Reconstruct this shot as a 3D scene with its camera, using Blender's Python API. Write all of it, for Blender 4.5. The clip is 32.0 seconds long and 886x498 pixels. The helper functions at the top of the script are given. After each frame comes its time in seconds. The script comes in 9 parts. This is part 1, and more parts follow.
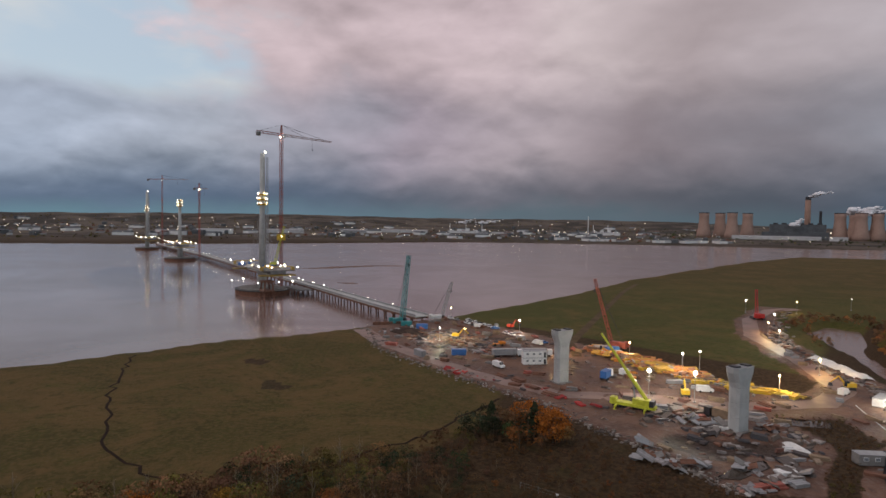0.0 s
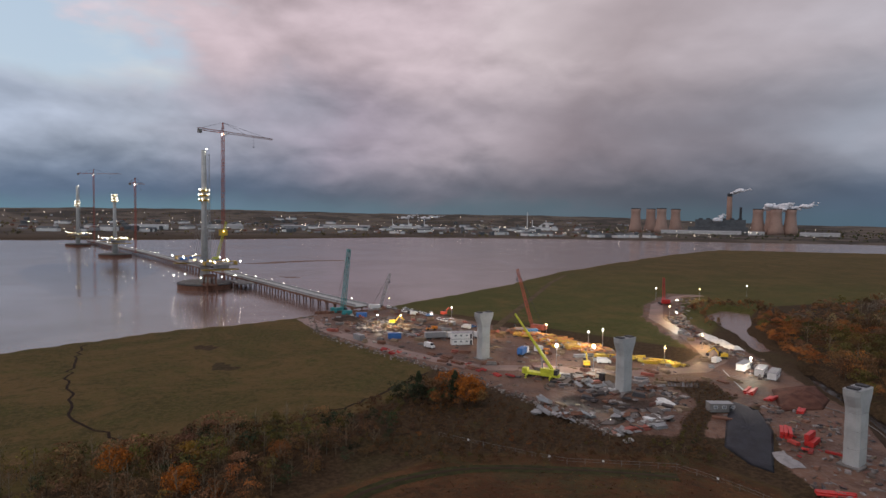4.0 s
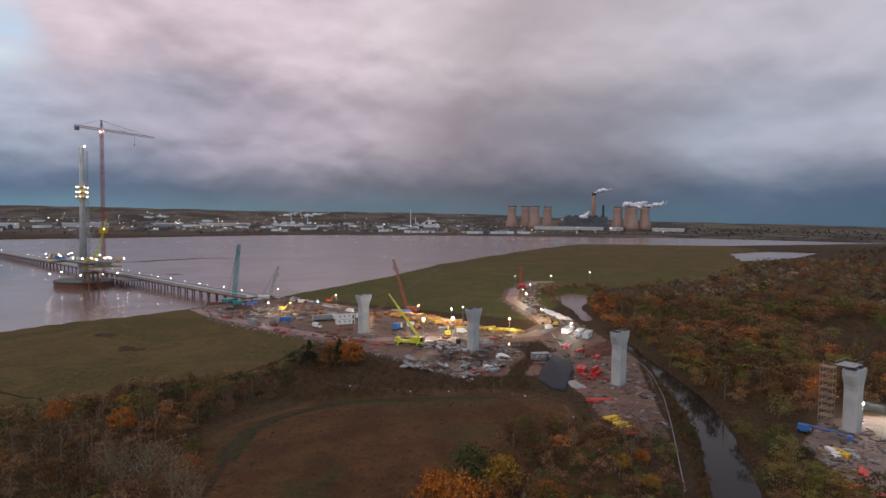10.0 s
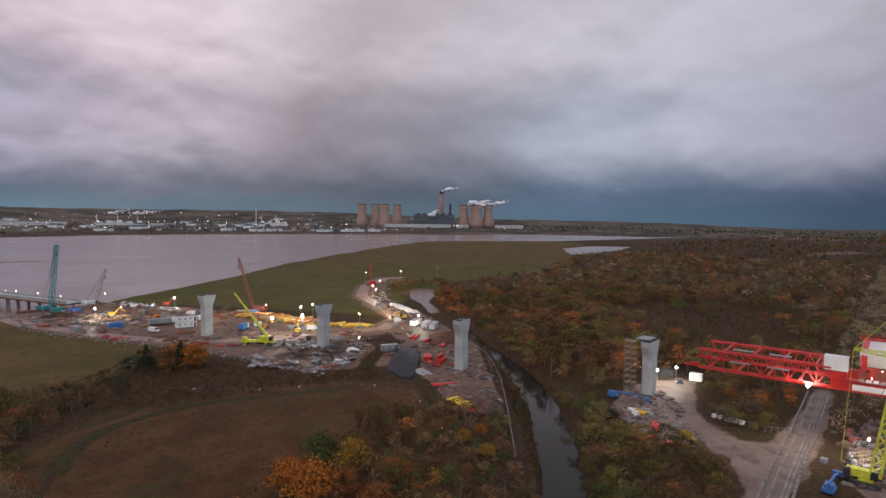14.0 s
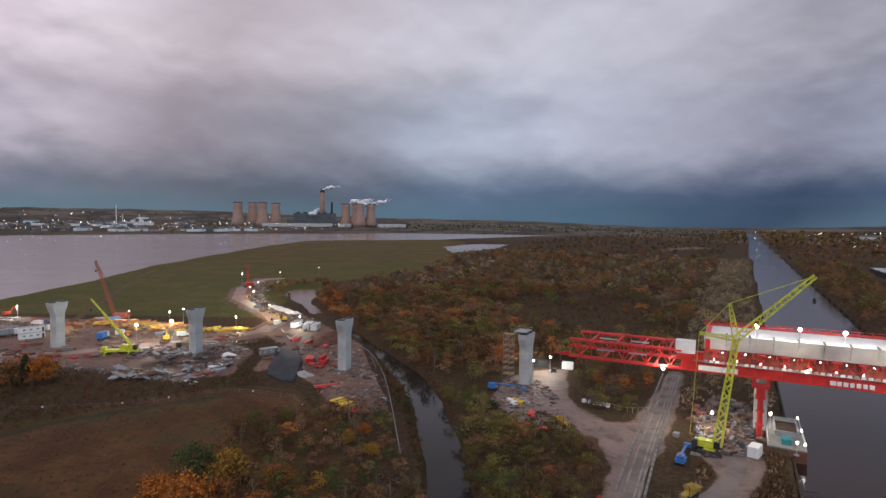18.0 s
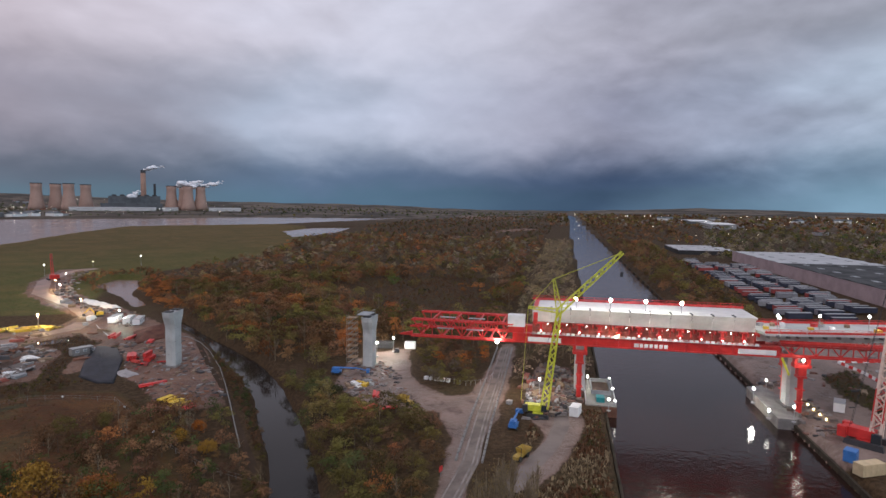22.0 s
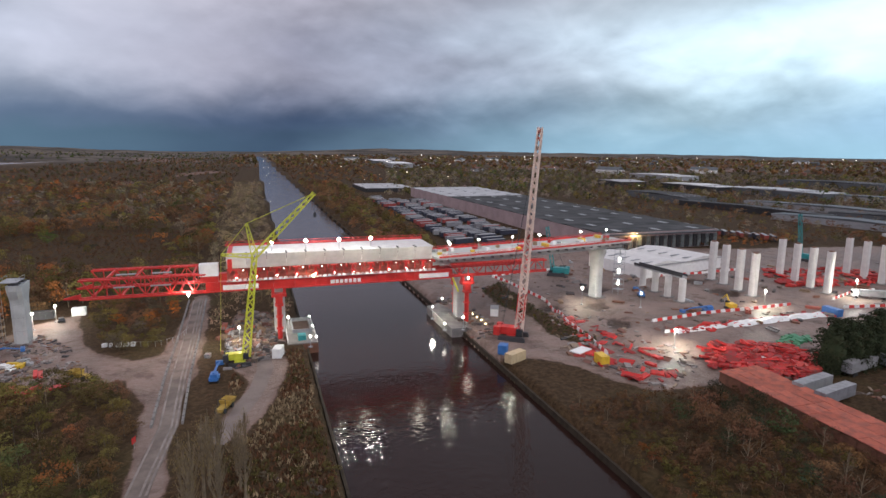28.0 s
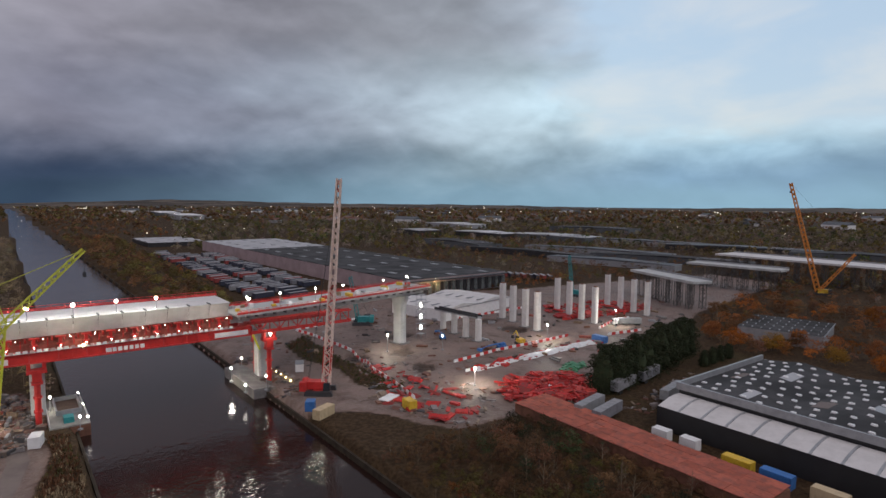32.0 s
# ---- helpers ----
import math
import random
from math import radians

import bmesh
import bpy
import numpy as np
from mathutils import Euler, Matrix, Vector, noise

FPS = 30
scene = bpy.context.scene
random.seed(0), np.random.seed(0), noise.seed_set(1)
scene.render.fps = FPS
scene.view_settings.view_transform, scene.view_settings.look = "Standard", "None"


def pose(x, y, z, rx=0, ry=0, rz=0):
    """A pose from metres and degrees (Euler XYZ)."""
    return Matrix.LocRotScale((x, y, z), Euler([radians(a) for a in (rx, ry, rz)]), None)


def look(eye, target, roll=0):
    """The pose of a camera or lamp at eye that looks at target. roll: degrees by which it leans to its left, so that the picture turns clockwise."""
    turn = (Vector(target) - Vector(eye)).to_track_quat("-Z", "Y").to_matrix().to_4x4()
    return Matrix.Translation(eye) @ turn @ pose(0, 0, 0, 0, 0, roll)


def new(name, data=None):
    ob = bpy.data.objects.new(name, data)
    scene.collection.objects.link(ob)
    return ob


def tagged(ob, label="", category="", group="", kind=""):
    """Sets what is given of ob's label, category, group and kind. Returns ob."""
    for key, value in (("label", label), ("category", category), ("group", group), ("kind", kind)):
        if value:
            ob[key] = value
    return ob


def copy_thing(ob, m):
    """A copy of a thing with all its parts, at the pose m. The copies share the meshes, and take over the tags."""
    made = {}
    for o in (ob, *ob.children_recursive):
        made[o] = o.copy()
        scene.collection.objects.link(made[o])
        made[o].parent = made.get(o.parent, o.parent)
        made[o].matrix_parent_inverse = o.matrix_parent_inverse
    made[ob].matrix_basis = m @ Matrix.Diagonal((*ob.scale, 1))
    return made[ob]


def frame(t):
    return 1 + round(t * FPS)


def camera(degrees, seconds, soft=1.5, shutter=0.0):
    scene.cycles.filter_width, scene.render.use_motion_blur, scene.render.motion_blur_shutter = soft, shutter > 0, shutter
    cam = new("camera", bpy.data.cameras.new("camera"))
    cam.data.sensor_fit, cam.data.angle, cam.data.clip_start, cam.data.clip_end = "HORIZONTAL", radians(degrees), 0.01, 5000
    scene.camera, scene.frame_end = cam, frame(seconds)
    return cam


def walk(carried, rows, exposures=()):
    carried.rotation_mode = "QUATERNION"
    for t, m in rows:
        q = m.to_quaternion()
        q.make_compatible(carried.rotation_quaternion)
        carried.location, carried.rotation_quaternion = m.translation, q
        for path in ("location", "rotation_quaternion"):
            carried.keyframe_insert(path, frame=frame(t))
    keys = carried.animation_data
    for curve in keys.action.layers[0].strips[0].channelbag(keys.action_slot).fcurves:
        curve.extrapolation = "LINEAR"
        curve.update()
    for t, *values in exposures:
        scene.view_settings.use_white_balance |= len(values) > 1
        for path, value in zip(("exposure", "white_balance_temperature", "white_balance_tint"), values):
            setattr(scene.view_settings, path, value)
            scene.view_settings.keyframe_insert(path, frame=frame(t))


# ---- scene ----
cam = camera(74.45, 32.0, soft=1.5)
PATH = [
    (0, (-38.85, 68.00, 57.63), (-80.089, 158.996, 53.261), 0.91),
    (0.5, (-36.72, 65.14, 57.65), (-75.494, 157.206, 53.243), 0.90),
    (1, (-34.71, 62.29, 57.67), (-71.084, 155.340, 53.261), 0.90),
    (1.5, (-32.83, 59.50, 57.67), (-66.424, 153.580, 53.228), 0.92),
    (2, (-31.18, 56.69, 57.67), (-63.528, 151.205, 53.160), 0.90),
    (2.5, (-29.56, 53.87, 57.66), (-61.823, 148.403, 52.997), 0.90),
    (4.5, (-23.77, 42.23, 57.89), (-55.919, 136.789, 52.794), 0.88),
    (5, (-22.42, 38.69, 57.91), (-53.745, 133.517, 52.786), 0.87),
    (5.5, (-21.03, 35.04, 57.93), (-51.528, 130.132, 52.705), 0.86),
    (6, (-19.70, 31.40, 57.93), (-49.310, 126.769, 52.730), 0.84),
    (6.5, (-18.33, 27.67, 57.91), (-46.149, 123.587, 52.732), 0.83),
    (7, (-17.04, 23.99, 57.87), (-43.174, 120.372, 52.718), 0.81),
    (7.5, (-15.69, 20.22, 57.82), (-39.326, 117.247, 52.704), 0.79),
    (8, (-14.43, 16.41, 57.78), (-36.189, 113.884, 52.666), 0.80),
    (8.5, (-13.25, 12.48, 57.71), (-32.895, 110.399, 52.554), 0.76),
    (9, (-12.24, 8.52, 57.65), (-29.758, 106.836, 52.509), 0.74),
    (9.5, (-11.21, 4.54, 57.61), (-26.615, 103.208, 52.441), 0.74),
    (10, (-10.32, 0.82, 57.61), (-23.465, 99.818, 52.422), 0.75),
    (10.5, (-9.55, -2.43, 57.60), (-19.904, 96.890, 52.301), 0.74),
    (11, (-9.08, -4.61, 57.61), (-17.463, 94.899, 52.275), 0.71),
    (11.5, (-8.99, -5.65, 57.58), (-15.441, 93.995, 52.160), 0.72),
    (12, (-9.13, -6.04, 57.41), (-13.188, 93.731, 52.056), 0.72),
    (12.5, (-9.28, -6.28, 57.16), (-9.943, 93.579, 51.867), 0.73),
    (13, (-9.28, -6.28, 57.15), (-6.957, 93.552, 51.843), 0.69),
    (13.5, (-9.28, -6.28, 57.14), (-2.533, 93.350, 51.866), 0.68),
    (14, (-9.28, -6.29, 57.14), (2.932, 92.829, 51.931), 0.66),
    (14.5, (-9.28, -6.29, 57.13), (7.960, 92.079, 51.974), 0.68),
    (16.5, (-9.22, -6.35, 57.02), (17.680, 89.829, 51.944), 0.71),
    (17, (-9.21, -6.36, 57.01), (19.248, 89.371, 51.940), 0.70),
    (17.5, (-9.21, -6.37, 57.00), (20.912, 88.849, 51.879), 0.68),
    (18, (-9.19, -6.39, 56.98), (22.496, 88.319, 51.813), 0.65),
    (18.5, (-9.18, -6.40, 56.97), (23.542, 87.951, 51.766), 0.61),
    (19, (-9.16, -6.42, 56.95), (25.109, 87.383, 51.752), 0.63),
    (19.5, (-9.14, -6.44, 56.93), (28.739, 85.970, 51.765), 0.65),
    (20, (-9.12, -6.45, 56.91), (31.466, 84.796, 51.730), 0.63),
    (20.5, (-9.09, -6.47, 56.88), (34.431, 83.394, 51.399), 0.61),
    (21, (-9.07, -6.49, 56.87), (38.318, 81.343, 50.525), 0.61),
    (21.5, (-9.05, -6.50, 56.85), (42.657, 78.761, 49.356), 0.66),
    (22, (-9.04, -6.52, 56.84), (46.627, 76.203, 49.162), 0.66),
    (22.5, (-9.03, -6.53, 56.83), (49.761, 73.990, 49.040), 0.69),
    (23, (-9.03, -6.54, 56.82), (52.068, 72.152, 48.121), 0.67),
    (23.5, (-9.03, -6.54, 56.82), (54.166, 70.356, 47.153), 0.64),
    (24, (-9.03, -6.54, 56.82), (56.739, 68.031, 46.196), 0.63),
    (24.5, (-9.04, -6.55, 56.83), (58.722, 66.088, 45.295), 0.59),
    (26.5, (-9.16, -6.57, 56.94), (69.524, 53.358, 42.194), 0.62),
    (27, (-9.17, -6.57, 56.94), (73.217, 47.939, 41.411), 0.62),
    (27.5, (-9.18, -6.58, 56.94), (76.370, 42.573, 40.653), 0.60),
    (28, (-9.19, -6.58, 56.94), (79.078, 37.201, 39.855), 0.56),
    (28.5, (-9.20, -6.58, 56.94), (81.225, 32.188, 39.040), 0.55),
    (29, (-9.21, -6.58, 56.94), (81.980, 29.940, 38.201), 0.52),
    (29.5, (-9.21, -6.58, 56.94), (82.815, 29.124, 40.929), 0.50),
    (30, (-9.22, -6.57, 56.94), (84.074, 28.487, 48.719), 0.53),
    (30.5, (-9.22, -6.57, 56.94), (86.148, 22.366, 48.750), 0.52),
    (31, (-9.23, -6.56, 56.94), (87.545, 17.262, 48.706), 0.48),
    (31.5, (-9.23, -6.56, 56.94), (88.744, 11.707, 48.689), 0.49),
    (32, (-9.23, -6.56, 56.94), (89.664, 5.759, 48.651), 0.49),
]
walk(cam, [(t, look(eye, target, roll)) for t, eye, target, roll in PATH],
     exposures=((0, -0.28, 6850, 10), (2, -0.27, 6800, 10), (6, -0.15, 6550, 10), (10, -0.03, 6500, 10), (13, 0.03, 6450, 10), (17, 0.08, 6350, 9), (20, 0.17, 6180, 8), (24, 0.36, 6150, 8), (27, 0.42, 6250, 8), (28, 0.42, 6300, 8), (30, 0.20, 6350, 9), (32, -0.20, 6350, 9)))

# ---- world, sun ----
def mk(tree, kind, **props):
    n = tree.nodes.new(kind)
    for k, v in props.items():
        if k == "op":
            n.operation = v
        elif k == "blend":
            n.blend_type = v
        elif k.startswith("i_"):
            n.inputs[k[2:].replace("_", " ")].default_value = v
        elif k.startswith("n"):
            n.inputs[int(k[1:])].default_value = v
    return n


def math_node(tree, op, a, b=None, clamp=False):
    n = tree.nodes.new("ShaderNodeMath")
    n.operation, n.use_clamp = op, clamp
    for k, v in enumerate((a, b)):
        if v is None:
            continue
        if isinstance(v, (int, float)):
            n.inputs[k].default_value = v
        else:
            tree.links.new(v, n.inputs[k])
    return n.outputs[0]


def mix_col(tree, fac, a, b, blend="MIX"):
    n = tree.nodes.new("ShaderNodeMix")
    n.data_type, n.blend_type = "RGBA", blend
    for k, v in ((0, fac), (6, a), (7, b)):
        if isinstance(v, (int, float)):
            n.inputs[k].default_value = v
        elif isinstance(v, tuple):
            n.inputs[k].default_value = (*v[:3], 1)
        else:
            tree.links.new(v, n.inputs[k])
    return n.outputs[2]


def ramp(tree, fac, lo, hi):
    n = tree.nodes.new("ShaderNodeMapRange")
    n.interpolation_type = "SMOOTHSTEP"
    tree.links.new(fac, n.inputs[0])
    n.inputs[1].default_value, n.inputs[2].default_value = lo, hi
    return n.outputs[0]


def noise_node(tree, vec, scale, detail=4.0, rough=0.55, distort=0.0):
    n = tree.nodes.new("ShaderNodeTexNoise")
    tree.links.new(vec, n.inputs["Vector"])
    n.inputs["Scale"].default_value, n.inputs["Detail"].default_value = scale, detail
    n.inputs["Roughness"].default_value, n.inputs["Distortion"].default_value = rough, distort
    return n.outputs["Fac"]


def tone(r, g, b):
    """Linear colour of a displayed one."""
    return tuple((v / 255 / 12.92) if v < 11 else ((v / 255 + 0.055) / 1.055) ** 2.4 for v in (r, g, b))


def compass_ramp(t, az, stops):
    """Colour by compass direction; az runs from 0 to 1 for -180 to 180 degrees."""
    n = t.nodes.new("ShaderNodeValToRGB")
    e = n.color_ramp.elements
    while len(e) < len(stops):
        e.new(0.5)
    for k, (a, c) in enumerate(stops):
        e[k].position, e[k].color = (a + 180) / 360, (*tone(*c), 1)
    t.links.new(az, n.inputs[0])
    return n.outputs[0]


def bell(t, v, mid, width):
    """Squared distance from a middle, in widths."""
    return math_node(t, "POWER", math_node(t, "DIVIDE", math_node(t, "SUBTRACT", v, mid), width), 2.0)


def make_world():
    """A dusk sky: heaped rain clouds over a blue-grey band along the horizon, with clear gaps up river and to the south-east."""
    w = bpy.data.worlds.new("dusk_sky")
    scene.world = w
    w.use_nodes = True
    t = w.node_tree
    t.nodes.clear()
    out, bg = t.nodes.new("ShaderNodeOutputWorld"), t.nodes.new("ShaderNodeBackground")
    t.links.new(bg.outputs[0], out.inputs[0])
    co = t.nodes.new("ShaderNodeTexCoord")
    sep = t.nodes.new("ShaderNodeSeparateXYZ")
    t.links.new(co.outputs["Generated"], sep.inputs[0])
    x, y, z = sep.outputs

    def heaps(scale, flat, shift, detail, rough, warp):
        m = t.nodes.new("ShaderNodeMapping")
        m.inputs["Scale"].default_value, m.inputs["Location"].default_value = (1, 1, flat), (0, 0, shift)
        t.links.new(co.outputs["Generated"], m.inputs[0])
        return noise_node(t, m.outputs[0], scale, detail, rough, warp)

    deg = lambda v: math_node(t, "MULTIPLY", v, 180 / math.pi)
    n1, n1_up = heaps(4.4, 2.0, 0.0, 5, 0.45, 0.25), heaps(4.4, 2.0, 0.06, 5, 0.45, 0.25)
    n2, n2_up = heaps(11.0, 2.2, 0.0, 5, 0.5, 0.3), heaps(11.0, 2.2, 0.035, 5, 0.5, 0.3)
    broad = heaps(2.2, 3.0, 0.4, 3, 0.5, 0.3)
    off = lambda n, k: math_node(t, "MULTIPLY", math_node(t, "SUBTRACT", n, 0.5), k)
    # ragged edges: the compass direction and the height wander with the heaps
    az = math_node(t, "ADD", deg(math_node(t, "ARCTAN2", x, y)), math_node(t, "ADD", off(n1, 16.0), off(broad, 14.0)))
    el = math_node(t, "ADD", deg(math_node(t, "ARCSINE", z)), math_node(t, "ADD", off(n1, 4.6), off(n2, 2.2)))
    turn = math_node(t, "ADD", math_node(t, "DIVIDE", az, 360.0), 0.5)
    top = compass_ramp(t, turn, ((-180, (172, 165, 175)), (-66, (178, 168, 176)), (-50, (182, 170, 178)), (-36, (172, 158, 166)), (-20, (178, 164, 172)), (-12, (184, 173, 179)), (0, (152, 142, 148)), (14, (158, 152, 160)), (28, (162, 160, 170)), (40, (152, 149, 159)), (50, (132, 129, 139)), (62, (122, 121, 130)), (76, (126, 128, 136)), (88, (128, 132, 140)), (100, (150, 160, 172)), (180, (172, 165, 175))))
    mid = compass_ramp(t, turn, ((-180, (135, 140, 155)), (-62, (154, 166, 186)), (-48, (154, 162, 178)), (-30, (144, 136, 150)), (-15, (156, 147, 156)), (-5, (122, 114, 122)), (8, (118, 116, 126)), (20, (132, 137, 150)), (30, (148, 150, 163)), (40, (134, 133, 146)), (50, (112, 112, 126)), (62, (122, 126, 140)), (75, (148, 158, 170)), (90, (172, 190, 200)), (110, (176, 202, 214)), (180, (135, 140, 155))))
    low = compass_ramp(t, turn, ((-180, (85, 98, 115)), (-62, (86, 102, 124)), (-45, (78, 94, 116)), (-30, (82, 92, 108)), (-15, (96, 97, 108)), (0, (74, 80, 91)), (10, (72, 80, 93)), (20, (74, 88, 107)), (35, (70, 82, 102)), (48, (50, 62, 83)), (58, (64, 78, 98)), (70, (104, 122, 138)), (85, (126, 146, 158)), (105, (122, 150, 172)), (180, (85, 98, 115))))
    rim = compass_ramp(t, turn, ((-180, (90, 110, 124)), (-60, (92, 122, 138)), (-40, (88, 113, 128)), (-15, (82, 96, 107)), (5, (72, 88, 99)), (20, (70, 90, 106)), (46, (48, 62, 80)), (58, (74, 92, 108)), (80, (112, 138, 154)), (110, (128, 158, 176)), (180, (90, 110, 124))))
    cloud = mix_col(t, ramp(t, el, 0.2, 2.6), rim, low)
    cloud = mix_col(t, ramp(t, el, 2.0, 7.6), cloud, mid)
    cloud = mix_col(t, ramp(t, el, 9.0, 16.0), cloud, top)
    # light on the upper sides of the heaps, shade in their folds; the rain to the north is smoother
    rain = math_node(t, "SUBTRACT", 1.0, math_node(t, "MULTIPLY", math_node(t, "SUBTRACT", 1.0, ramp(t, bell(t, az, 14.0, 34.0), 0.2, 1.2)), 0.5))
    swell = math_node(t, "ADD", math_node(t, "MULTIPLY", math_node(t, "SUBTRACT", n1, n1_up), 0.75), math_node(t, "MULTIPLY", math_node(t, "SUBTRACT", n2, n2_up), 0.46))
    swell = math_node(t, "ADD", math_node(t, "ADD", swell, off(n1, 0.34)), off(broad, 0.24))
    swell = math_node(t, "MULTIPLY", math_node(t, "MULTIPLY", swell, rain), ramp(t, el, -3.0, 4.5))
    lift = math_node(t, "MAXIMUM", math_node(t, "ADD", 1.0, swell), 0.5)
    grey = t.nodes.new("ShaderNodeCombineColor")
    for k in range(3):
        t.links.new(lift, grey.inputs[k])
    cloud = mix_col(t, 1.0, cloud, grey.outputs[0], "MULTIPLY")
    # clear sky in the gaps
    sky = t.nodes.new("ShaderNodeTexSky")
    sky.sky_type, sky.sun_disc, sky.sun_elevation, sky.sun_rotation = "NISHITA", False, radians(4), radians(235)
    haze = mix_col(t, ramp(t, heaps(5.0, 2.6, 0.7, 5, 0.5, 0.3), 0.40, 0.70), (0.36, 0.45, 0.58), (0.48, 0.51, 0.57))
    clear = mix_col(t, 0.85, mix_col(t, 1.0, sky.outputs[0], (0.35, 0.35, 0.35), "MULTIPLY"), haze)
    west = math_node(t, "SUBTRACT", 1.0, math_node(t, "ADD", bell(t, az, -55.0, 16.0), bell(t, el, 14.6, 4.2)))
    east = math_node(t, "MINIMUM", math_node(t, "DIVIDE", math_node(t, "SUBTRACT", az, 96.0), 7.0), math_node(t, "DIVIDE", math_node(t, "SUBTRACT", el, 6.0), 2.6))
    east = math_node(t, "MINIMUM", east, math_node(t, "DIVIDE", math_node(t, "SUBTRACT", 40.0, el), 6.0))
    gap = math_node(t, "ADD", math_node(t, "MAXIMUM", west, east), math_node(t, "ADD", off(n2, -1.6), off(n1, -1.6)))
    col = mix_col(t, ramp(t, gap, -0.45, 0.62), cloud, clear)
    t.links.new(col, bg.inputs[0])
    bg.inputs[1].default_value = 1.5


make_world()
sun = new("sun", bpy.data.lights.new("sun", "SUN"))
sun.data.energy, sun.data.angle, sun.data.color = 0.6, radians(25), (1.0, 0.93, 0.88)
sun.matrix_world = look((0, 0, 500), (260, 380, 0))


# ---- materials ----
MATS = {}


def surface(name, base, rough=0.7, metal=0.0, var=0.25, scale=0.6, fine=6.0, bump=0.15, second=None, emit=0.0, spread=0.0):
    """A surface with two scales of colour variation, a fine relief, and a tone that differs from piece to piece."""
    if name in MATS:
        return MATS[name]
    m = bpy.data.materials.new(name)
    MATS[name] = m
    m.use_nodes = True
    t = m.node_tree
    b = t.nodes["Principled BSDF"]
    co = t.nodes.new("ShaderNodeTexCoord").outputs["Object"]
    a, c = noise_node(t, co, scale, 4), noise_node(t, co, fine, 3)
    second = second or tuple(v * (1 - var) for v in base)
    col = mix_col(t, ramp(t, a, 0.35, 0.68), base, second)
    col = mix_col(t, math_node(t, "MULTIPLY", ramp(t, c, 0.45, 0.75), var), col, tuple(v * 0.55 for v in base))
    if spread:
        r = t.nodes.new("ShaderNodeObjectInfo").outputs["Random"]
        col = mix_col(t, math_node(t, "MULTIPLY", r, spread), col, tuple(v * 0.35 for v in base))
    t.links.new(col, b.inputs["Base Color"])
    b.inputs["Roughness"].default_value, b.inputs["Metallic"].default_value = rough, metal
    if rough >= 0.85:
        b.inputs["Specular IOR Level"].default_value = 0.15
    if bump:
        bn = t.nodes.new("ShaderNodeBump")
        bn.inputs["Strength"].default_value, bn.inputs["Distance"].default_value = bump, 0.05
        t.links.new(c, bn.inputs["Height"])
        t.links.new(bn.outputs[0], b.inputs["Normal"])
    if emit:
        b.inputs["Emission Color"].default_value, b.inputs["Emission Strength"].default_value = (*base, 1), emit
    return m


def glow(name, col, strength):
    if name in MATS:
        return MATS[name]
    m = bpy.data.materials.new(name)
    MATS[name] = m
    m.use_nodes = True
    b = m.node_tree.nodes["Principled BSDF"]
    b.inputs["Base Color"].default_value = (*col, 1)
    b.inputs["Emission Color"].default_value, b.inputs["Emission Strength"].default_value = (*col, 1), strength
    return m


def water(name, deep, rough, wave, bump, gloss=0.5):
    m = bpy.data.materials.new(name)
    m.use_nodes = True
    t = m.node_tree
    b = t.nodes["Principled BSDF"]
    co = t.nodes.new("ShaderNodeTexCoord").outputs["Object"]
    big = noise_node(t, co, 0.008, 4, 0.6, 1.0)
    b.inputs["IOR"].default_value = 1.33
    b.inputs["Specular IOR Level"].default_value = gloss
    t.links.new(mix_col(t, ramp(t, big, 0.35, 0.7), deep, tuple(v * 0.75 for v in deep)), b.inputs["Base Color"])
    rr = math_node(t, "ADD", math_node(t, "MULTIPLY", ramp(t, big, 0.3, 0.7), 0.08), rough)
    t.links.new(rr, b.inputs["Roughness"])
    w = noise_node(t, co, wave, 3, 0.6)
    bn = t.nodes.new("ShaderNodeBump")
    bn.inputs["Strength"].default_value, bn.inputs["Distance"].default_value = bump, 0.3
    t.links.new(w, bn.inputs["Height"])
    t.links.new(bn.outputs[0], b.inputs["Normal"])
    return m


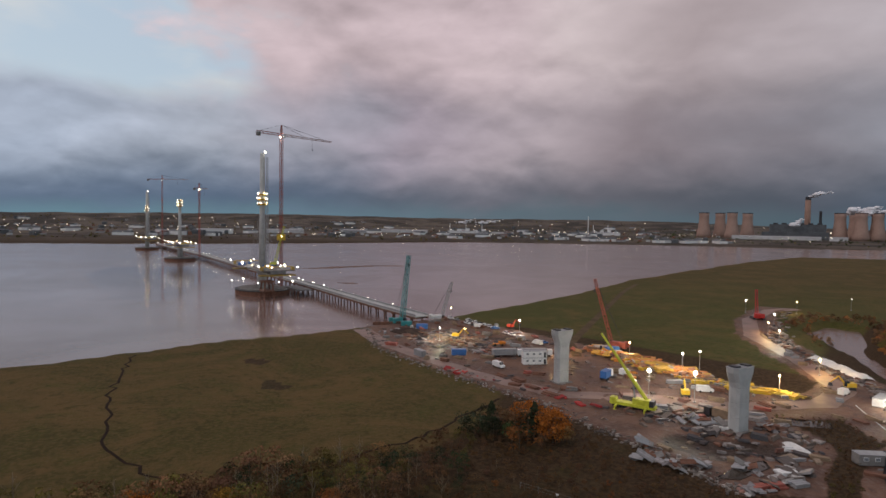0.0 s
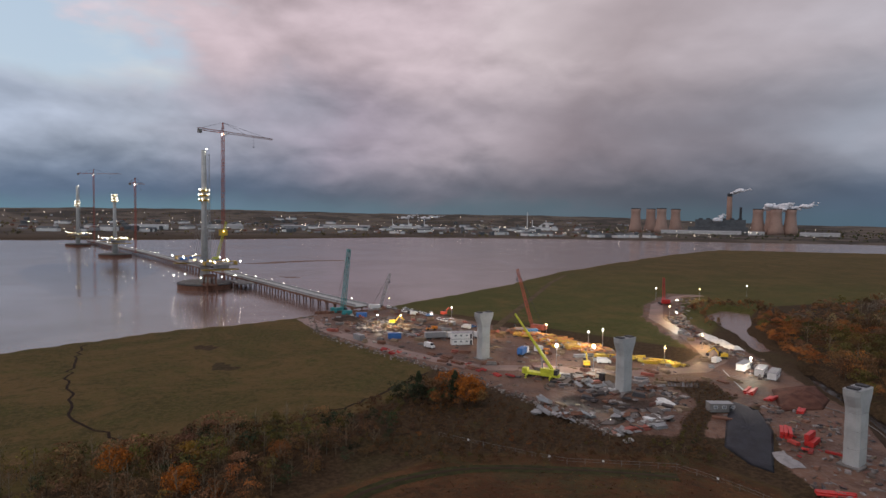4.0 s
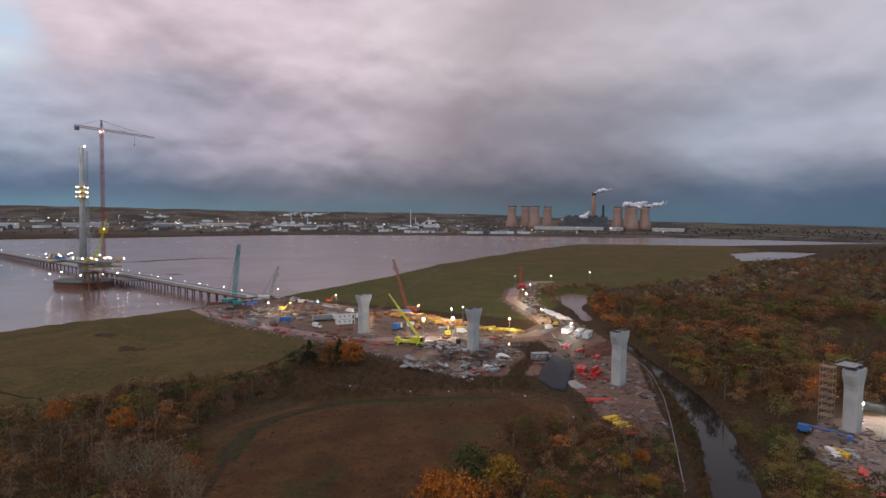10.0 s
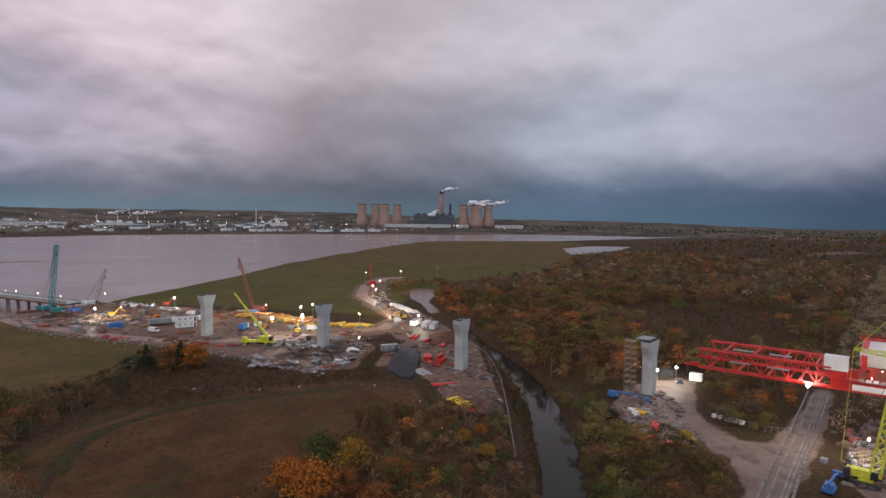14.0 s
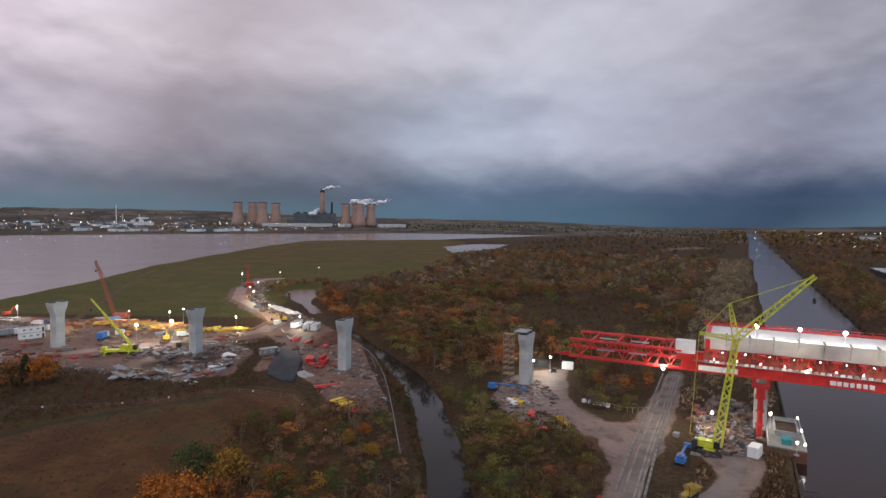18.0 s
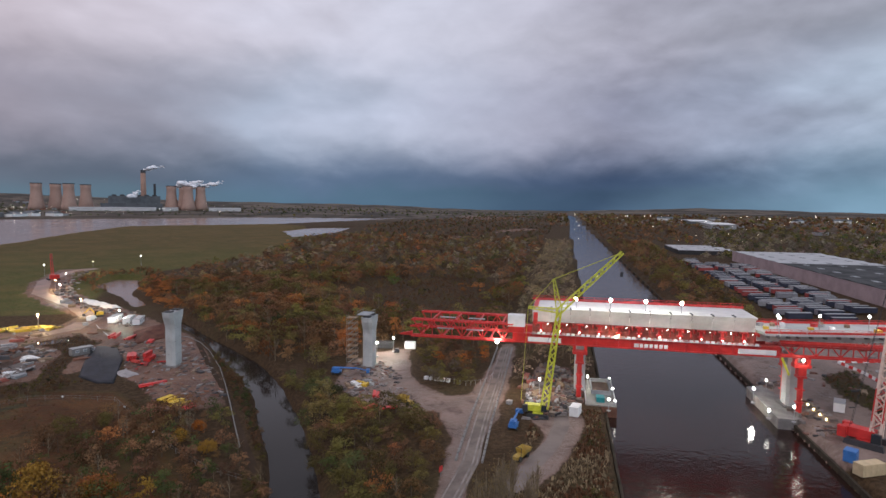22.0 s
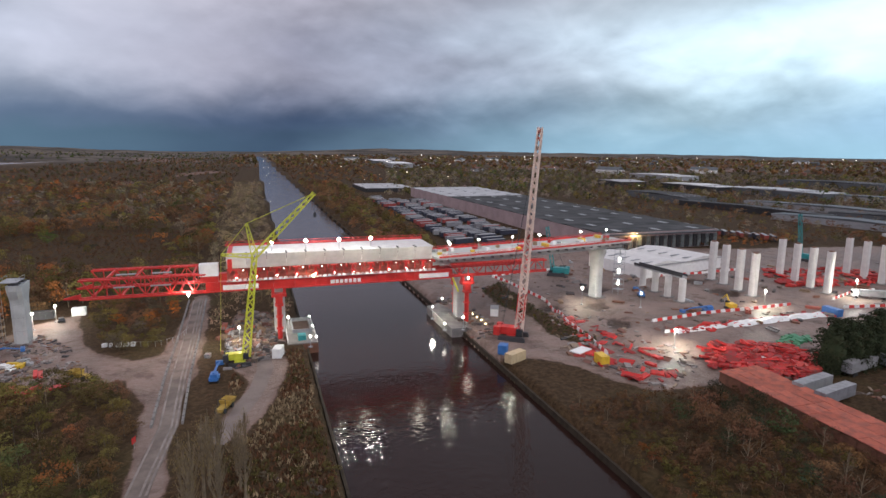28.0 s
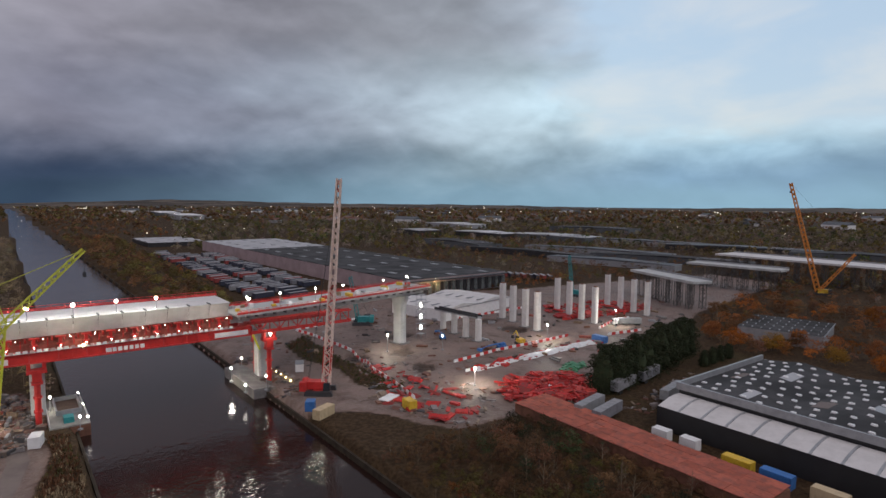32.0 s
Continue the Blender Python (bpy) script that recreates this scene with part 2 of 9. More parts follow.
def ground_material():
    """Marsh turf, brown heath, bare site earth and leaf litter, chosen by the mask 'cover' and broken up by noise."""
    m = bpy.data.materials.new("ground_cover")
    m.use_nodes = True
    t = m.node_tree
    b = t.nodes["Principled BSDF"]
    at = t.nodes.new("ShaderNodeVertexColor")
    at.layer_name = "cover"
    sep = t.nodes.new("ShaderNodeSeparateColor")
    t.links.new(at.outputs[0], sep.inputs[0])
    earth, heath, wood = sep.outputs
    co = t.nodes.new("ShaderNodeTexCoord").outputs["Object"]
    big, mid, fine = noise_node(t, co, 0.012, 5, 0.6), noise_node(t, co, 0.09, 5, 0.6), noise_node(t, co, 0.9, 4, 0.65)
    turf = mix_col(t, ramp(t, noise_node(t, co, 0.02, 6, 0.7, 1.2), 0.42, 0.60), (0.066, 0.053, 0.017), (0.118, 0.076, 0.030))
    place_ = t.nodes.new("ShaderNodeSeparateXYZ")
    t.links.new(co, place_.inputs[0])
    lush = math_node(t, "MULTIPLY", math_node(t, "SUBTRACT", 1.0, ramp(t, math_node(t, "ADD", place_.outputs[1], math_node(t, "MULTIPLY", big, 300.0)), 560.0, 1050.0)), ramp(t, math_node(t, "ADD", math_node(t, "ADD", place_.outputs[1], math_node(t, "MULTIPLY", place_.outputs[0], 0.7)), math_node(t, "MULTIPLY", big, 160.0)), 240.0, 380.0))
    turf = mix_col(t, math_node(t, "MULTIPLY", lush, 0.8), turf, mix_col(t, ramp(t, noise_node(t, co, 0.03, 5, 0.65, 0.6), 0.45, 0.66), (0.060, 0.076, 0.018), (0.122, 0.096, 0.032)))
    turf = mix_col(t, math_node(t, "MULTIPLY", ramp(t, mid, 0.45, 0.75), 0.6), turf, (0.056, 0.062, 0.014))
    turf = mix_col(t, math_node(t, "MULTIPLY", ramp(t, fine, 0.42, 0.66), 0.6), turf, (0.128, 0.086, 0.037))
    turf = mix_col(t, math_node(t, "MULTIPLY", ramp(t, noise_node(t, co, 0.32, 4, 0.7, 0.6), 0.50, 0.66), 0.55), turf, (0.040, 0.036, 0.011))
    brown = mix_col(t, ramp(t, mid, 0.35, 0.65), (0.068, 0.028, 0.013), (0.112, 0.051, 0.022))
    brown = mix_col(t, math_node(t, "MULTIPLY", ramp(t, fine, 0.4, 0.7), 0.6), brown, (0.05, 0.042, 0.020))
    moss = noise_node(t, co, 0.035, 5, 0.65, 0.7)
    brown = mix_col(t, math_node(t, "MULTIPLY", ramp(t, moss, 0.48, 0.64), 0.6), brown, (0.048, 0.050, 0.020))
    brown = mix_col(t, math_node(t, "MULTIPLY", ramp(t, noise_node(t, co, 0.28, 4, 0.65, 0.5), 0.50, 0.68), 0.6), brown, (0.030, 0.022, 0.013))
    litter = mix_col(t, ramp(t, fine, 0.35, 0.65), (0.032, 0.020, 0.011), (0.070, 0.044, 0.023))
    litter = mix_col(t, math_node(t, "MULTIPLY", ramp(t, moss, 0.50, 0.66), 0.22), litter, (0.052, 0.056, 0.018))
    # from 1500 m to 2600 m the litter turns to a greyer, patchy tone
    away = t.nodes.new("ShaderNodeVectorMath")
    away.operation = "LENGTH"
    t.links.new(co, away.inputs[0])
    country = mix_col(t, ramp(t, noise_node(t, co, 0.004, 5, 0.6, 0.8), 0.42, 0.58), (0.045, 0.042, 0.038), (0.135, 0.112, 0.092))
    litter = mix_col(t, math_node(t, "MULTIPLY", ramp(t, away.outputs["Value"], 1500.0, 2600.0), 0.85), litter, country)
    mud = mix_col(t, ramp(t, mid, 0.35, 0.65), (0.182, 0.104, 0.072), (0.088, 0.046, 0.032))
    mud = mix_col(t, math_node(t, "MULTIPLY", ramp(t, fine, 0.45, 0.75), 0.6), mud, (0.225, 0.175, 0.155))
    gravel = mix_col(t, ramp(t, mid, 0.35, 0.65), (0.225, 0.168, 0.145), (0.142, 0.102, 0.085))
    gravel = mix_col(t, math_node(t, "MULTIPLY", ramp(t, fine, 0.45, 0.75), 0.5), gravel, (0.27, 0.215, 0.19))
    mud = mix_col(t, heath, mud, gravel)
    patch = noise_node(t, co, 0.16, 4, 0.6, 0.8)
    mud = mix_col(t, math_node(t, "MULTIPLY", ramp(t, patch, 0.52, 0.66), 0.7), mud, (0.092, 0.058, 0.046))
    mud = mix_col(t, ramp(t, at.outputs[1], 0.2, 0.7), mud, mix_col(t, ramp(t, fine, 0.35, 0.65), (0.045, 0.032, 0.026), (0.085, 0.06, 0.048)))
    rag = math_node(t, "MULTIPLY", math_node(t, "SUBTRACT", fine, 0.5), 0.5)
    pick = lambda v: ramp(t, math_node(t, "ADD", v, rag), 0.35, 0.65)
    col = mix_col(t, pick(heath), turf, brown)
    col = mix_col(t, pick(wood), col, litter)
    col = mix_col(t, pick(earth), col, mud)
    t.links.new(col, b.inputs["Base Color"])
    t.links.new(math_node(t, "SUBTRACT", 0.95, math_node(t, "MULTIPLY", math_node(t, "MULTIPLY", earth, mid), 0.75)), b.inputs["Roughness"])
    bn = t.nodes.new("ShaderNodeBump")
    b.inputs["Specular IOR Level"].default_value = 0.12
    bn.inputs["Strength"].default_value, bn.inputs["Distance"].default_value = 0.8, 0.5
    t.links.new(fine, bn.inputs["Height"])
    t.links.new(bn.outputs[0], b.inputs["Normal"])
    return m


CONCRETE = surface("concrete", (0.46, 0.47, 0.46), 0.8, var=0.2, scale=0.25, fine=3)
CONCRETE_DARK = surface("weathered_concrete", (0.24, 0.23, 0.22), 0.85, var=0.3, scale=0.3, fine=3)
CONCRETE_WHITE = surface("fresh_concrete", (0.60, 0.585, 0.57), 0.75, var=0.12, scale=0.4, fine=4)
RED = surface("red_paint", (0.60, 0.035, 0.03), 0.45, var=0.3, scale=0.4, fine=4)
ORANGE_RED = surface("orange_red_paint", (0.68, 0.09, 0.04), 0.5, var=0.3)
LIME = surface("lime_yellow_paint", (0.66, 0.68, 0.06), 0.4, var=0.3)
YELLOW = surface("yellow_paint", (0.70, 0.46, 0.04), 0.45, var=0.25)
ORANGE = surface("orange_paint", (0.74, 0.27, 0.04), 0.5, var=0.3)
TEAL = surface("teal_paint", (0.03, 0.26, 0.27), 0.45, var=0.25)
BLUE = surface("blue_paint", (0.05, 0.17, 0.45), 0.45, var=0.25)
WHITE = surface("white_paint", (0.78, 0.78, 0.77), 0.45, var=0.1)
GREY = surface("grey_steel", (0.35, 0.36, 0.37), 0.5, 0.3, var=0.2)
DARK = surface("dark_steel", (0.05, 0.05, 0.055), 0.6, 0.2, var=0.3)
RUST = surface("rusty_steel", (0.20, 0.09, 0.055), 0.8, var=0.4, fine=3)
TIMBER = surface("timber", (0.30, 0.22, 0.15), 0.85, var=0.35, fine=5)
RUBBER = surface("rubber", (0.025, 0.025, 0.025), 0.8, var=0.2)
GLASS = surface("dark_glass", (0.03, 0.035, 0.04), 0.08, var=0.1, bump=0)
TAN = surface("tan_paint", (0.55, 0.43, 0.26), 0.55, var=0.2)
PANE = surface("grey_window_pane", (0.22, 0.24, 0.26), 0.15, var=0.2, bump=0)
DULL_YELLOW = surface("dusty_yellow_paint", (0.42, 0.28, 0.05), 0.6, var=0.4)
GREEN = surface("green_paint", (0.05, 0.22, 0.10), 0.5, var=0.25)
WHITE_LAMP = glow("white_lamp", (1.0, 0.93, 0.80), 26.0)
STRONG_LAMP = glow("strong_floodlight", (1.0, 0.96, 0.86), 420.0)
WARM_LAMP = glow("warm_lamp", (1.0, 0.72, 0.32), 22.0)
FAR_LAMP = glow("far_lamp", (1.0, 0.86, 0.66), 7.0)


def mixed(name, cols, rough=0.7):
    """Loose pieces of several colours, chosen piece by piece."""
    m = bpy.data.materials.new(name)
    m.use_nodes = True
    t = m.node_tree
    b = t.nodes["Principled BSDF"]
    cr = t.nodes.new("ShaderNodeValToRGB")
    cr.color_ramp.interpolation = "CONSTANT"
    e = cr.color_ramp.elements
    while len(e) < len(cols):
        e.new(0.5)
    for k, c in enumerate(cols):
        e[k].position, e[k].color = k / len(cols), (*c, 1)
    t.links.new(t.nodes.new("ShaderNodeNewGeometry").outputs["Random Per Island"], cr.inputs[0])
    n = noise_node(t, t.nodes.new("ShaderNodeTexCoord").outputs["Object"], 1.5, 4)
    t.links.new(mix_col(t, math_node(t, "MULTIPLY", ramp(t, n, 0.42, 0.7), 0.6), cr.outputs[0], (0.08, 0.06, 0.05)), b.inputs["Base Color"])
    b.inputs["Roughness"].default_value = rough
    return m


SCRAP = mixed("site_scrap", [(0.10, 0.075, 0.06), (0.24, 0.21, 0.20), (0.06, 0.05, 0.05), (0.28, 0.26, 0.25), (0.20, 0.09, 0.055), (0.26, 0.19, 0.13), (0.16, 0.14, 0.13), (0.16, 0.07, 0.05), (0.22, 0.20, 0.19), (0.045, 0.045, 0.05), (0.13, 0.10, 0.08)])
RED_SCRAP = mixed("red_formwork", [(0.50, 0.014, 0.012), (0.38, 0.012, 0.010), (0.56, 0.022, 0.016), (0.24, 0.02, 0.016), (0.50, 0.014, 0.012), (0.52, 0.06, 0.045), (0.30, 0.012, 0.012)], 0.75)
BEAM_SCRAP = mixed("painted_beams", [(0.62, 0.20, 0.03), (0.56, 0.33, 0.04), (0.34, 0.12, 0.05), (0.18, 0.10, 0.06), (0.55, 0.22, 0.05), (0.40, 0.36, 0.32)], 0.6)
YELLOW_SCRAP = mixed("yellow_beams", [(0.62, 0.46, 0.04), (0.50, 0.36, 0.04), (0.30, 0.24, 0.10), (0.66, 0.52, 0.08), (0.16, 0.12, 0.08)], 0.6)


# ---- building helpers ----
class Shape:
    """Collects vertices and faces for one mesh."""

    def __init__(self):
        self.v, self.f = [], []

    def add(self, verts, faces):
        n = len(self.v)
        self.v += [tuple(p) for p in verts]
        self.f += [tuple(n + k for k in q) for q in faces]
        return self

    def box(self, c, s, rz=0.0, top=1.0):
        """A box on centre c with sizes s; top scales its upper face."""
        co, si = math.cos(radians(rz)), math.sin(radians(rz))
        pts = []
        for dz in (-0.5, 0.5):
            k = top if dz > 0 else 1.0
            for dx, dy in ((-0.5, -0.5), (0.5, -0.5), (0.5, 0.5), (-0.5, 0.5)):
                a, b = dx * s[0] * k, dy * s[1] * k
                pts.append((c[0] + a * co - b * si, c[1] + a * si + b * co, c[2] + dz * s[2]))
        return self.add(pts, [(3, 2, 1, 0), (4, 5, 6, 7), (0, 1, 5, 4), (1, 2, 6, 5), (2, 3, 7, 6), (3, 0, 4, 7)])

    def rod(self, a, b, r, r2=None, n=6):
        """A tapered round bar from a to b."""
        a, b = Vector(a), Vector(b)
        d = (b - a).normalized()
        u = d.orthogonal().normalized()
        w = d.cross(u)
        r2 = r if r2 is None else r2
        ring = [(math.cos(k * math.tau / n), math.sin(k * math.tau / n)) for k in range(n)]
        pts = [a + r * (c * u + s * w) for c, s in ring] + [b + r2 * (c * u + s * w) for c, s in ring]
        faces = [(k, (k + 1) % n, n + (k + 1) % n, n + k) for k in range(n)]
        return self.add(pts, faces + [tuple(reversed(range(n))), tuple(range(n, 2 * n))])

    def prism(self, poly, z0, z1, shrink=1.0):
        n = len(poly)
        cx, cy = sum(p[0] for p in poly) / n, sum(p[1] for p in poly) / n
        pts = [(x, y, z0) for x, y in poly] + [(cx + (x - cx) * shrink, cy + (y - cy) * shrink, z1) for x, y in poly]
        return self.add(pts, [tuple(reversed(range(n))), tuple(range(n, 2 * n))] + [(k, (k + 1) % n, n + (k + 1) % n, n + k) for k in range(n)])

    def loft(self, rings):
        """Skins closed rings of equal length, one after another, and caps the ends."""
        n = len(rings[0])
        faces = [(i * n + k, i * n + (k + 1) % n, (i + 1) * n + (k + 1) % n, (i + 1) * n + k) for i in range(len(rings) - 1) for k in range(n)]
        return self.add([p for r in rings for p in r], faces + [tuple(reversed(range(n))), tuple(range((len(rings) - 1) * n, len(rings) * n))])

    def lattice(self, a, b, w0, w1, bays, r, up=(0, 0, 1)):
        """A square lattice boom from a to b: four chords and zigzag lacing."""
        a, b = Vector(a), Vector(b)
        d = (b - a).normalized()
        side = d.cross(Vector(up))
        side = side.normalized() if side.length > 1e-4 else Vector((1, 0, 0))
        hi = side.cross(d)
        at = lambda f, i: a + (b - a) * f + (w0 + (w1 - w0) * f) * 0.5 * (((-1, -1), (1, -1), (1, 1), (-1, 1))[i % 4][0] * side + ((-1, -1), (1, -1), (1, 1), (-1, 1))[i % 4][1] * hi)
        for i in range(4):
            self.rod(at(0, i), at(1, i), r * 1.25, n=4)
        for k in range(bays):
            for i in range(4):
                j = i + 1 if k % 2 else i
                self.rod(at(k / bays, j), at((k + 1) / bays, 2 * i + 1 - j), r * 0.85, n=3)
        return self

    def mesh(self, name, mat, smooth=False):
        me = bpy.data.meshes.new(name)
        me.from_pydata(self.v, [], self.f)
        me.materials.append(mat)
        if smooth:
            me.polygons.foreach_set("use_smooth", [True] * len(me.polygons))
        me.update()
        return me


def part(name, sh, mat, parent=None, label="", smooth=False):
    ob = new(name, sh.mesh(name, mat, smooth) if isinstance(sh, Shape) else sh)
    if parent is not None:
        ob.parent = parent
    if label:
        ob["label"] = label
    return ob


def thing(name, x, y, z, rz, label, category, group="", kind=""):
    ob = new(name)
    ob.matrix_world = pose(x, y, z, 0, 0, rz)
    ob.empty_display_size = 0.5
    return tagged(ob, label, category, group, kind)


def array_mesh(name, verts, faces, mat, smooth=False):
    """A mesh from numpy arrays of triangles or quads."""
    me = bpy.data.meshes.new(name)
    k = faces.shape[1]
    me.vertices.add(len(verts)), me.loops.add(faces.size), me.polygons.add(len(faces))
    me.vertices.foreach_set("co", np.ascontiguousarray(verts, dtype=np.float32).ravel())
    me.loops.foreach_set("vertex_index", np.ascontiguousarray(faces, dtype=np.int32).ravel())
    me.polygons.foreach_set("loop_start", np.arange(0, faces.size, k, dtype=np.int32))
    me.polygons.foreach_set("use_smooth", np.full(len(faces), smooth))
    me.materials.append(mat)
    me.update(calc_edges=True)
    return me


# ---- plan ----
RIVER = [(-600, -600), (-420, -100), (-330, 100), (-284, 199), (-260, 239), (-248, 278), (-233, 301), (-214, 331), (-207, 345), (-183, 392), (-163, 466),
         (-141, 556), (-113, 722), (-58, 916), (20, 1173), (130, 1450), (480, 1500), (800, 1720), (1061, 1929), (1700, 2250), (1700, 2350), (1077, 2050),
         (632, 2274), (248, 2140), (-99, 2126), (-460, 1992), (-793, 1803), (-1065, 1318), (-1221, 1112), (-1378, 960), (-1900, 500), (-2600, -600)]
POND = [(13, 454), (20, 425), (22, 404), (26, 386), (28, 342), (35, 345), (33, 388), (31, 406), (40, 440), (45, 480), (29, 486)]
LAGOON = [(381, 1165), (320, 922), (412, 993), (596, 1273), (494, 1292)]
SITE = [(-207, 338), (-174, 294), (-121, 264), (-82, 245), (-51, 222), (-30, 205), (0, 215), (8, 245), (12, 250), (9, 202), (15, 160), (29, 155), (36, 208),
        (38, 246), (25, 312), (20, 336), (9, 366), (0, 420), (4, 520), (20, 545), (-5, 545), (-22, 470), (-24, 415), (-12, 360), (0, 318), (-8, 298), (-38, 309), (-64, 328),
        (-95, 349), (-148, 376), (-180, 386)]
PIER_YARD = [(61, 138), (63, 160), (75, 178), (90, 187), (105, 185), (90, 159), (84, 144), (86, 132), (92, 129), (119, 152), (142, 174), (146, 170), (110, 132), (87, 110), (69, 96), (48, 72), (44, 76),
             (68, 104), (76, 121), (70, 130)]
CRANE_YARD = [(96, 109), (114, 127), (131, 141), (138, 134), (127, 117), (112, 104), (99, 91), (84, 82), (68, 75), (62, 80), (74, 86), (89, 94)]
PITS = [(-143, 318, 13), (-118, 313, 7), (-166, 324, 8), (-181, 352, 7), (-50, 262, 10), (-37, 261, 9), (-38, 231, 10), (-62, 262, 5), (-24, 236, 7), (-132, 338, 7), (-88, 300, 5), (200, 34, 6), (183, 24, 5), (246, -6, 7), (190, 48, 5), (262, 6, 6), (226, 40, 6)]
SOUTH_YARD = [(182, 95), (166, 78), (146, 62), (134, 47), (138, 36), (137, 26), (132, 17), (130, 6), (139, -4), (150, -20), (167, -34), (215, -62), (300, -100), (420, -190), (470, -160), (360, 0), (345, 60), (280, 130), (215, 130)]
BARS = [[(-517, 649), (-498, 716), (-465, 774), (-399, 803), (-398, 797), (-446, 745), (-474, 680)], [(-391, 555), (-352, 558), (-326, 540), (-357, 537)]]
GREEN_BANK = [(219, 80), (190, 56), (178, 44), (168, 34), (161, 26), (153, 22), (154, 30), (160, 40), (175, 51), (183, 66), (200, 80)]
FIELDS = [[(700, 880), (810, 1000), (960, 1070), (930, 980)], [(520, 760), (560, 840), (610, 850), (590, 790)], [(1300, 1750), (1630, 2330), (1800, 2050), (1500, 1700)], [(1500, 500), (1900, 700), (2000, 560), (1600, 380)], [(1700, 100), (2200, 250), (2300, 60), (1800, -80)], [(900, 330), (1060, 420), (1120, 360), (980, 280)]]
VERGE = [(-20, 266), (-1, 270), (6, 253), (0, 246), (-4, 230), (-9, 207), (-14, 206), (-13, 222), (-7, 240), (-10, 252)]
CANAL_L, CANAL_R = 11.5, 59.5  # offsets of both banks across the canal's line
CU, CN = (0.715, 0.700), (0.700, -0.715)  # along the canal and across it
CREEK = [(-60, 0), (-20, 25), (10, 55), (26, 92), (35, 120), (40, 145), (45, 170), (47, 200), (46, 235), (42, 275), (39, 310)]


def outside(px, py, poly):
    """Distance to a polygon's edge, negative within it."""
    q = np.array(poly, float)
    best, inner = np.full(px.shape, 1e18), np.zeros(px.shape, bool)
    for (ax, ay), (bx, by) in zip(q, np.roll(q, -1, 0)):
        dx, dy = bx - ax, by - ay
        k = np.clip(((px - ax) * dx + (py - ay) * dy) / (dx * dx + dy * dy), 0, 1)
        best = np.minimum(best, (px - ax - k * dx) ** 2 + (py - ay - k * dy) ** 2)
        if ay != by:
            inner ^= ((ay > py) != (by > py)) & (px < (bx - ax) * (py - ay) / (by - ay) + ax)
    return np.sqrt(best) * np.where(inner, -1, 1)


def off_line(px, py, line):
    best = np.full(px.shape, 1e18)
    for (ax, ay), (bx, by) in zip(line[:-1], line[1:]):
        dx, dy = bx - ax, by - ay
        k = np.clip(((px - ax) * dx + (py - ay) * dy) / (dx * dx + dy * dy), 0, 1)
        best = np.minimum(best, (px - ax - k * dx) ** 2 + (py - ay - k * dy) ** 2)
    return np.sqrt(best)


def step(v, lo, hi):
    k = np.clip((v - lo) / (hi - lo), 0, 1)
    return k * k * (3 - 2 * k)


def wobble(px, py, size, seed=0.0):
    """Cheap smooth variation between -1 and 1."""
    a = np.sin(px / size + seed) * np.cos(py / (size * 0.83) - seed * 1.7)
    b = np.sin((px + py) / (size * 0.47) + 2.1 * seed) * np.cos((px - py) / (size * 0.39) + seed)
    return 0.6 * a + 0.4 * b


GULLIES = [[(-98.8, 247), (-103, 227), (-105.6, 205), (-110.7, 195.8), (-115.3, 184.7), (-122, 168), (-127, 157)],
           [(-253, 234), (-243, 222), (-233, 212), (-222, 203), (-212.7, 192.3), (-192, 178), (-174.5, 163.6), (-161, 159), (-152, 156.5), (-144, 157.4), (-130, 155)]]
HEATH = [(-95, 110), (-86, 150), (-69, 176), (-41, 190), (-13, 197), (5, 185), (12, 150), (8, 90), (0, 40), (-60, 40)]


def hills(az):
    """Height of the skyline's land by compass direction."""
    return np.interp(az, (-180, -62, -50, -18, -2, 10, 20, 40, 50, 58, 80, 100, 120, 180), (60, 87, 103, 100, 92, 66, 45, 26, 30, 54, 37, 22, 35, 40))


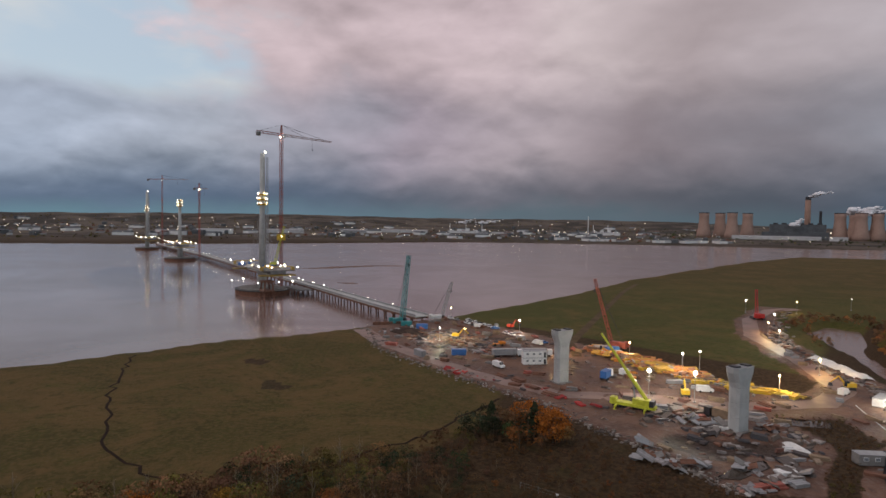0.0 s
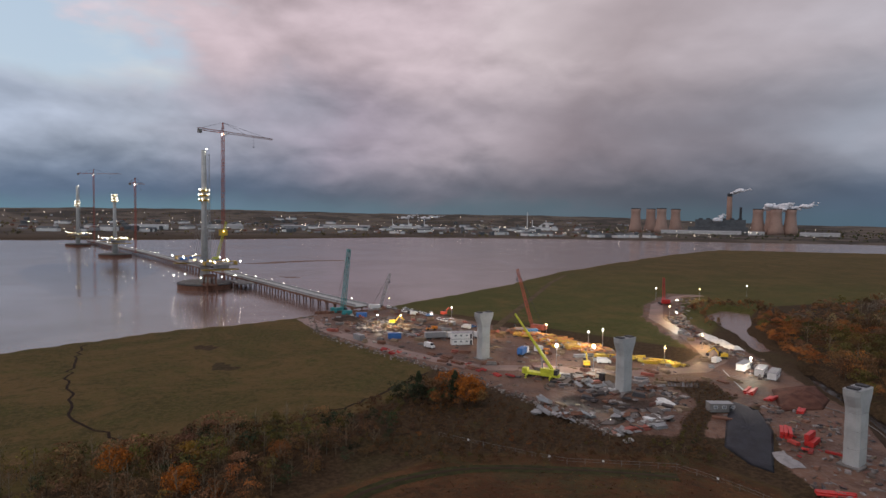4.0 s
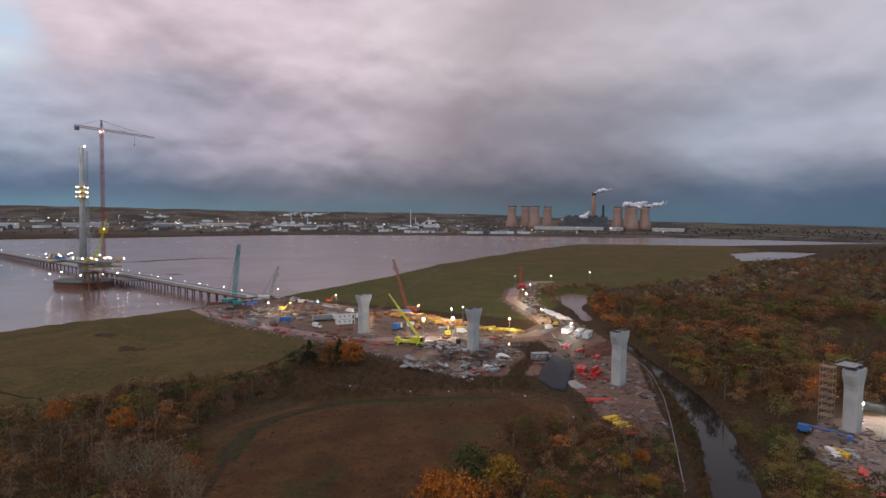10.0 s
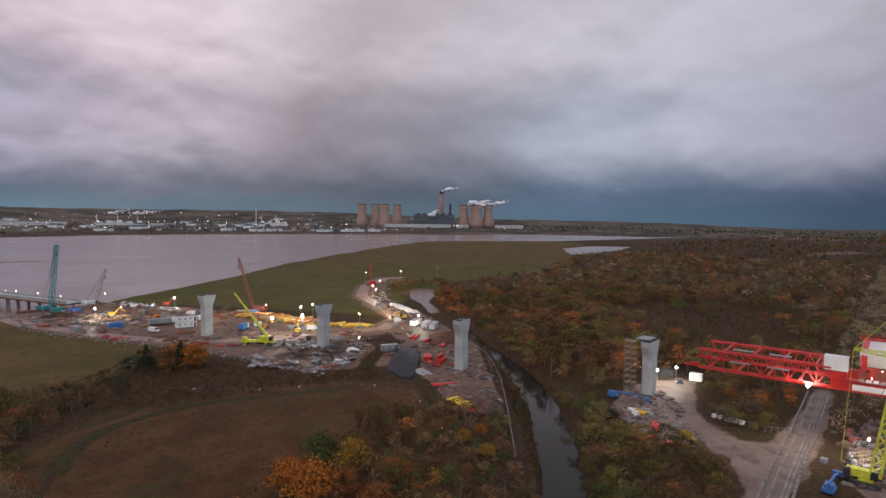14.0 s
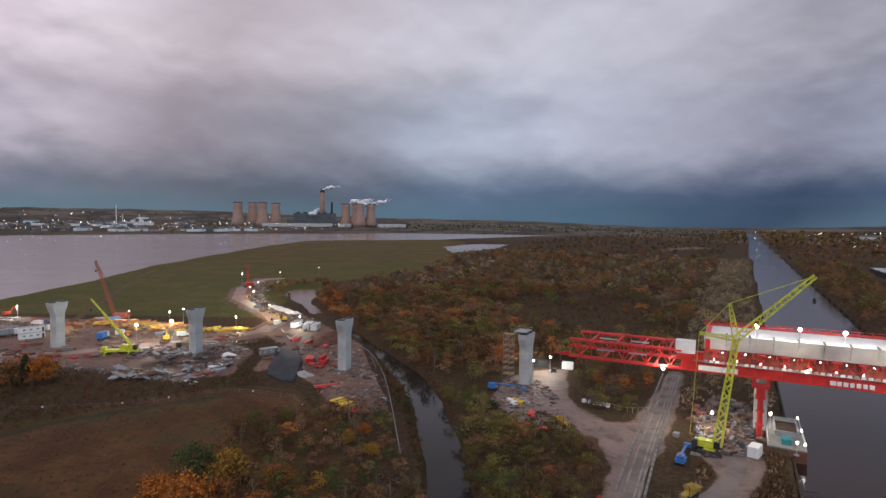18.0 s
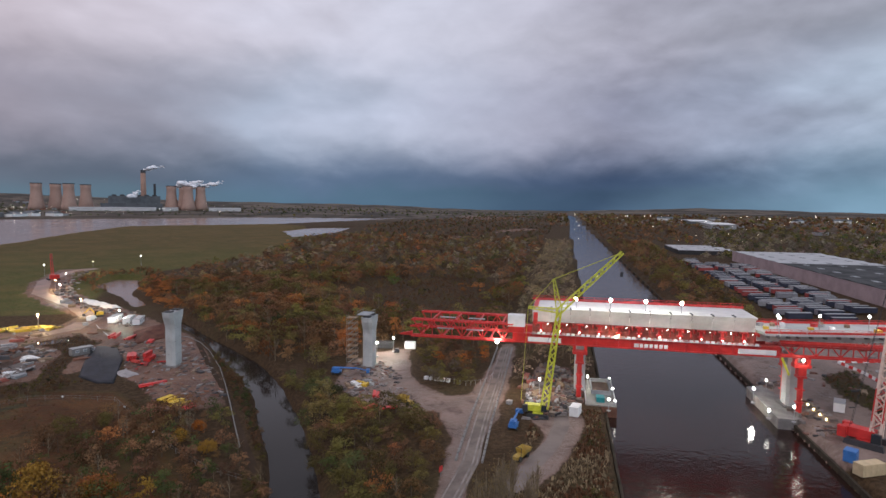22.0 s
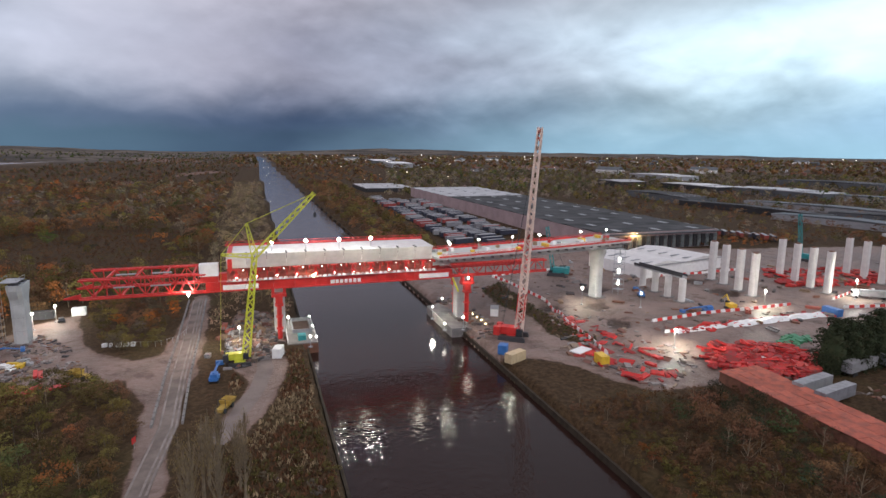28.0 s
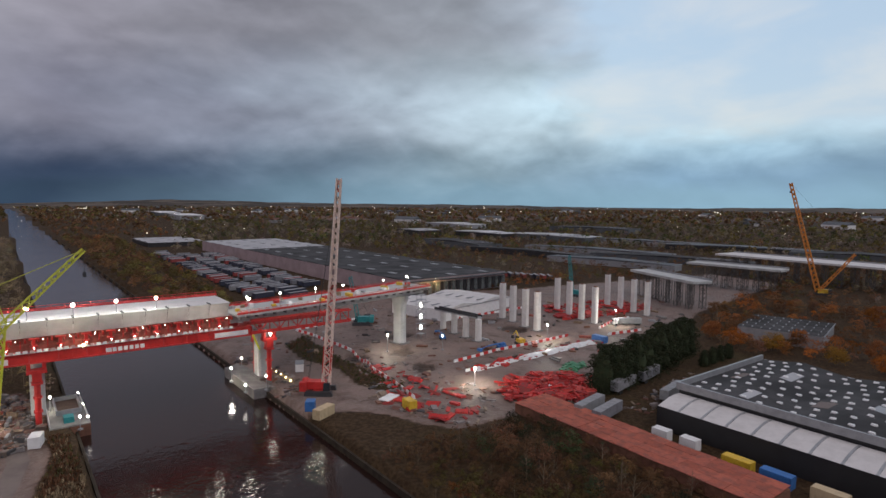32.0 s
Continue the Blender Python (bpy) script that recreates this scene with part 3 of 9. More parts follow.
def land(px, py):
    """Height of the ground, and the three cover masks: bare earth, heath, wood."""
    river = outside(px, py, RIVER) + 3 * wobble(px, py, 23)
    across = px * CN[0] + py * CN[1]
    canal = np.maximum(CANAL_L - across, across - CANAL_R)
    creek = off_line(px, py, CREEK) - 4.8 + 2.6 * step(py, 205, 245) + 0.6 * wobble(px, py, 9)
    pools = np.minimum(outside(px, py, POND), outside(px, py, LAGOON))
    site = outside(px, py, SITE) + 1.5 * wobble(px, py, 7)
    yard = np.minimum(outside(px, py, PIER_YARD), outside(px, py, CRANE_YARD)) + wobble(px, py, 6)
    south = outside(px, py, SOUTH_YARD)
    z = 0.8 + 0.25 * wobble(px, py, 31) + 0.12 * wobble(px, py, 7, 1.3)
    z = z + step(-site, -3, 2) * 0.7
    # knoll with the heath, slopes of the canal bank
    z = z + 2.5 * step(-outside(px, py, HEATH), -5, 30)
    for d, w in ((river, 4.0), (creek, 3.0), (pools, 4.0)):
        z = np.minimum(z, -5 + (z + 5) * step(d, -3, w))
    z = np.minimum(z, -6 + (z + 6) * step(canal, -1.0, 1.5))
    dug = np.zeros_like(z)
    for cx, cy, rr in PITS:
        dug = np.maximum(dug, 1 - step(np.hypot((px - cx) * 0.75, py - cy) + 2.0 * wobble(px, py, 4, cx), rr * 0.5, rr))
    z = z - 1.3 * dug
    for bar in BARS:
        up = step(-outside(px, py, bar) + 2.5 * wobble(px, py, 11), -4, 5)
        z = np.maximum(z, -3.2 + 1.12 * up)
        dug = np.maximum(dug, up * 0.22)
    r, az = np.hypot(px, py), np.degrees(np.arctan2(px, py))
    h = hills(az) + 8 * wobble(az, r / 400, 5.0) + 4 * wobble(az, az, 1.3, 2.0)
    z = z + 13 * step(r, 2250, 2850) * (1 - step(az, 25, 38)) * (1 - step(-az, 120, 150))
    z = z + np.maximum(h - 13, 10) * step(r, 3000, 4700) ** 1.6
    earth = step(-np.minimum(np.minimum(site, yard), south), -1.5, 1.5)
    earth = earth * step(outside(px, py, GREEN_BANK) + 0.8 * wobble(px, py, 5), -1, 1)
    earth = earth * step(outside(px, py, VERGE) + 0.8 * wobble(px, py, 5), -1, 1)
    for f in FIELDS:
        earth = np.maximum(earth, 0.7 * step(-outside(px, py, f) + 9 * wobble(px, py, 40), -10, 14))
    for bar in BARS:
        earth = np.maximum(earth, step(-outside(px, py, bar), -8, 2))
    bank = step(-across, -CANAL_L, -CANAL_L + 3) * step(across, -22, -14)
    marsh = step(-outside(px, py, [(-700, -200), (-284, 150), (-170, 105), (-118, 150), (-96, 215), (-100, 258), (-180, 330), (-130, 380), (0, 330), (20, 420), (60, 500), (170, 600), (330, 860), (500, 1350), (460, 1560), (-300, 1400), (-900, 500)]), -12, 12)
    heath = np.clip(step(-outside(px, py, HEATH), -8, 8) + 0.35 * bank, 0, 1)
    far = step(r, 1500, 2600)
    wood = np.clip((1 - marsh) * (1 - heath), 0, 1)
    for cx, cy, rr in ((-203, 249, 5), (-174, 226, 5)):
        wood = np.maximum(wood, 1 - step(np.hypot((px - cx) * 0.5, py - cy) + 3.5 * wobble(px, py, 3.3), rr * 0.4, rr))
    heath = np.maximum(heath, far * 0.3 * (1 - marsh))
    heath = np.maximum(heath * (1 - earth), step(-np.minimum(yard, south), -1, 1))
    return z, np.stack([earth, heath, wood * (1 - 0.05 * far), dug], -1)


GRID = {}


def ground_height(x, y):
    """Height of the built ground sheet under a place."""
    if not GRID:
        return float(land(np.array([float(x)]), np.array([float(y)]))[0][0])
    dx, dy = x + 9, y + 6
    r, a = math.hypot(dx, dy), math.atan2(dx, dy)
    a = a + math.tau if a < GRID["ang"][0] else a
    i = min(max(int(np.searchsorted(GRID["rad"], r)) - 1, 0), len(GRID["rad"]) - 2)
    j = int(np.searchsorted(GRID["ang"], a)) - 1
    k = (j + 1) % len(GRID["ang"])
    a1 = GRID["ang"][k] + (math.tau if k == 0 else 0)
    f, g = (r - GRID["rad"][i]) / (GRID["rad"][i + 1] - GRID["rad"][i]), (a - GRID["ang"][j]) / (a1 - GRID["ang"][j])
    z = GRID["z"]
    return float((z[i, j] * (1 - g) + z[i, k] * g) * (1 - f) + (z[i + 1, j] * (1 - g) + z[i + 1, k] * g) * f)


def build_ground():
    ang = np.radians(np.concatenate([np.arange(-78, 138, 0.42), np.arange(138, 282, 4.0)]))
    rad = np.concatenate([[0.5], 14 * 1.014 ** np.arange(0, 424)])
    rad = rad[rad < 4995]
    a, r = np.meshgrid(ang, rad)
    px, py = r * np.sin(a) - 9, r * np.cos(a) - 6
    z, cover = land(px, py)
    GRID.update(ang=ang, rad=rad, z=z)
    na, nr = len(ang), len(rad)
    idx = np.arange(na * nr).reshape(nr, na)
    nxt = np.roll(idx, -1, 1)
    quads = np.stack([idx[:-1], idx[1:], nxt[1:], nxt[:-1]], -1).reshape(-1, 4)
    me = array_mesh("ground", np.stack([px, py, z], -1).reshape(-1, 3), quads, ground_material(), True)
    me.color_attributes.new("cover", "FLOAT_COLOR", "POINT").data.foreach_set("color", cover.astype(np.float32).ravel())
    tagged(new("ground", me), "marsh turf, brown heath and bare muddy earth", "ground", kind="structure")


build_ground()
river = Shape().prism([(-4900, -4900), (4900, -4900), (4900, 4900), (-4900, 4900)], -5.6, -2.2)
tagged(part("water_river", river, water("river_water", (0.212, 0.140, 0.122), 0.14, 0.35, 0.12)), "wide muddy tidal river, mauve and still", "river", kind="structure")


def along(s, d):
    return (CU[0] * s + CN[0] * d, CU[1] * s + CN[1] * d)


canal = Shape().prism([along(-900, CANAL_L - 3), along(-900, CANAL_R + 3), along(3700, CANAL_R + 3), along(3700, CANAL_L - 3)], -5.5, -2.0)
shoal = [(-470, 380), (-446, 364), (-421, 356), (-404, 360), (-396, 372), (-408, 390), (-431, 418), (-462, 458), (-490, 501), (-530, 556), (-570, 592), (-625, 603), (-665, 584), (-700, 546), (-640, 476), (-560, 425), (-512, 398)]
tagged(part("mud_bank", Shape().prism(shoal, -5.0, -2.17), water("wet_mud", (0.150, 0.082, 0.066), 0.08, 0.2, 0.05, 0.4)), "low shoal of wet brown mud in the river", "mud bank", kind="structure")
MATS_CANAL = water("canal_water", (0.022, 0.011, 0.009), 0.03, 0.5, 0.36, 0.42)
tagged(part("water_canal", canal, MATS_CANAL), "dark straight ship canal with rippled water", "canal", kind="structure")


cl = Shape()
rings = []
for k, (x, y) in enumerate(CREEK):
    a, b = CREEK[max(0, k - 1)], CREEK[min(len(CREEK) - 1, k + 1)]
    d = math.hypot(b[0] - a[0], b[1] - a[1])
    nx, ny = -(b[1] - a[1]) / d * 6.8, (b[0] - a[0]) / d * 6.8
    rings.append([(x - nx, y - ny, -5.4), (x + nx, y + ny, -5.4), (x + nx, y + ny, -1.9), (x - nx, y - ny, -1.9)])
cl.loft(rings)
tagged(part("water_creek", cl, water("creek_water", (0.020, 0.017, 0.015), 0.04, 0.5, 0.10, 0.2)), "narrow dark creek between overgrown banks", "creek", kind="structure")


# ---- trees ----
def leaf_material(name):
    """Autumn leaves: the tree's own tint, varied leaf by leaf."""
    m = bpy.data.materials.new(name)
    m.use_nodes = True
    t = m.node_tree
    b = t.nodes["Principled BSDF"]
    at = t.nodes.new("ShaderNodeVertexColor")
    at.layer_name = "tint"
    r = t.nodes.new("ShaderNodeNewGeometry").outputs["Random Per Island"]
    co = t.nodes.new("ShaderNodeTexCoord").outputs["Object"]
    n = noise_node(t, co, 0.5, 3)
    col = mix_col(t, math_node(t, "MULTIPLY", r, 0.22), at.outputs[0], (0.085, 0.060, 0.034))
    col = mix_col(t, math_node(t, "MULTIPLY", ramp(t, n, 0.45, 0.75), 0.15), col, (0.16, 0.10, 0.05))
    t.links.new(col, b.inputs["Base Color"])
    b.inputs["Roughness"].default_value = 0.85
    b.inputs["Specular IOR Level"].default_value = 0.15
    return m


LEAVES = leaf_material("autumn_leaves")
BARK = surface("bark", (0.13, 0.105, 0.08), 0.9, var=0.4, scale=2.0, fine=9)
PALE_BARK = surface("pale_bark", (0.23, 0.18, 0.12), 0.85, var=0.4, scale=2.0, fine=9)


def crown(rng, leaves, size, clumps, shape="round"):
    """Leaf quads of a crown of height 1 and width about 0.8, gathered in clumps. Returns vertices and quads."""
    k = rng.normal(size=(clumps, 3))
    k /= np.linalg.norm(k, axis=1)[:, None]
    k *= (rng.uniform(0.25, 1.0, (clumps, 1))) ** 0.5
    if shape in ("cone", "hedge"):
        h = rng.uniform(0, 1, clumps)
        a = rng.uniform(0, math.tau, clumps)
        w = (0.36 * (1.02 - h) if shape == "cone" else 0.25 * np.sqrt(np.clip(1.03 - h ** 2.2, 0, 1))) * rng.uniform(0.6, 1, clumps)
        mid = np.stack([w * np.cos(a), w * np.sin(a), h], 1)
        rad = 0.05 + 0.09 * (1 - h) if shape == "cone" else 0.07 + 0.05 * (1 - h)
    else:
        wide = 0.30 if shape == "tall" else 0.40
        mid = np.stack([wide * k[:, 0], wide * k[:, 1], 0.58 + 0.36 * k[:, 2]], 1)
        mid[:, :2] *= (0.65 + 0.5 * np.clip(1 - np.abs(mid[:, 2:] - 0.5) * 1.4, 0, 1))
        rad = rng.uniform(0.11, 0.22, clumps)
    own = rng.integers(0, clumps, leaves)
    d = rng.normal(size=(leaves, 3))
    d /= np.linalg.norm(d, axis=1)[:, None]
    d[:, 2] = np.abs(d[:, 2]) * 0.9 - 0.25
    at = mid[own] + d * rad[own][:, None] * rng.uniform(0.75, 1.15, (leaves, 1))
    nrm = d + rng.normal(size=(leaves, 3)) * 0.28
    nrm /= np.linalg.norm(nrm, axis=1)[:, None]
    u = np.cross(nrm, rng.normal(size=(leaves, 3)))
    u /= np.linalg.norm(u, axis=1)[:, None] + 1e-9
    w = np.cross(nrm, u)
    s = size * rng.uniform(0.6, 1.4, (leaves, 1))
    v = np.stack([at - u * s - w * s * 0.6, at + u * s - w * s * 0.6, at + w * s], 1).reshape(-1, 3)
    return v, np.arange(3 * leaves).reshape(-1, 3)


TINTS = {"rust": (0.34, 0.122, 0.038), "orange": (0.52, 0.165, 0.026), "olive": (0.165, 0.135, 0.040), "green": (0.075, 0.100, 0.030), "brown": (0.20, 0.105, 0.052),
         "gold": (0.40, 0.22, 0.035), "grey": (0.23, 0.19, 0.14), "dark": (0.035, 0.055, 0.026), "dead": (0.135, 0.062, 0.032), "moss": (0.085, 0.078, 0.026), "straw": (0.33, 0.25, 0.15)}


def tint_mesh(me, tint):
    me.color_attributes.new("tint", "FLOAT_COLOR", "POINT").data.foreach_set("color", tint.astype(np.float32).ravel())


def scatter(rng, poly, gap):
    q = np.array(poly, float)
    lo, hi = q.min(0), q.max(0)
    gx, gy = np.meshgrid(np.arange(lo[0], hi[0], gap), np.arange(lo[1], hi[1], gap))
    px = gx.ravel() + rng.uniform(-0.48, 0.48, gx.size) * gap
    py = gy.ravel() + rng.uniform(-0.48, 0.48, gx.size) * gap
    keep = outside(px, py, poly) < 0
    return px[keep], py[keep]


def open_ground(px, py, margin=2.0):
    """True where no water, yard or track keeps trees away."""
    across = px * CN[0] + py * CN[1]
    bad = (np.maximum(CANAL_L - across, across - CANAL_R) < 2) | (off_line(px, py, CREEK) < 5.3 - 1.6 * step(py, 205, 245)) | (outside(px, py, RIVER) < 6)
    for poly in (SITE, PIER_YARD, CRANE_YARD, SOUTH_YARD, POND, LAGOON):
        bad |= outside(px, py, poly) < margin
    for line, w in ((TOWPATH[:6], 4.0), (BANK_TRACK, 2.0)):
        bad |= off_line(px, py, line) < w
    return ~bad


TOWPATH = [(20, 48), (46, 76), (65, 92), (84, 112), (106, 134), (138, 167), (443, 462), (1771, 1732)]
BANK_TRACK = [(40, 250), (37, 230), (34, 200), (31.5, 165), (28, 140), (24.5, 112)]


def limbs(rng, h, n=9, spread=1.0):
    """Bare limbs and twigs of a tree of height h, as one shape round the origin."""
    s = Shape()
    s.rod((0, 0, -0.4), (0.02 * h, 0, 0.55 * h), 0.020 * h, 0.011 * h, 5)
    s.rod((0.02 * h, 0, 0.55 * h), (0, 0.02 * h, h), 0.011 * h, 0.003 * h, 4)
    for k in range(n):
        a, z0 = k * 2.4 + rng.uniform(-0.4, 0.4), h * (0.25 + 0.6 * k / n)
        e = h * rng.uniform(0.16, 0.30) * (1.15 - k / n)
        tip = Vector((spread * e * math.cos(a), spread * e * math.sin(a), z0 + e * rng.uniform(0.8, 1.5)))
        s.rod((0.015 * h, 0.005 * h, z0), tip, 0.008 * h, 0.002 * h, 3)
        for j in range(4):
            b, p = a + rng.uniform(-1.2, 1.2), Vector((0.015 * h, 0.005 * h, z0)).lerp(tip, 0.35 + 0.17 * j)
            s.rod(p, p + Vector((0.45 * spread * e * math.cos(b), 0.45 * spread * e * math.sin(b), 0.6 * e)), 0.0035 * h, 0.0012 * h, 3)
    return s


def wood(name, label, poly, gap, height, leaves, size, mix, seed, thin=0.0, trunks=True, bare=0.0, clear=(), anywhere=False):
    """A joined stand of trees over a polygon: leaves, trunks, and bare pale trees among them; the clearings stay open."""
    leaves, size = int(leaves * 1.9), size * 0.76
    rng = np.random.default_rng(seed)
    px, py = scatter(rng, poly, gap)
    keep = open_ground(px, py) | anywhere
    if thin:
        keep &= wobble(px, py, 37, seed) + rng.uniform(-0.5, 0.5, px.size) > thin
    for c in clear:
        d = outside(px, py, c) + 7 * wobble(px, py, 11, seed)
        keep &= (d > 0) | (rng.uniform(0, 1, px.size) < 0.06)
    px, py = px[keep], py[keep]
    if not len(px):
        return
    pz = land(px, py)[0]
    kinds = [crown(rng, leaves, size * rng.uniform(0.8, 1.1), max(10, leaves // 34), "tall" if i % 3 == 2 else "round") for i in range(8)]
    names = list(mix)
    odds = np.array([mix[k] for k in names], float)
    zone = 0.5 + 0.5 * np.clip(0.8 * wobble(px, py, 19, seed + 0.5) + 0.5 * wobble(px, py, 6, seed + 3.1), -1, 1)
    pick = np.clip((0.62 * zone + 0.38 * rng.uniform(0, 1, px.size)), 0, 0.999)
    tone = np.searchsorted(np.cumsum(odds) / odds.sum(), pick)
    tall = 1 + 0.28 * wobble(px, py, 14, seed + 1.7)
    vs, fs, ts, n = [], [], [], 0
    tr, br = Shape(), Shape()
    twigs = [limbs(rng, 1.0) for i in range(4)] if bare else []
    for i in range(len(px)):
        h = float(height * rng.uniform(0.55, 1.2) * tall[i])
        a = rng.uniform(0, math.tau)
        c, s = math.cos(a), math.sin(a)
        if bare and rng.uniform() < bare:
            q, w = twigs[int(rng.integers(4))], h * 1.1
            br.add([(px[i] + h * (p[0] * c - p[1] * s), py[i] + h * (p[0] * s + p[1] * c), pz[i] + w * p[2]) for p in q.v], q.f)
            continue
        v, f = kinds[int(rng.integers(8))]
        w = h * rng.uniform(0.8, 1.3)
        vs.append(np.stack([px[i] + w * (v[:, 0] * c - v[:, 1] * s), py[i] + w * (v[:, 0] * s + v[:, 1] * c), pz[i] - 0.12 * h + h * v[:, 2]], 1))
        fs.append(f + n)
        n += len(v)
        t = np.array(TINTS[names[min(int(tone[i]), len(names) - 1)]]) * (rng.uniform(0.4, 0.7) if name == "scrub" else rng.uniform(0.3, 1.4)) * np.array([1, rng.uniform(0.9, 1.12), rng.uniform(0.8, 1.2)])
        ts.append(np.tile([*t, 1.0], (len(v), 1)))
        if trunks:
            tr.rod((px[i], py[i], pz[i] - 0.5), (px[i], py[i], pz[i] + 0.6 * h), 0.018 * h, 0.006 * h, 5)
    me = array_mesh(name, np.concatenate(vs), np.concatenate(fs), LEAVES)
    tint_mesh(me, np.concatenate(ts))
    top = tagged(new(name), label, "trees", kind="stuff")
    part("crowns", me, None, top)
    if trunks:
        part("trunks", tr, BARK, top)
    if br.v:
        part("bare_trees", br, PALE_BARK, top, "bare pale grey trees")


CLEARING = [(132, 215), (121, 292), (141, 362), (205, 380), (262, 356), (251, 310), (190, 240), (160, 200)]
wood("wood", "autumn woodland of rust, olive and bare brown trees beside the creek", [(51, 215), (47, 260), (46, 300), (52, 400), (190, 440), along(400, -27), along(235, -27), (112, 198), (84, 193), (60, 172)], 5.6, 9.8, 265, 0.034,
     {"green": 2.2, "olive": 3.2, "brown": 2.8, "rust": 2.7, "orange": 1.0}, 3, thin=-0.8, bare=0.10, clear=[CLEARING])
wood("scrub", "low dark brambles and dead bracken in the clearing of the wood", CLEARING, 3.6, 2.0, 55, 0.085, {"olive": 2, "brown": 4, "dark": 1.2, "rust": 0.7}, 4, thin=-0.6, trunks=False)
wood("wood", "autumn woodland and scrub on the flat land by the lagoon", [(52, 400), (60, 440), (90, 505), (170, 590), (330, 880), (430, 930), along(900, -30), along(400, -27), (190, 440)], 9.0, 9.0, 80, 0.057,
     {"green": 1.0, "olive": 3.0, "grey": 0.9, "straw": 0.3, "brown": 2.6, "rust": 2.3, "orange": 0.5}, 5, thin=-0.45, trunks=False, bare=0.06)
wood("wood", "far woodland and open brown scrub along the ship canal", [(430, 930), (640, 1280), (900, 1600), (1700, 2100), along(2900, -30), along(900, -30)], 16, 7.0, 40, 0.10,
     {"olive": 2, "brown": 2, "moss": 1.6, "dead": 1.6, "rust": 1.0}, 7, thin=-0.1, trunks=False)
wood("wood", "dark green and rust bushes on the bank of the creek", [(51, 205), (53, 163), (60, 165), (61, 138), (70, 130), (76, 121), (68, 104), (45, 75), (20, 50), (30, 90), (41, 122), (45.5, 145), (49, 165)], 3.8, 6.0, 320, 0.031,
     {"green": 3, "olive": 2.4, "brown": 1.4, "rust": 1.0, "gold": 0.4}, 11, bare=0.05)
wood("wood", "silvery and rust bushes inside the turning loop of the track", [(90, 152), (88, 143), (90, 136), (98, 136), (124, 158), (134, 177), (127, 194), (113, 190), (99, 172)], 4.4, 5.0, 320, 0.033, {"grey": 2.4, "olive": 1.4, "brown": 2, "orange": 0.8, "rust": 1}, 13, bare=0.1)
wood("wood", "young trees and brambles on the slope above the creek", [(24, 152), (30, 128), (22, 88), (4, 50), (-30, 40), (-34, 96), (-22, 112), (-14, 140), (2, 162), (12, 168)], 3.7, 5.6, 215, 0.035,
     {"olive": 2.6, "brown": 3.4, "green": 1.6, "rust": 1.0, "gold": 0.5, "orange": 0.3}, 17, thin=-0.85, bare=0.16)
wood("wood", "dark thin autumn trees at the edge of the salt marsh", [(-185, 85), (-165, 128), (-142, 152), (-118, 180), (-100, 186), (-92, 172), (-97, 150), (-90, 130), (-84, 112), (-80, 92), (-80, 60), (-110, 60)], 3.9, 6.6, 185, 0.035,
     {"dark": 1.8, "olive": 1.6, "brown": 3.6, "rust": 1.6, "orange": 0.3}, 19, thin=-0.75, bare=0.30)
wood("scrub", "dark brown brambles between the heath and the work site", [(-118, 180), (-104, 206), (-90, 226), (-66, 226), (-54, 214), (-32, 203), (-8, 208), (-2, 200), (-14, 188), (-41, 182), (-66, 170), (-92, 172), (-100, 186)], 2.5, 2.0, 80, 0.075,
     {"dark": 1.2, "olive": 1.4, "brown": 4, "rust": 1.4}, 20, thin=-0.7, trunks=False, bare=0.06)
wood("wood", "dark red-brown thorn trees below the site", [(-140, 140), (-133, 162), (-123, 182), (-106, 193), (-90, 192), (-82, 178), (-90, 160), (-96, 140), (-110, 120)], 4.6, 5.0, 260, 0.033, {"dark": 3.4, "brown": 2, "rust": 1.4, "orange": 0.2}, 21, thin=-0.6, bare=0.25)
wood("wood", "small copse of dark and rust trees beside the site", [(-98, 206), (-96, 220), (-84, 229), (-70, 227), (-66, 216), (-76, 206)], 4.6, 7.0, 220, 0.04, {"dark": 1.6, "brown": 1.6, "rust": 1.4, "orange": 0.5}, 22)
wood("wood", "belt of autumn trees along the far bank of the canal", [along(165, 63), along(165, 84), along(420, 105), along(900, 120), along(900, 63)], 8.0, 9.0, 150, 0.045, {"green": 1, "olive": 2.4, "brown": 3, "rust": 1.2, "orange": 0.3}, 23, trunks=False, bare=0.06)
wood("wood", "far belt of autumn trees along the canal", [along(900, 63), along(900, 200), along(3000, 420), along(3000, 63)], 22, 9.0, 30, 0.12, {"olive": 2, "brown": 3, "rust": 1}, 29, trunks=False)
wood("scrub", "dark brown brambles, dead grass and thin bushes on the canal bank", [along(-15, 60), along(40, 61), along(95, 62), (126, 8), (140, -9), (128, -22), (104, -44), (90, -56), (60, -60)], 2.4, 3.0, 130, 0.05, {"dark": 0.6, "brown": 4, "olive": 1.4, "rust": 1.0}, 31, thin=-1.1, trunks=False, bare=0.10)
wood("wood", "thin reddish trees above the canal bank", [(124, 2), (138, -10), (128, -24), (104, -46), (92, -54), (84, -40), (100, -14), (112, 4)], 4.4, 5.4, 300, 0.030, {"brown": 4, "dark": 1.6, "dead": 2.0, "olive": 1.4}, 33, thin=-0.85, bare=0.25)
wood("scrub", "low grey-green scrub on the strip between track and canal", [along(25, -8), along(48, -10), along(70, -9), along(96, -10), along(98, 2), along(115, 9), along(60, 10), along(20, 10)], 2.6, 1.7, 70, 0.085, {"grey": 2, "olive": 2.4, "brown": 2.4}, 37, thin=-0.4, trunks=False, bare=0.08)
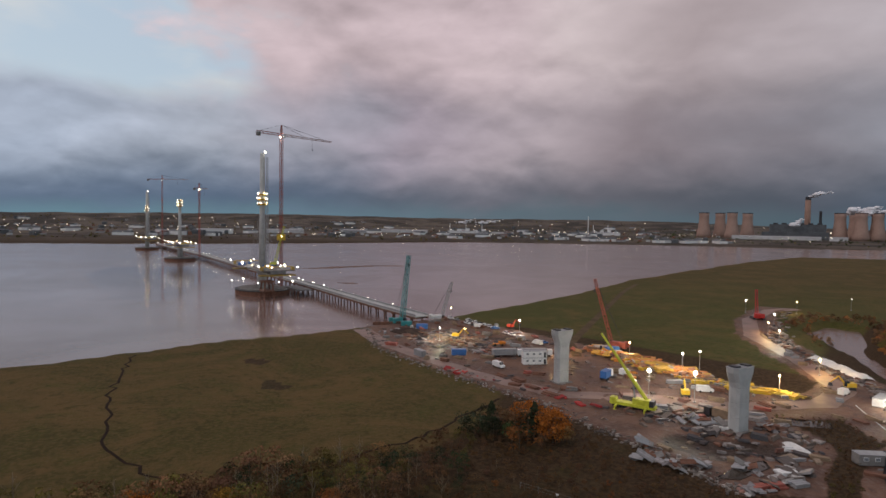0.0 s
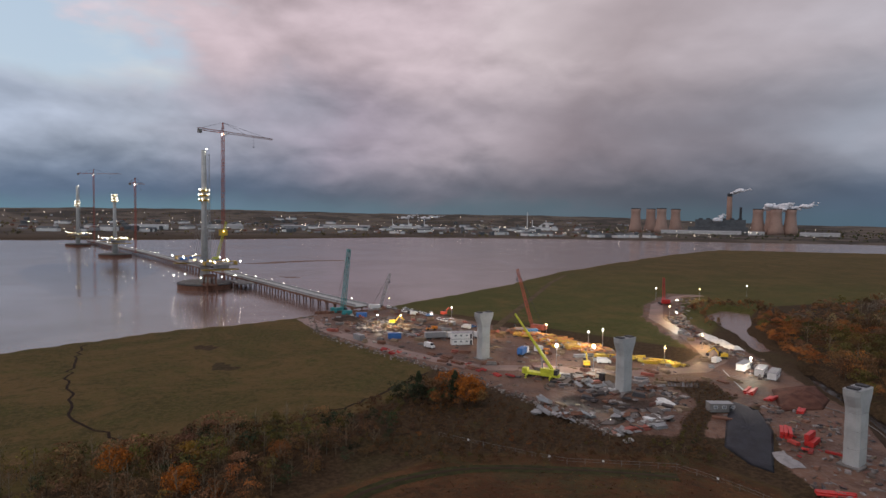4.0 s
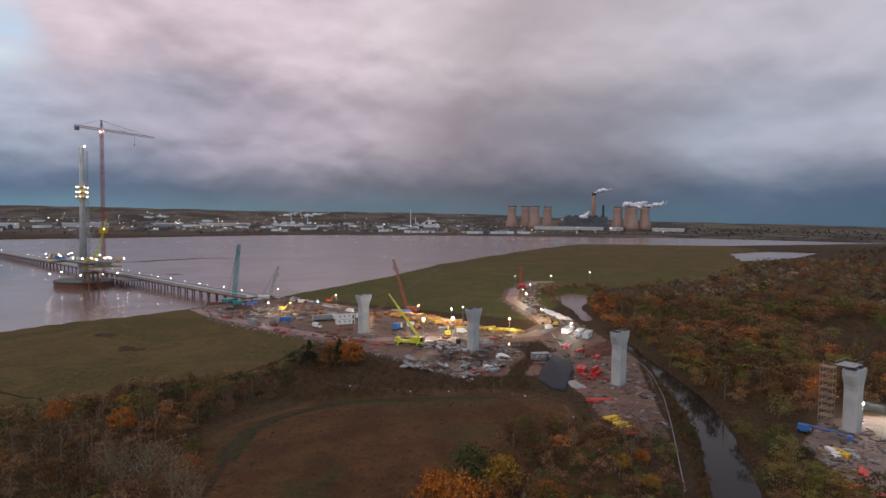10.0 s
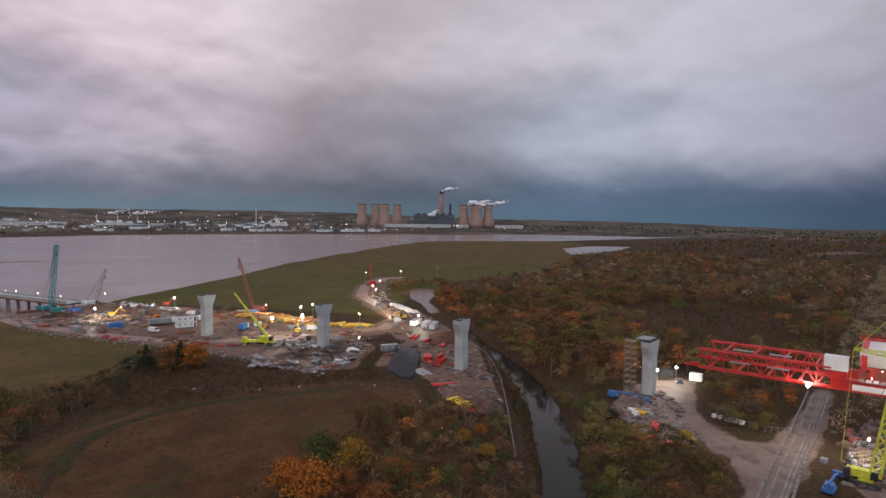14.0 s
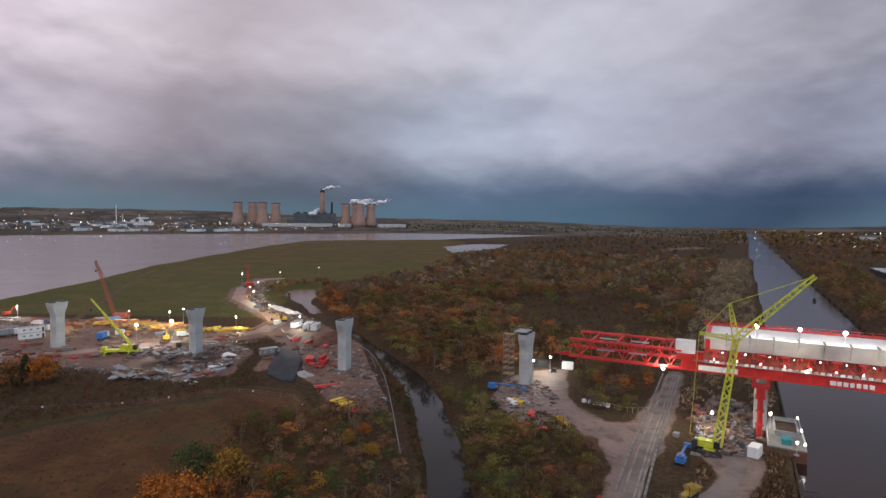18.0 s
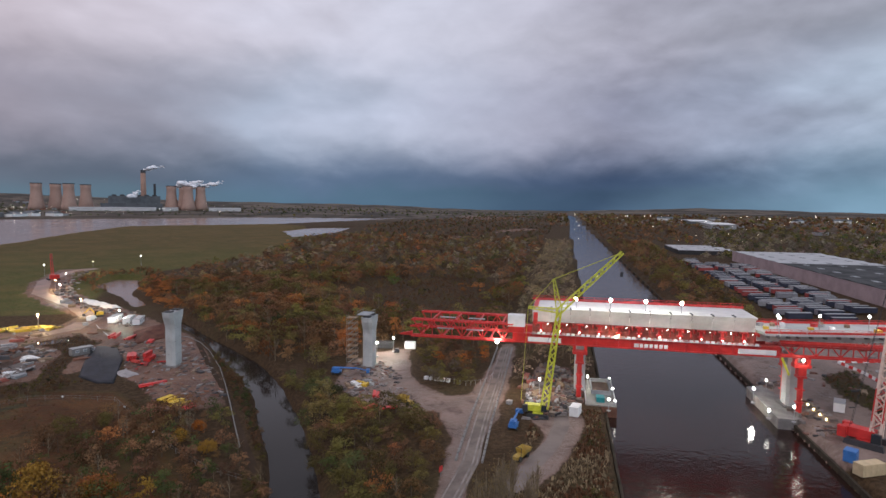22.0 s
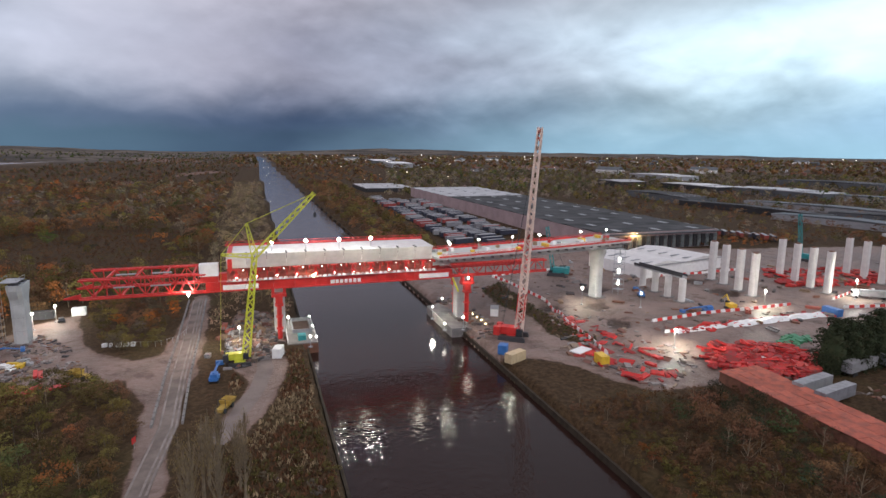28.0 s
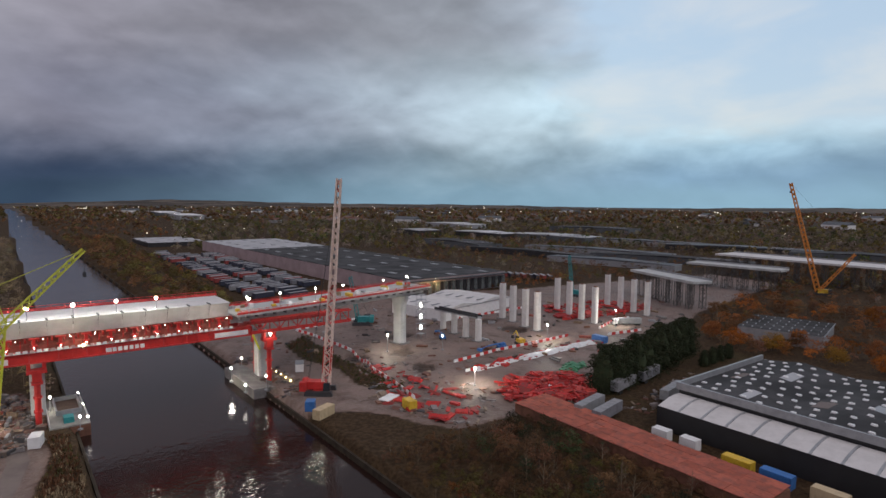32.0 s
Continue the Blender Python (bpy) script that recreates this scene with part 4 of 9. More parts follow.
wood("wood", "reeds and low trees round the small pond", [(12, 395), (25, 395), (50, 420), (62, 480), (60, 520), (20, 510), (6, 470)], 5.0, 4.0, 70, 0.08, {"olive": 1, "brown": 3, "rust": 1.6}, 41, trunks=False)
wood("wood", "bare strip of poplars and bushes along the towpath", [along(165, -23), along(165, 7), along(900, 7), along(900, -26)], 5.4, 7.5, 60, 0.05, {"straw": 4, "grey": 1.4, "olive": 0.8}, 43, trunks=False, bare=0.3)


wood("scrub", "green and brown scrub on the bank between the barriers and the crane track", GREEN_BANK, 1.9, 1.2, 60, 0.09, {"olive": 3, "green": 1.4, "brown": 2}, 91, thin=-0.6, trunks=False, anywhere=True)


wood("scrub", "olive and brown bushes along the path side of the creek", [(40, 232), (41.5, 200), (40, 172), (35, 146), (30, 122), (21, 95), (18, 98), (26, 126), (30.5, 150), (34.5, 176), (37.5, 205)], 1.9, 2.0, 90, 0.07, {"olive": 3, "brown": 2, "green": 1.6, "rust": 0.8}, 94, thin=-1.0, trunks=False)
wood("wood", "young rust and olive trees between the pond and the creek head", [(37, 322), (45, 300), (53, 400), (62, 440), (48, 445), (36, 402), (36, 352)], 4.6, 6.5, 150, 0.045, {"olive": 2, "rust": 2.4, "brown": 2.4, "green": 1}, 96, thin=-0.8, trunks=False)
wood("scrub", "rough brown grass and low brambles between the pier and the liner", VERGE, 1.8, 1.1, 60, 0.09, {"olive": 3, "brown": 3, "dark": 0.6}, 92, thin=-0.8, trunks=False, anywhere=True)


WORKSHOP = [(226, -116), (246, -94), (274, -126), (254, -148)]
wood("wood", "orange, gold and brown autumn trees round the workshop", [(224, -84), (240, -90), (268, -92), (310, -112), (340, -150), (310, -190), (240, -180), (205, -135), (212, -98)], 7.0, 7.0, 300, 0.032,
     {"olive": 1.6, "brown": 2.4, "rust": 1.4, "orange": 1.4, "gold": 0.6}, 93, thin=-0.35, bare=0.1, clear=[WORKSHOP])
wood("wood", "bare brown scrub and trees round the unfinished viaduct", [(330, -110), (420, -60), (560, -140), (560, -300), (420, -330), (330, -240)], 8.5, 6.0, 120, 0.05, {"olive": 1.6, "brown": 3, "grey": 1, "rust": 0.8}, 95, thin=-0.1, bare=0.1, trunks=False)
wood("wood", "hedges and trees along the back of the south yard", [(350, 10), (372, -30), (430, -120), (470, -110), (420, 0), (400, 30)], 7.0, 6.0, 140, 0.045, {"olive": 2, "brown": 3, "rust": 1, "grey": 0.8}, 97, thin=-0.4, trunks=False, anywhere=False)


def tussocks(name, label, poly, gap, height, seed, mix, thin=-0.6):
    """Tufts of dead grass: a few leaning blades each, joined into one mesh."""
    rng = np.random.default_rng(seed)
    px, py = scatter(rng, poly, gap)
    keep = open_ground(px, py, 1.0) & (wobble(px, py, 9, seed) + rng.uniform(-0.6, 0.6, px.size) > thin)
    px, py = px[keep], py[keep]
    pz, n, m = land(px, py)[0], len(px), 7
    a = rng.uniform(0, math.tau, (n, m))
    h = height * rng.uniform(0.5, 1.3, (n, 1)) * rng.uniform(0.6, 1.1, (n, m))
    cx, cy = px[:, None] + 0.25 * rng.normal(size=(n, m)), py[:, None] + 0.25 * rng.normal(size=(n, m))
    lx, ly = 0.5 * h * np.cos(a), 0.5 * h * np.sin(a)
    wx, wy = 0.14 * np.sin(a), -0.14 * np.cos(a)
    z0 = np.broadcast_to(pz[:, None] - 0.08, (n, m))
    q = np.stack([np.stack([cx - wx, cy - wy, z0], -1), np.stack([cx + wx, cy + wy, z0], -1), np.stack([cx + lx + wx * 0.4, cy + ly + wy * 0.4, z0 + h], -1), np.stack([cx + lx - wx * 0.4, cy + ly - wy * 0.4, z0 + h], -1)], 2)
    me = array_mesh(name, q.reshape(-1, 3), np.arange(4 * n * m).reshape(-1, 4), LEAVES)
    names = list(mix)
    odds = np.array([mix[k] for k in names], float)
    zone = np.clip(0.5 + 0.45 * wobble(px, py, 12, seed + 2) + 0.25 * rng.uniform(-1, 1, n), 0, 0.999)
    pal = np.array([TINTS[k] for k in names])[np.searchsorted(np.cumsum(odds) / odds.sum(), zone)] * rng.uniform(0.5, 1.2, (n, 1))
    tint_mesh(me, np.repeat(np.concatenate([pal, np.ones((n, 1))], 1), 4 * m, 0))
    tagged(new(name, me), label, "grass", kind="stuff")


tussocks("heath_tussocks", "brown bracken and tussocks of dead grass on the heath", [(-92, 60), (-84, 146), (-66, 176), (-41, 188), (-13, 195), (5, 180), (8, 140), (-14, 128), (-22, 100), (-20, 60)], 1.5, 0.22, 71, {"brown": 3, "dead": 1.6, "olive": 0.8})
# the extra straw puts the floodlights' brightness on the bank into the grass tints
tussocks("bank_grass", "pale dead grass along the towpath and the canal bank, tinted lighter as if floodlit", [along(20, -9), along(90, -9), along(150, -9), along(150, 9), along(60, 10.6), along(15, 10.6)], 0.95, 0.8, 75, {"straw": 2.2, "dead": 1.8, "moss": 1.4}, -0.7)


def ring_wood(name, label, az0, az1, r0, r1, gap, height, seed, mix, thin, leaves=20, size=0.16):
    arc = [(r1 * math.sin(radians(a)), r1 * math.cos(radians(a))) for a in np.linspace(az0, az1, 24)] + [(r0 * math.sin(radians(a)), r0 * math.cos(radians(a))) for a in np.linspace(az1, az0, 24)]
    wood(name, label, arc, gap, height, leaves, size, mix, seed, thin, trunks=False)


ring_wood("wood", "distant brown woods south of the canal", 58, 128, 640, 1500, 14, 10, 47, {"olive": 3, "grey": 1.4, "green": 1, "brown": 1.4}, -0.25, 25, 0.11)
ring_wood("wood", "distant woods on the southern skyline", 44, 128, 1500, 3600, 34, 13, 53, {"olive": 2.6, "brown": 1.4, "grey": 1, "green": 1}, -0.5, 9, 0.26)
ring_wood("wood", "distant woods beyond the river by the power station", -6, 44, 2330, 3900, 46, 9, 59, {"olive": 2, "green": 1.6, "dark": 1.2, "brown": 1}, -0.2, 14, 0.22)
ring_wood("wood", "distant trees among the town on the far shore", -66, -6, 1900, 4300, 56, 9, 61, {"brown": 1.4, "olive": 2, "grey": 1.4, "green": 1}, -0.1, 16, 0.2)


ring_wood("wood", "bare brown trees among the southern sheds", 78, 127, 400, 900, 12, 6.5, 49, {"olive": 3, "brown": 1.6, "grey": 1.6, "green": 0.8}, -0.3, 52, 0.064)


def tree(name, label, x, y, h, tint, seed, shape="round", leaves=900, size=0.03, bark=BARK, width=1.0, group=""):
    """A tree that stands alone: tapered trunk, limbs and a crown of many leaves."""
    rng = np.random.default_rng(seed)
    top = thing(name, x, y, ground_height(x, y) - 0.2, float(rng.uniform(0, 360)), label, "tree", group)
    v, f = crown(rng, int(leaves * 2.2), size * 0.72, 110 if shape == "hedge" else 60, shape)
    v = v * np.array([h * width, h * width, h])
    v[:, 2] += {"cone": 0.06, "hedge": 0.0}.get(shape, -0.10) * h
    me = array_mesh("crown", v, f, LEAVES)
    t = np.array(TINTS[tint])[None] * rng.uniform(0.75, 1.25, (len(f), 1)) * (0.6 if shape == "hedge" else 0.78)
    tint_mesh(me, np.repeat(np.concatenate([t, np.ones((len(f), 1))], 1), 3, 0))
    part("crown", me, None, top)
    if shape == "hedge":
        ring = lambda z, r: [(r * h * width * (1 + 0.16 * math.sin(3 * a + seed + 9 * z)) * math.cos(a), r * h * width * (1 + 0.16 * math.sin(3 * a + seed + 9 * z)) * math.sin(a), z * h) for a in np.linspace(0, math.tau, 13)[:-1].tolist()]
        core = Shape().loft([ring(0.0, 0.15), ring(0.2, 0.17), ring(0.45, 0.16), ring(0.7, 0.125), ring(0.86, 0.07), ring(0.95, 0.02)]).mesh("inner_foliage", LEAVES, True)
        tint_mesh(core, np.tile([*TINTS["dark"], 1.0], (len(core.vertices), 1)))
        part("inner_foliage", core, None, top)
    part("trunk", Shape().rod((0, 0, -0.4), (0, 0, h * (0.8 if shape == "cone" else 0.5)), 0.024 * h, 0.008 * h, 8), bark, top)
    if shape not in ("cone", "hedge"):
        for k in range(6):
            a, z0 = k * 1.05 + rng.uniform(-0.3, 0.3), h * rng.uniform(0.22, 0.46)
            part("limb", Shape().rod((0, 0, z0), (0.26 * h * math.cos(a), 0.26 * h * math.sin(a), z0 + 0.26 * h), 0.010 * h, 0.003 * h, 5), bark, top)
    return top


tree("tree", "round orange autumn tree beside the site track", -74, 217, 10.5, "orange", 1, leaves=1400)
tree("tree", "orange-brown autumn tree behind a dark evergreen", -83, 224, 10, "orange", 2)
tree("tree", "dark evergreen tree beside an orange one", -79, 217, 9.5, "dark", 3, "cone", 1300, 0.028)
tree("tree", "dark evergreen tree at the edge of the copse", -90, 214, 9.0, "dark", 4, "cone", 1200, 0.028)
for k, (x, y, h, c, s) in enumerate(((-21, 101, 11.5, "orange", "round"), (-25, 106, 9, "orange", "round"), (-15, 104, 8, "rust", "round"), (-13, 114, 9.5, "gold", "tall"), (-20, 116, 10.5, "green", "round"), (-8, 150, 5.5, "olive", "round"),
                                     (0, 152, 5.0, "olive", "tall"), (7, 148, 5.0, "brown", "round"), (-4, 112, 7, "rust", "round"), (14, 136, 4.5, "gold", "round"), (18, 126, 4.5, "gold", "round"), (-8, 100, 7, "rust", "round"), (19, 140, 4, "orange", "round"), (-12, 145, 6, "brown", "tall"))):
    tree("tree", {"orange": "bright orange autumn tree on the heath's edge", "rust": "rust-red autumn tree on the heath", "gold": "yellow-gold autumn tree on the heath", "green": "dark green tree among orange ones", "olive": "olive-green bushy young tree", "brown": "thin brown autumn tree on the heath"}[c],
         x, y, h, c, 20 + k, s, group="trees by the heath")
for k, (x, y, h, c) in enumerate(((-78, 112, 6.5, "rust"), (-112, 138, 8, "orange"), (-121, 150, 7, "gold"), (-133, 140, 8, "orange"), (-104, 160, 6, "rust"), (-86, 128, 5, "olive"))):
    tree("tree", {"rust": "red-brown autumn tree by the marsh", "orange": "orange autumn tree in the marsh-edge wood", "gold": "yellow autumn tree in the marsh-edge wood", "olive": "small olive tree by the marsh"}[c], x, y, h, c, 40 + k, "round", 1000, 0.028, group="trees by the marsh")


def bare_tree(x, y, h, seed, label, group, spread=1.0, leaves=700, last=(0.24, 0.19, 0.125)):
    """A nearly bare tree: pale trunk, limbs with twigs, and a thin haze of last leaves."""
    rng = np.random.default_rng(seed)
    top = thing("tree", x, y, ground_height(x, y) - 0.1, float(rng.uniform(0, 360)), label, "tree", group)
    part("trunk", Shape().rod((0, 0, -0.4), (0.02 * h, 0, 0.55 * h), 0.021 * h, 0.012 * h, 7), PALE_BARK, top)
    part("bare_crown", limbs(rng, h, 26, spread), PALE_BARK, top)
    v, f = crown(rng, leaves, 0.010, 60, "round")
    me = array_mesh("last_leaves", v * np.array([h * 0.9 * spread, h * 0.9 * spread, h]) + np.array([0, 0, 0.05 * h]), f, LEAVES)
    tint_mesh(me, np.tile([*last, 1.0], (len(v), 1)))
    part("last_leaves", me, None, top)


for k, (x, y, h) in enumerate(((-88, 105, 11), (-82, 104, 12.5), (-76, 103, 11.5), (-71, 99, 10), (-93, 108, 9), (-66, 94, 9))):
    bare_tree(x, y, h, 300 + k, "nearly bare pale-barked tree with grey twigs", "bare trees by the marsh")
for k, (x, y, h) in enumerate(((47, 64, 14), (51, 66, 14.5), (54, 68, 13), (57, 71, 12), (60, 72, 11), (49, 60, 14), (44, 61, 13.5), (63, 76, 9), (66, 72, 8), (55, 62, 12), (52, 58, 13), (58, 66, 10), (46, 57, 13), (62, 69, 9), (41, 57, 13), (50, 70, 11))):
    bare_tree(x, y, h, 320 + k, "thin bare poplar with pale twigs beside the towpath", "bare poplars by the towpath", 0.42, 260, (0.26, 0.19, 0.07))
for k, (x, y, h) in enumerate(((165, -33, 11.5), (169, -37.5, 12), (173, -41, 12), (178, -45, 12), (183, -49, 12), (188, -52.5, 12.5), (194, -56, 12.5), (200, -60, 12), (206, -64, 12), (212, -68, 11.5), (218, -72, 11), (198, -72, 5), (202, -76, 5), (206, -80, 5), (210, -84, 5))):
    tree("conifer", "tall dense dark green screening conifer", x, y, h * (1.14 if k % 3 else 1.22), "dark", 60 + k, "hedge", 2400, 0.018, width=1.25, group="row of screening conifers")
for k, (x, y, h, c) in enumerate(((228, -92, 9, "orange"), (240, -88, 9, "rust"), (222, -104, 9, "gold"), (232, -118, 8, "orange"), (205, -118, 8, "gold"), (195, -128, 8, "orange"), (250, -100, 8, "brown"), (212, -135, 9, "rust"), (262, -112, 8, "brown"))):
    tree("tree", {"orange": "orange autumn tree by the factory", "rust": "rust-red autumn tree by the factory", "gold": "golden autumn tree by the factory", "brown": "brown autumn tree by the factory"}[c], x, y, h, c, 80 + k, group="trees by the factory")


# ---- lamps ----
def ball(r, n=8):
    s = Shape()
    rings = [[(r * math.sin(math.pi * j / 5) * math.cos(math.tau * k / n), r * math.sin(math.pi * j / 5) * math.sin(math.tau * k / n), -r * math.cos(math.pi * j / 5)) for k in range(n)] for j in range(1, 5)]
    return s.loft(rings)


def shine(x, y, z, watts, col=(1.0, 0.9, 0.75), radius=0.5):
    ob = new("lamp_light", bpy.data.lights.new("lamp_light", "POINT"))
    ob.data.energy, ob.data.color, ob.data.shadow_soft_size = watts, col, radius
    ob.location = (x, y, z)


LAMP_PROTO = {}


def floodlight(x, y, h, warm=False, watts=0.0, bulb=0.45, group="site floodlights", z=None):
    """A lamp mast: pole, head and bulb."""
    key = (h, warm, bulb)
    z = ground_height(x, y) if z is None else z
    if key not in LAMP_PROTO:
        top = thing("floodlight", x, y, z, 0, "lit warm orange floodlight on a steel mast" if warm else "lit white floodlight on a steel mast", "floodlight", group)
        part("pole", Shape().rod((0, 0, -0.3), (0, 0, h), 0.10, 0.07, 6).box((0, 0, 0.15), (0.9, 0.9, 0.3)), GREY, top)
        part("head", Shape().box((0, 0, h + bulb * 1.3), (bulb * 1.8, bulb * 1.8, 0.12)), DARK, top)
        b = part("bulb", ball(bulb), WARM_LAMP if warm else WHITE_LAMP, top, "glowing bulb", True)
        b.location = (0, 0, h + bulb * 0.9)
        LAMP_PROTO[key] = top
    else:
        top = copy_thing(LAMP_PROTO[key], pose(x, y, z))
        tagged(top, group=group)
    if watts:
        shine(x, y, z + h - 0.6, watts * ((1.3 if watts > 4500 else 2.2) if group == "site floodlights" else 1.7), (1.0, 0.66, 0.30) if warm else (1.0, 0.92, 0.78))
    return top


# ---- bridge piers ----
def octagon(z, a, b):
    return [(-a, -b * 0.5, z), (-a * 0.78, -b, z), (a * 0.78, -b, z), (a, -b * 0.5, z), (a, b * 0.5, z), (a * 0.78, b, z), (-a * 0.78, b, z), (-a, b * 0.5, z)]


def pier(x, y, h, rz, label="tall pale concrete bridge pier with a flared head and no deck"):
    z = ground_height(x, y)
    top = thing("bridge_pier", x, y, z, rz, label, "bridge pier", "approach viaduct piers")
    lift = (h - 5.6) / 3
    for k in range(3):
        part("shaft_section", Shape().loft([octagon(-0.6 if k == 0 else k * lift + 0.03, 2.55, 1.7), octagon((k + 1) * lift - 0.03, 2.55, 1.7)]), CONCRETE, top)
        part("joint", Shape().loft([octagon((k + 1) * lift - 0.04, 2.48, 1.63), octagon((k + 1) * lift + 0.04, 2.48, 1.63)]), CONCRETE_DARK, top)
    part("head", Shape().loft([octagon(h - 5.57, 2.55, 1.7), octagon(h - 4.2, 2.8, 1.72), octagon(h - 2.4, 3.7, 1.8), octagon(h - 1.4, 4.1, 1.85), octagon(h, 4.15, 1.9)]), CONCRETE, top)
    for sx in (-2.3, 2.3):
        part("bearing_plinth", Shape().box((sx, 0, h + 0.22), (1.9, 2.4, 0.45)), DARK, top)
    part("guard_rail", Shape().box((0, 0, h + 0.03), (8.0, 3.4, 0.05)), GREY, top)
    part("footing", Shape().box((0, 0, 0.0), (6.6, 5.0, 0.7)), CONCRETE_DARK, top)
    return top


for x, y, h in ((-85, 274, 18.8), (-29.5, 247, 18.0), (24, 205, 18.4), (81, 172, 17.3)):
    pier(x, y, h, 44 if x > 60 else 52)


wp = thing("pier_platform", 80.2, 173.2, 17.6 + ground_height(81, 172), 44, "dark steel working platform on top of the pier", "platform")
part("deck", Shape().box((0, 0, 0.5), (6.4, 4.4, 0.2)), GREY, wp)
for sy in (-2.4, 2.4):
    part("rail", Shape().box((0, sy * 0.9, 1.5), (6.4, 0.08, 0.1)), GREY, wp)
    for sx in (-3.1, 0, 3.1):
        part("rail_post", Shape().rod((sx, sy * 0.9, 0.6), (sx, sy * 0.9, 1.5), 0.05, n=4), GREY, wp)


# ---- pylons in the river ----
def pylon(x, y, rz, h, collar, deck_z, deck_len, label, mast_top=False, r=26.0):
    """Pylon: caisson, leg, climbing platform, started deck with travellers, stay cables."""
    top = thing("pylon", x, y, 0, rz, label, "bridge pylon", "pylons in the river")
    ringp = lambda rad, n=28: [(rad * math.cos(math.tau * k / n), rad * 0.8 * math.sin(math.tau * k / n)) for k in range(n)]
    part("caisson", Shape().prism(ringp(r), -5, 1.6), RUST, top, "round rusty sheet-pile caisson")
    part("caisson_rim", Shape().prism(ringp(r * 1.02), 1.6, 2.1), DARK, top)
    part("caisson_fill", Shape().prism(ringp(r * 0.9), 2.1, 2.9), CONCRETE_DARK, top)
    ov = lambda z, a, b: [(a * math.cos(math.tau * k / 16), b * math.sin(math.tau * k / 16), z) for k in range(16)]
    part("lower_leg", Shape().loft([ov(2.9, 4.4, 4.0), ov(deck_z - 5, 3.8, 3.5), ov(deck_z, 5.0, 4.4)]), CONCRETE, top, smooth=True)
    part("leg", Shape().loft([ov(deck_z, 3.2, 2.8), ov(deck_z + 0.45 * (h - deck_z), 2.4, 2.2), ov(h, 2.0, 1.9)]), CONCRETE, top, smooth=True)
    part("deck", Shape().box((0, 0, deck_z + 0.6), (deck_len, 12, 2.2)).box((0, 0, deck_z + 1.9), (deck_len, 26, 0.6)), CONCRETE_DARK, top)
    for sx in (-1, 1):
        tv = part("form_traveller", Shape().box((sx * deck_len * 0.47, 0, deck_z - 1.6), (8, 27, 0.8)).box((sx * deck_len * 0.47, -12, deck_z + 3.4), (7, 0.8, 2.6)).box((sx * deck_len * 0.47, 12, deck_z + 3.4), (7, 0.8, 2.6)).box((sx * deck_len * 0.47, 0, deck_z + 4.8), (1.2, 25, 0.7)), DULL_YELLOW, top, "yellow form traveller at the end of the deck")
        for k in range(4):
            b = part("lamp", ball(0.45), WHITE_LAMP, tv)
            b.location = (sx * deck_len * 0.5, -15 + 10 * k, deck_z + 4.5 + (k % 2) * 1.2)
    for k in range(14):
        rng = np.random.default_rng(k + int(abs(x)))
        q = rng.uniform(-1, 1, 2)
        part("deck_box", Shape().box((q[0] * deck_len * 0.42, q[1] * 12, deck_z + 3.5), (rng.uniform(2, 6), 2.4, 2.2), rng.uniform(0, 90)), (WHITE, BLUE, YELLOW, GREY)[k % 4], top)
    for k in range(9):
        b = part("lamp", ball(0.42), WHITE_LAMP if k % 3 else WARM_LAMP, top)
        a = math.tau * k / 9
        b.location = (0.4 * deck_len * math.cos(a), 15 * math.sin(a), deck_z + 5)
    for i, zc in enumerate((collar - 4, collar, collar + 4)):
        part("climbing_platform", Shape().loft([ov(zc, 4.3, 3.9), ov(zc + 0.5, 4.3, 3.9)]).loft([ov(zc + 0.5, 4.0, 3.6), ov(zc + 1.6, 4.1, 3.7)]), DULL_YELLOW, top, "lit yellow working platform round the leg")
        for k in range(5):
            b = part("lamp", ball(0.38), WARM_LAMP if k % 2 else WHITE_LAMP, top)
            b.location = (4.4 * math.cos(k * 1.256 + i), 4.0 * math.sin(k * 1.256 + i), zc + 1.8)
    if not mast_top:
        for sx in (-1, 1):
            for k in range(5):
                for sy in (-1, 1):
                    part("stay_cable", Shape().rod((sx * 1.5, sy * 0.8, collar - 8 - 2.2 * k), (sx * (deck_len * 0.44 - 6.5 * k), sy * 1.6, deck_z + 2.5), 0.08, n=5), GREY, top)
        part("access_mast", Shape().lattice((-4.2, -3.0, deck_z), (-4.0, -2.6, h - 3), 1.3, 1.3, 30, 0.10), GREY, top)
        b = part("lamp", ball(0.6), WHITE_LAMP, top)
        b.location = (-2.4, -1.5, h + 0.8)
    return top


BRIDGE = -32.0
pylon(-372, 443, BRIDGE + 180, 112.5, 74, 17.5, 84, "tall grey concrete bridge pylon rising from a caisson in the river")
pylon(-735, 680, BRIDGE + 180, 82, 80, 20, 70, "shorter concrete pylon with a lit platform at its top", True)
pylon(-1025, 858, BRIDGE + 180, 110, 76, 18, 80, "distant grey concrete bridge pylon near the far shore")


CRANE_RED = surface("faded_and_recess_red", (0.38, 0.10, 0.07), 0.6, var=0.4)
CRANE_WHITE = surface("pinkish_white_paint", (0.55, 0.38, 0.35), 0.6, var=0.4)


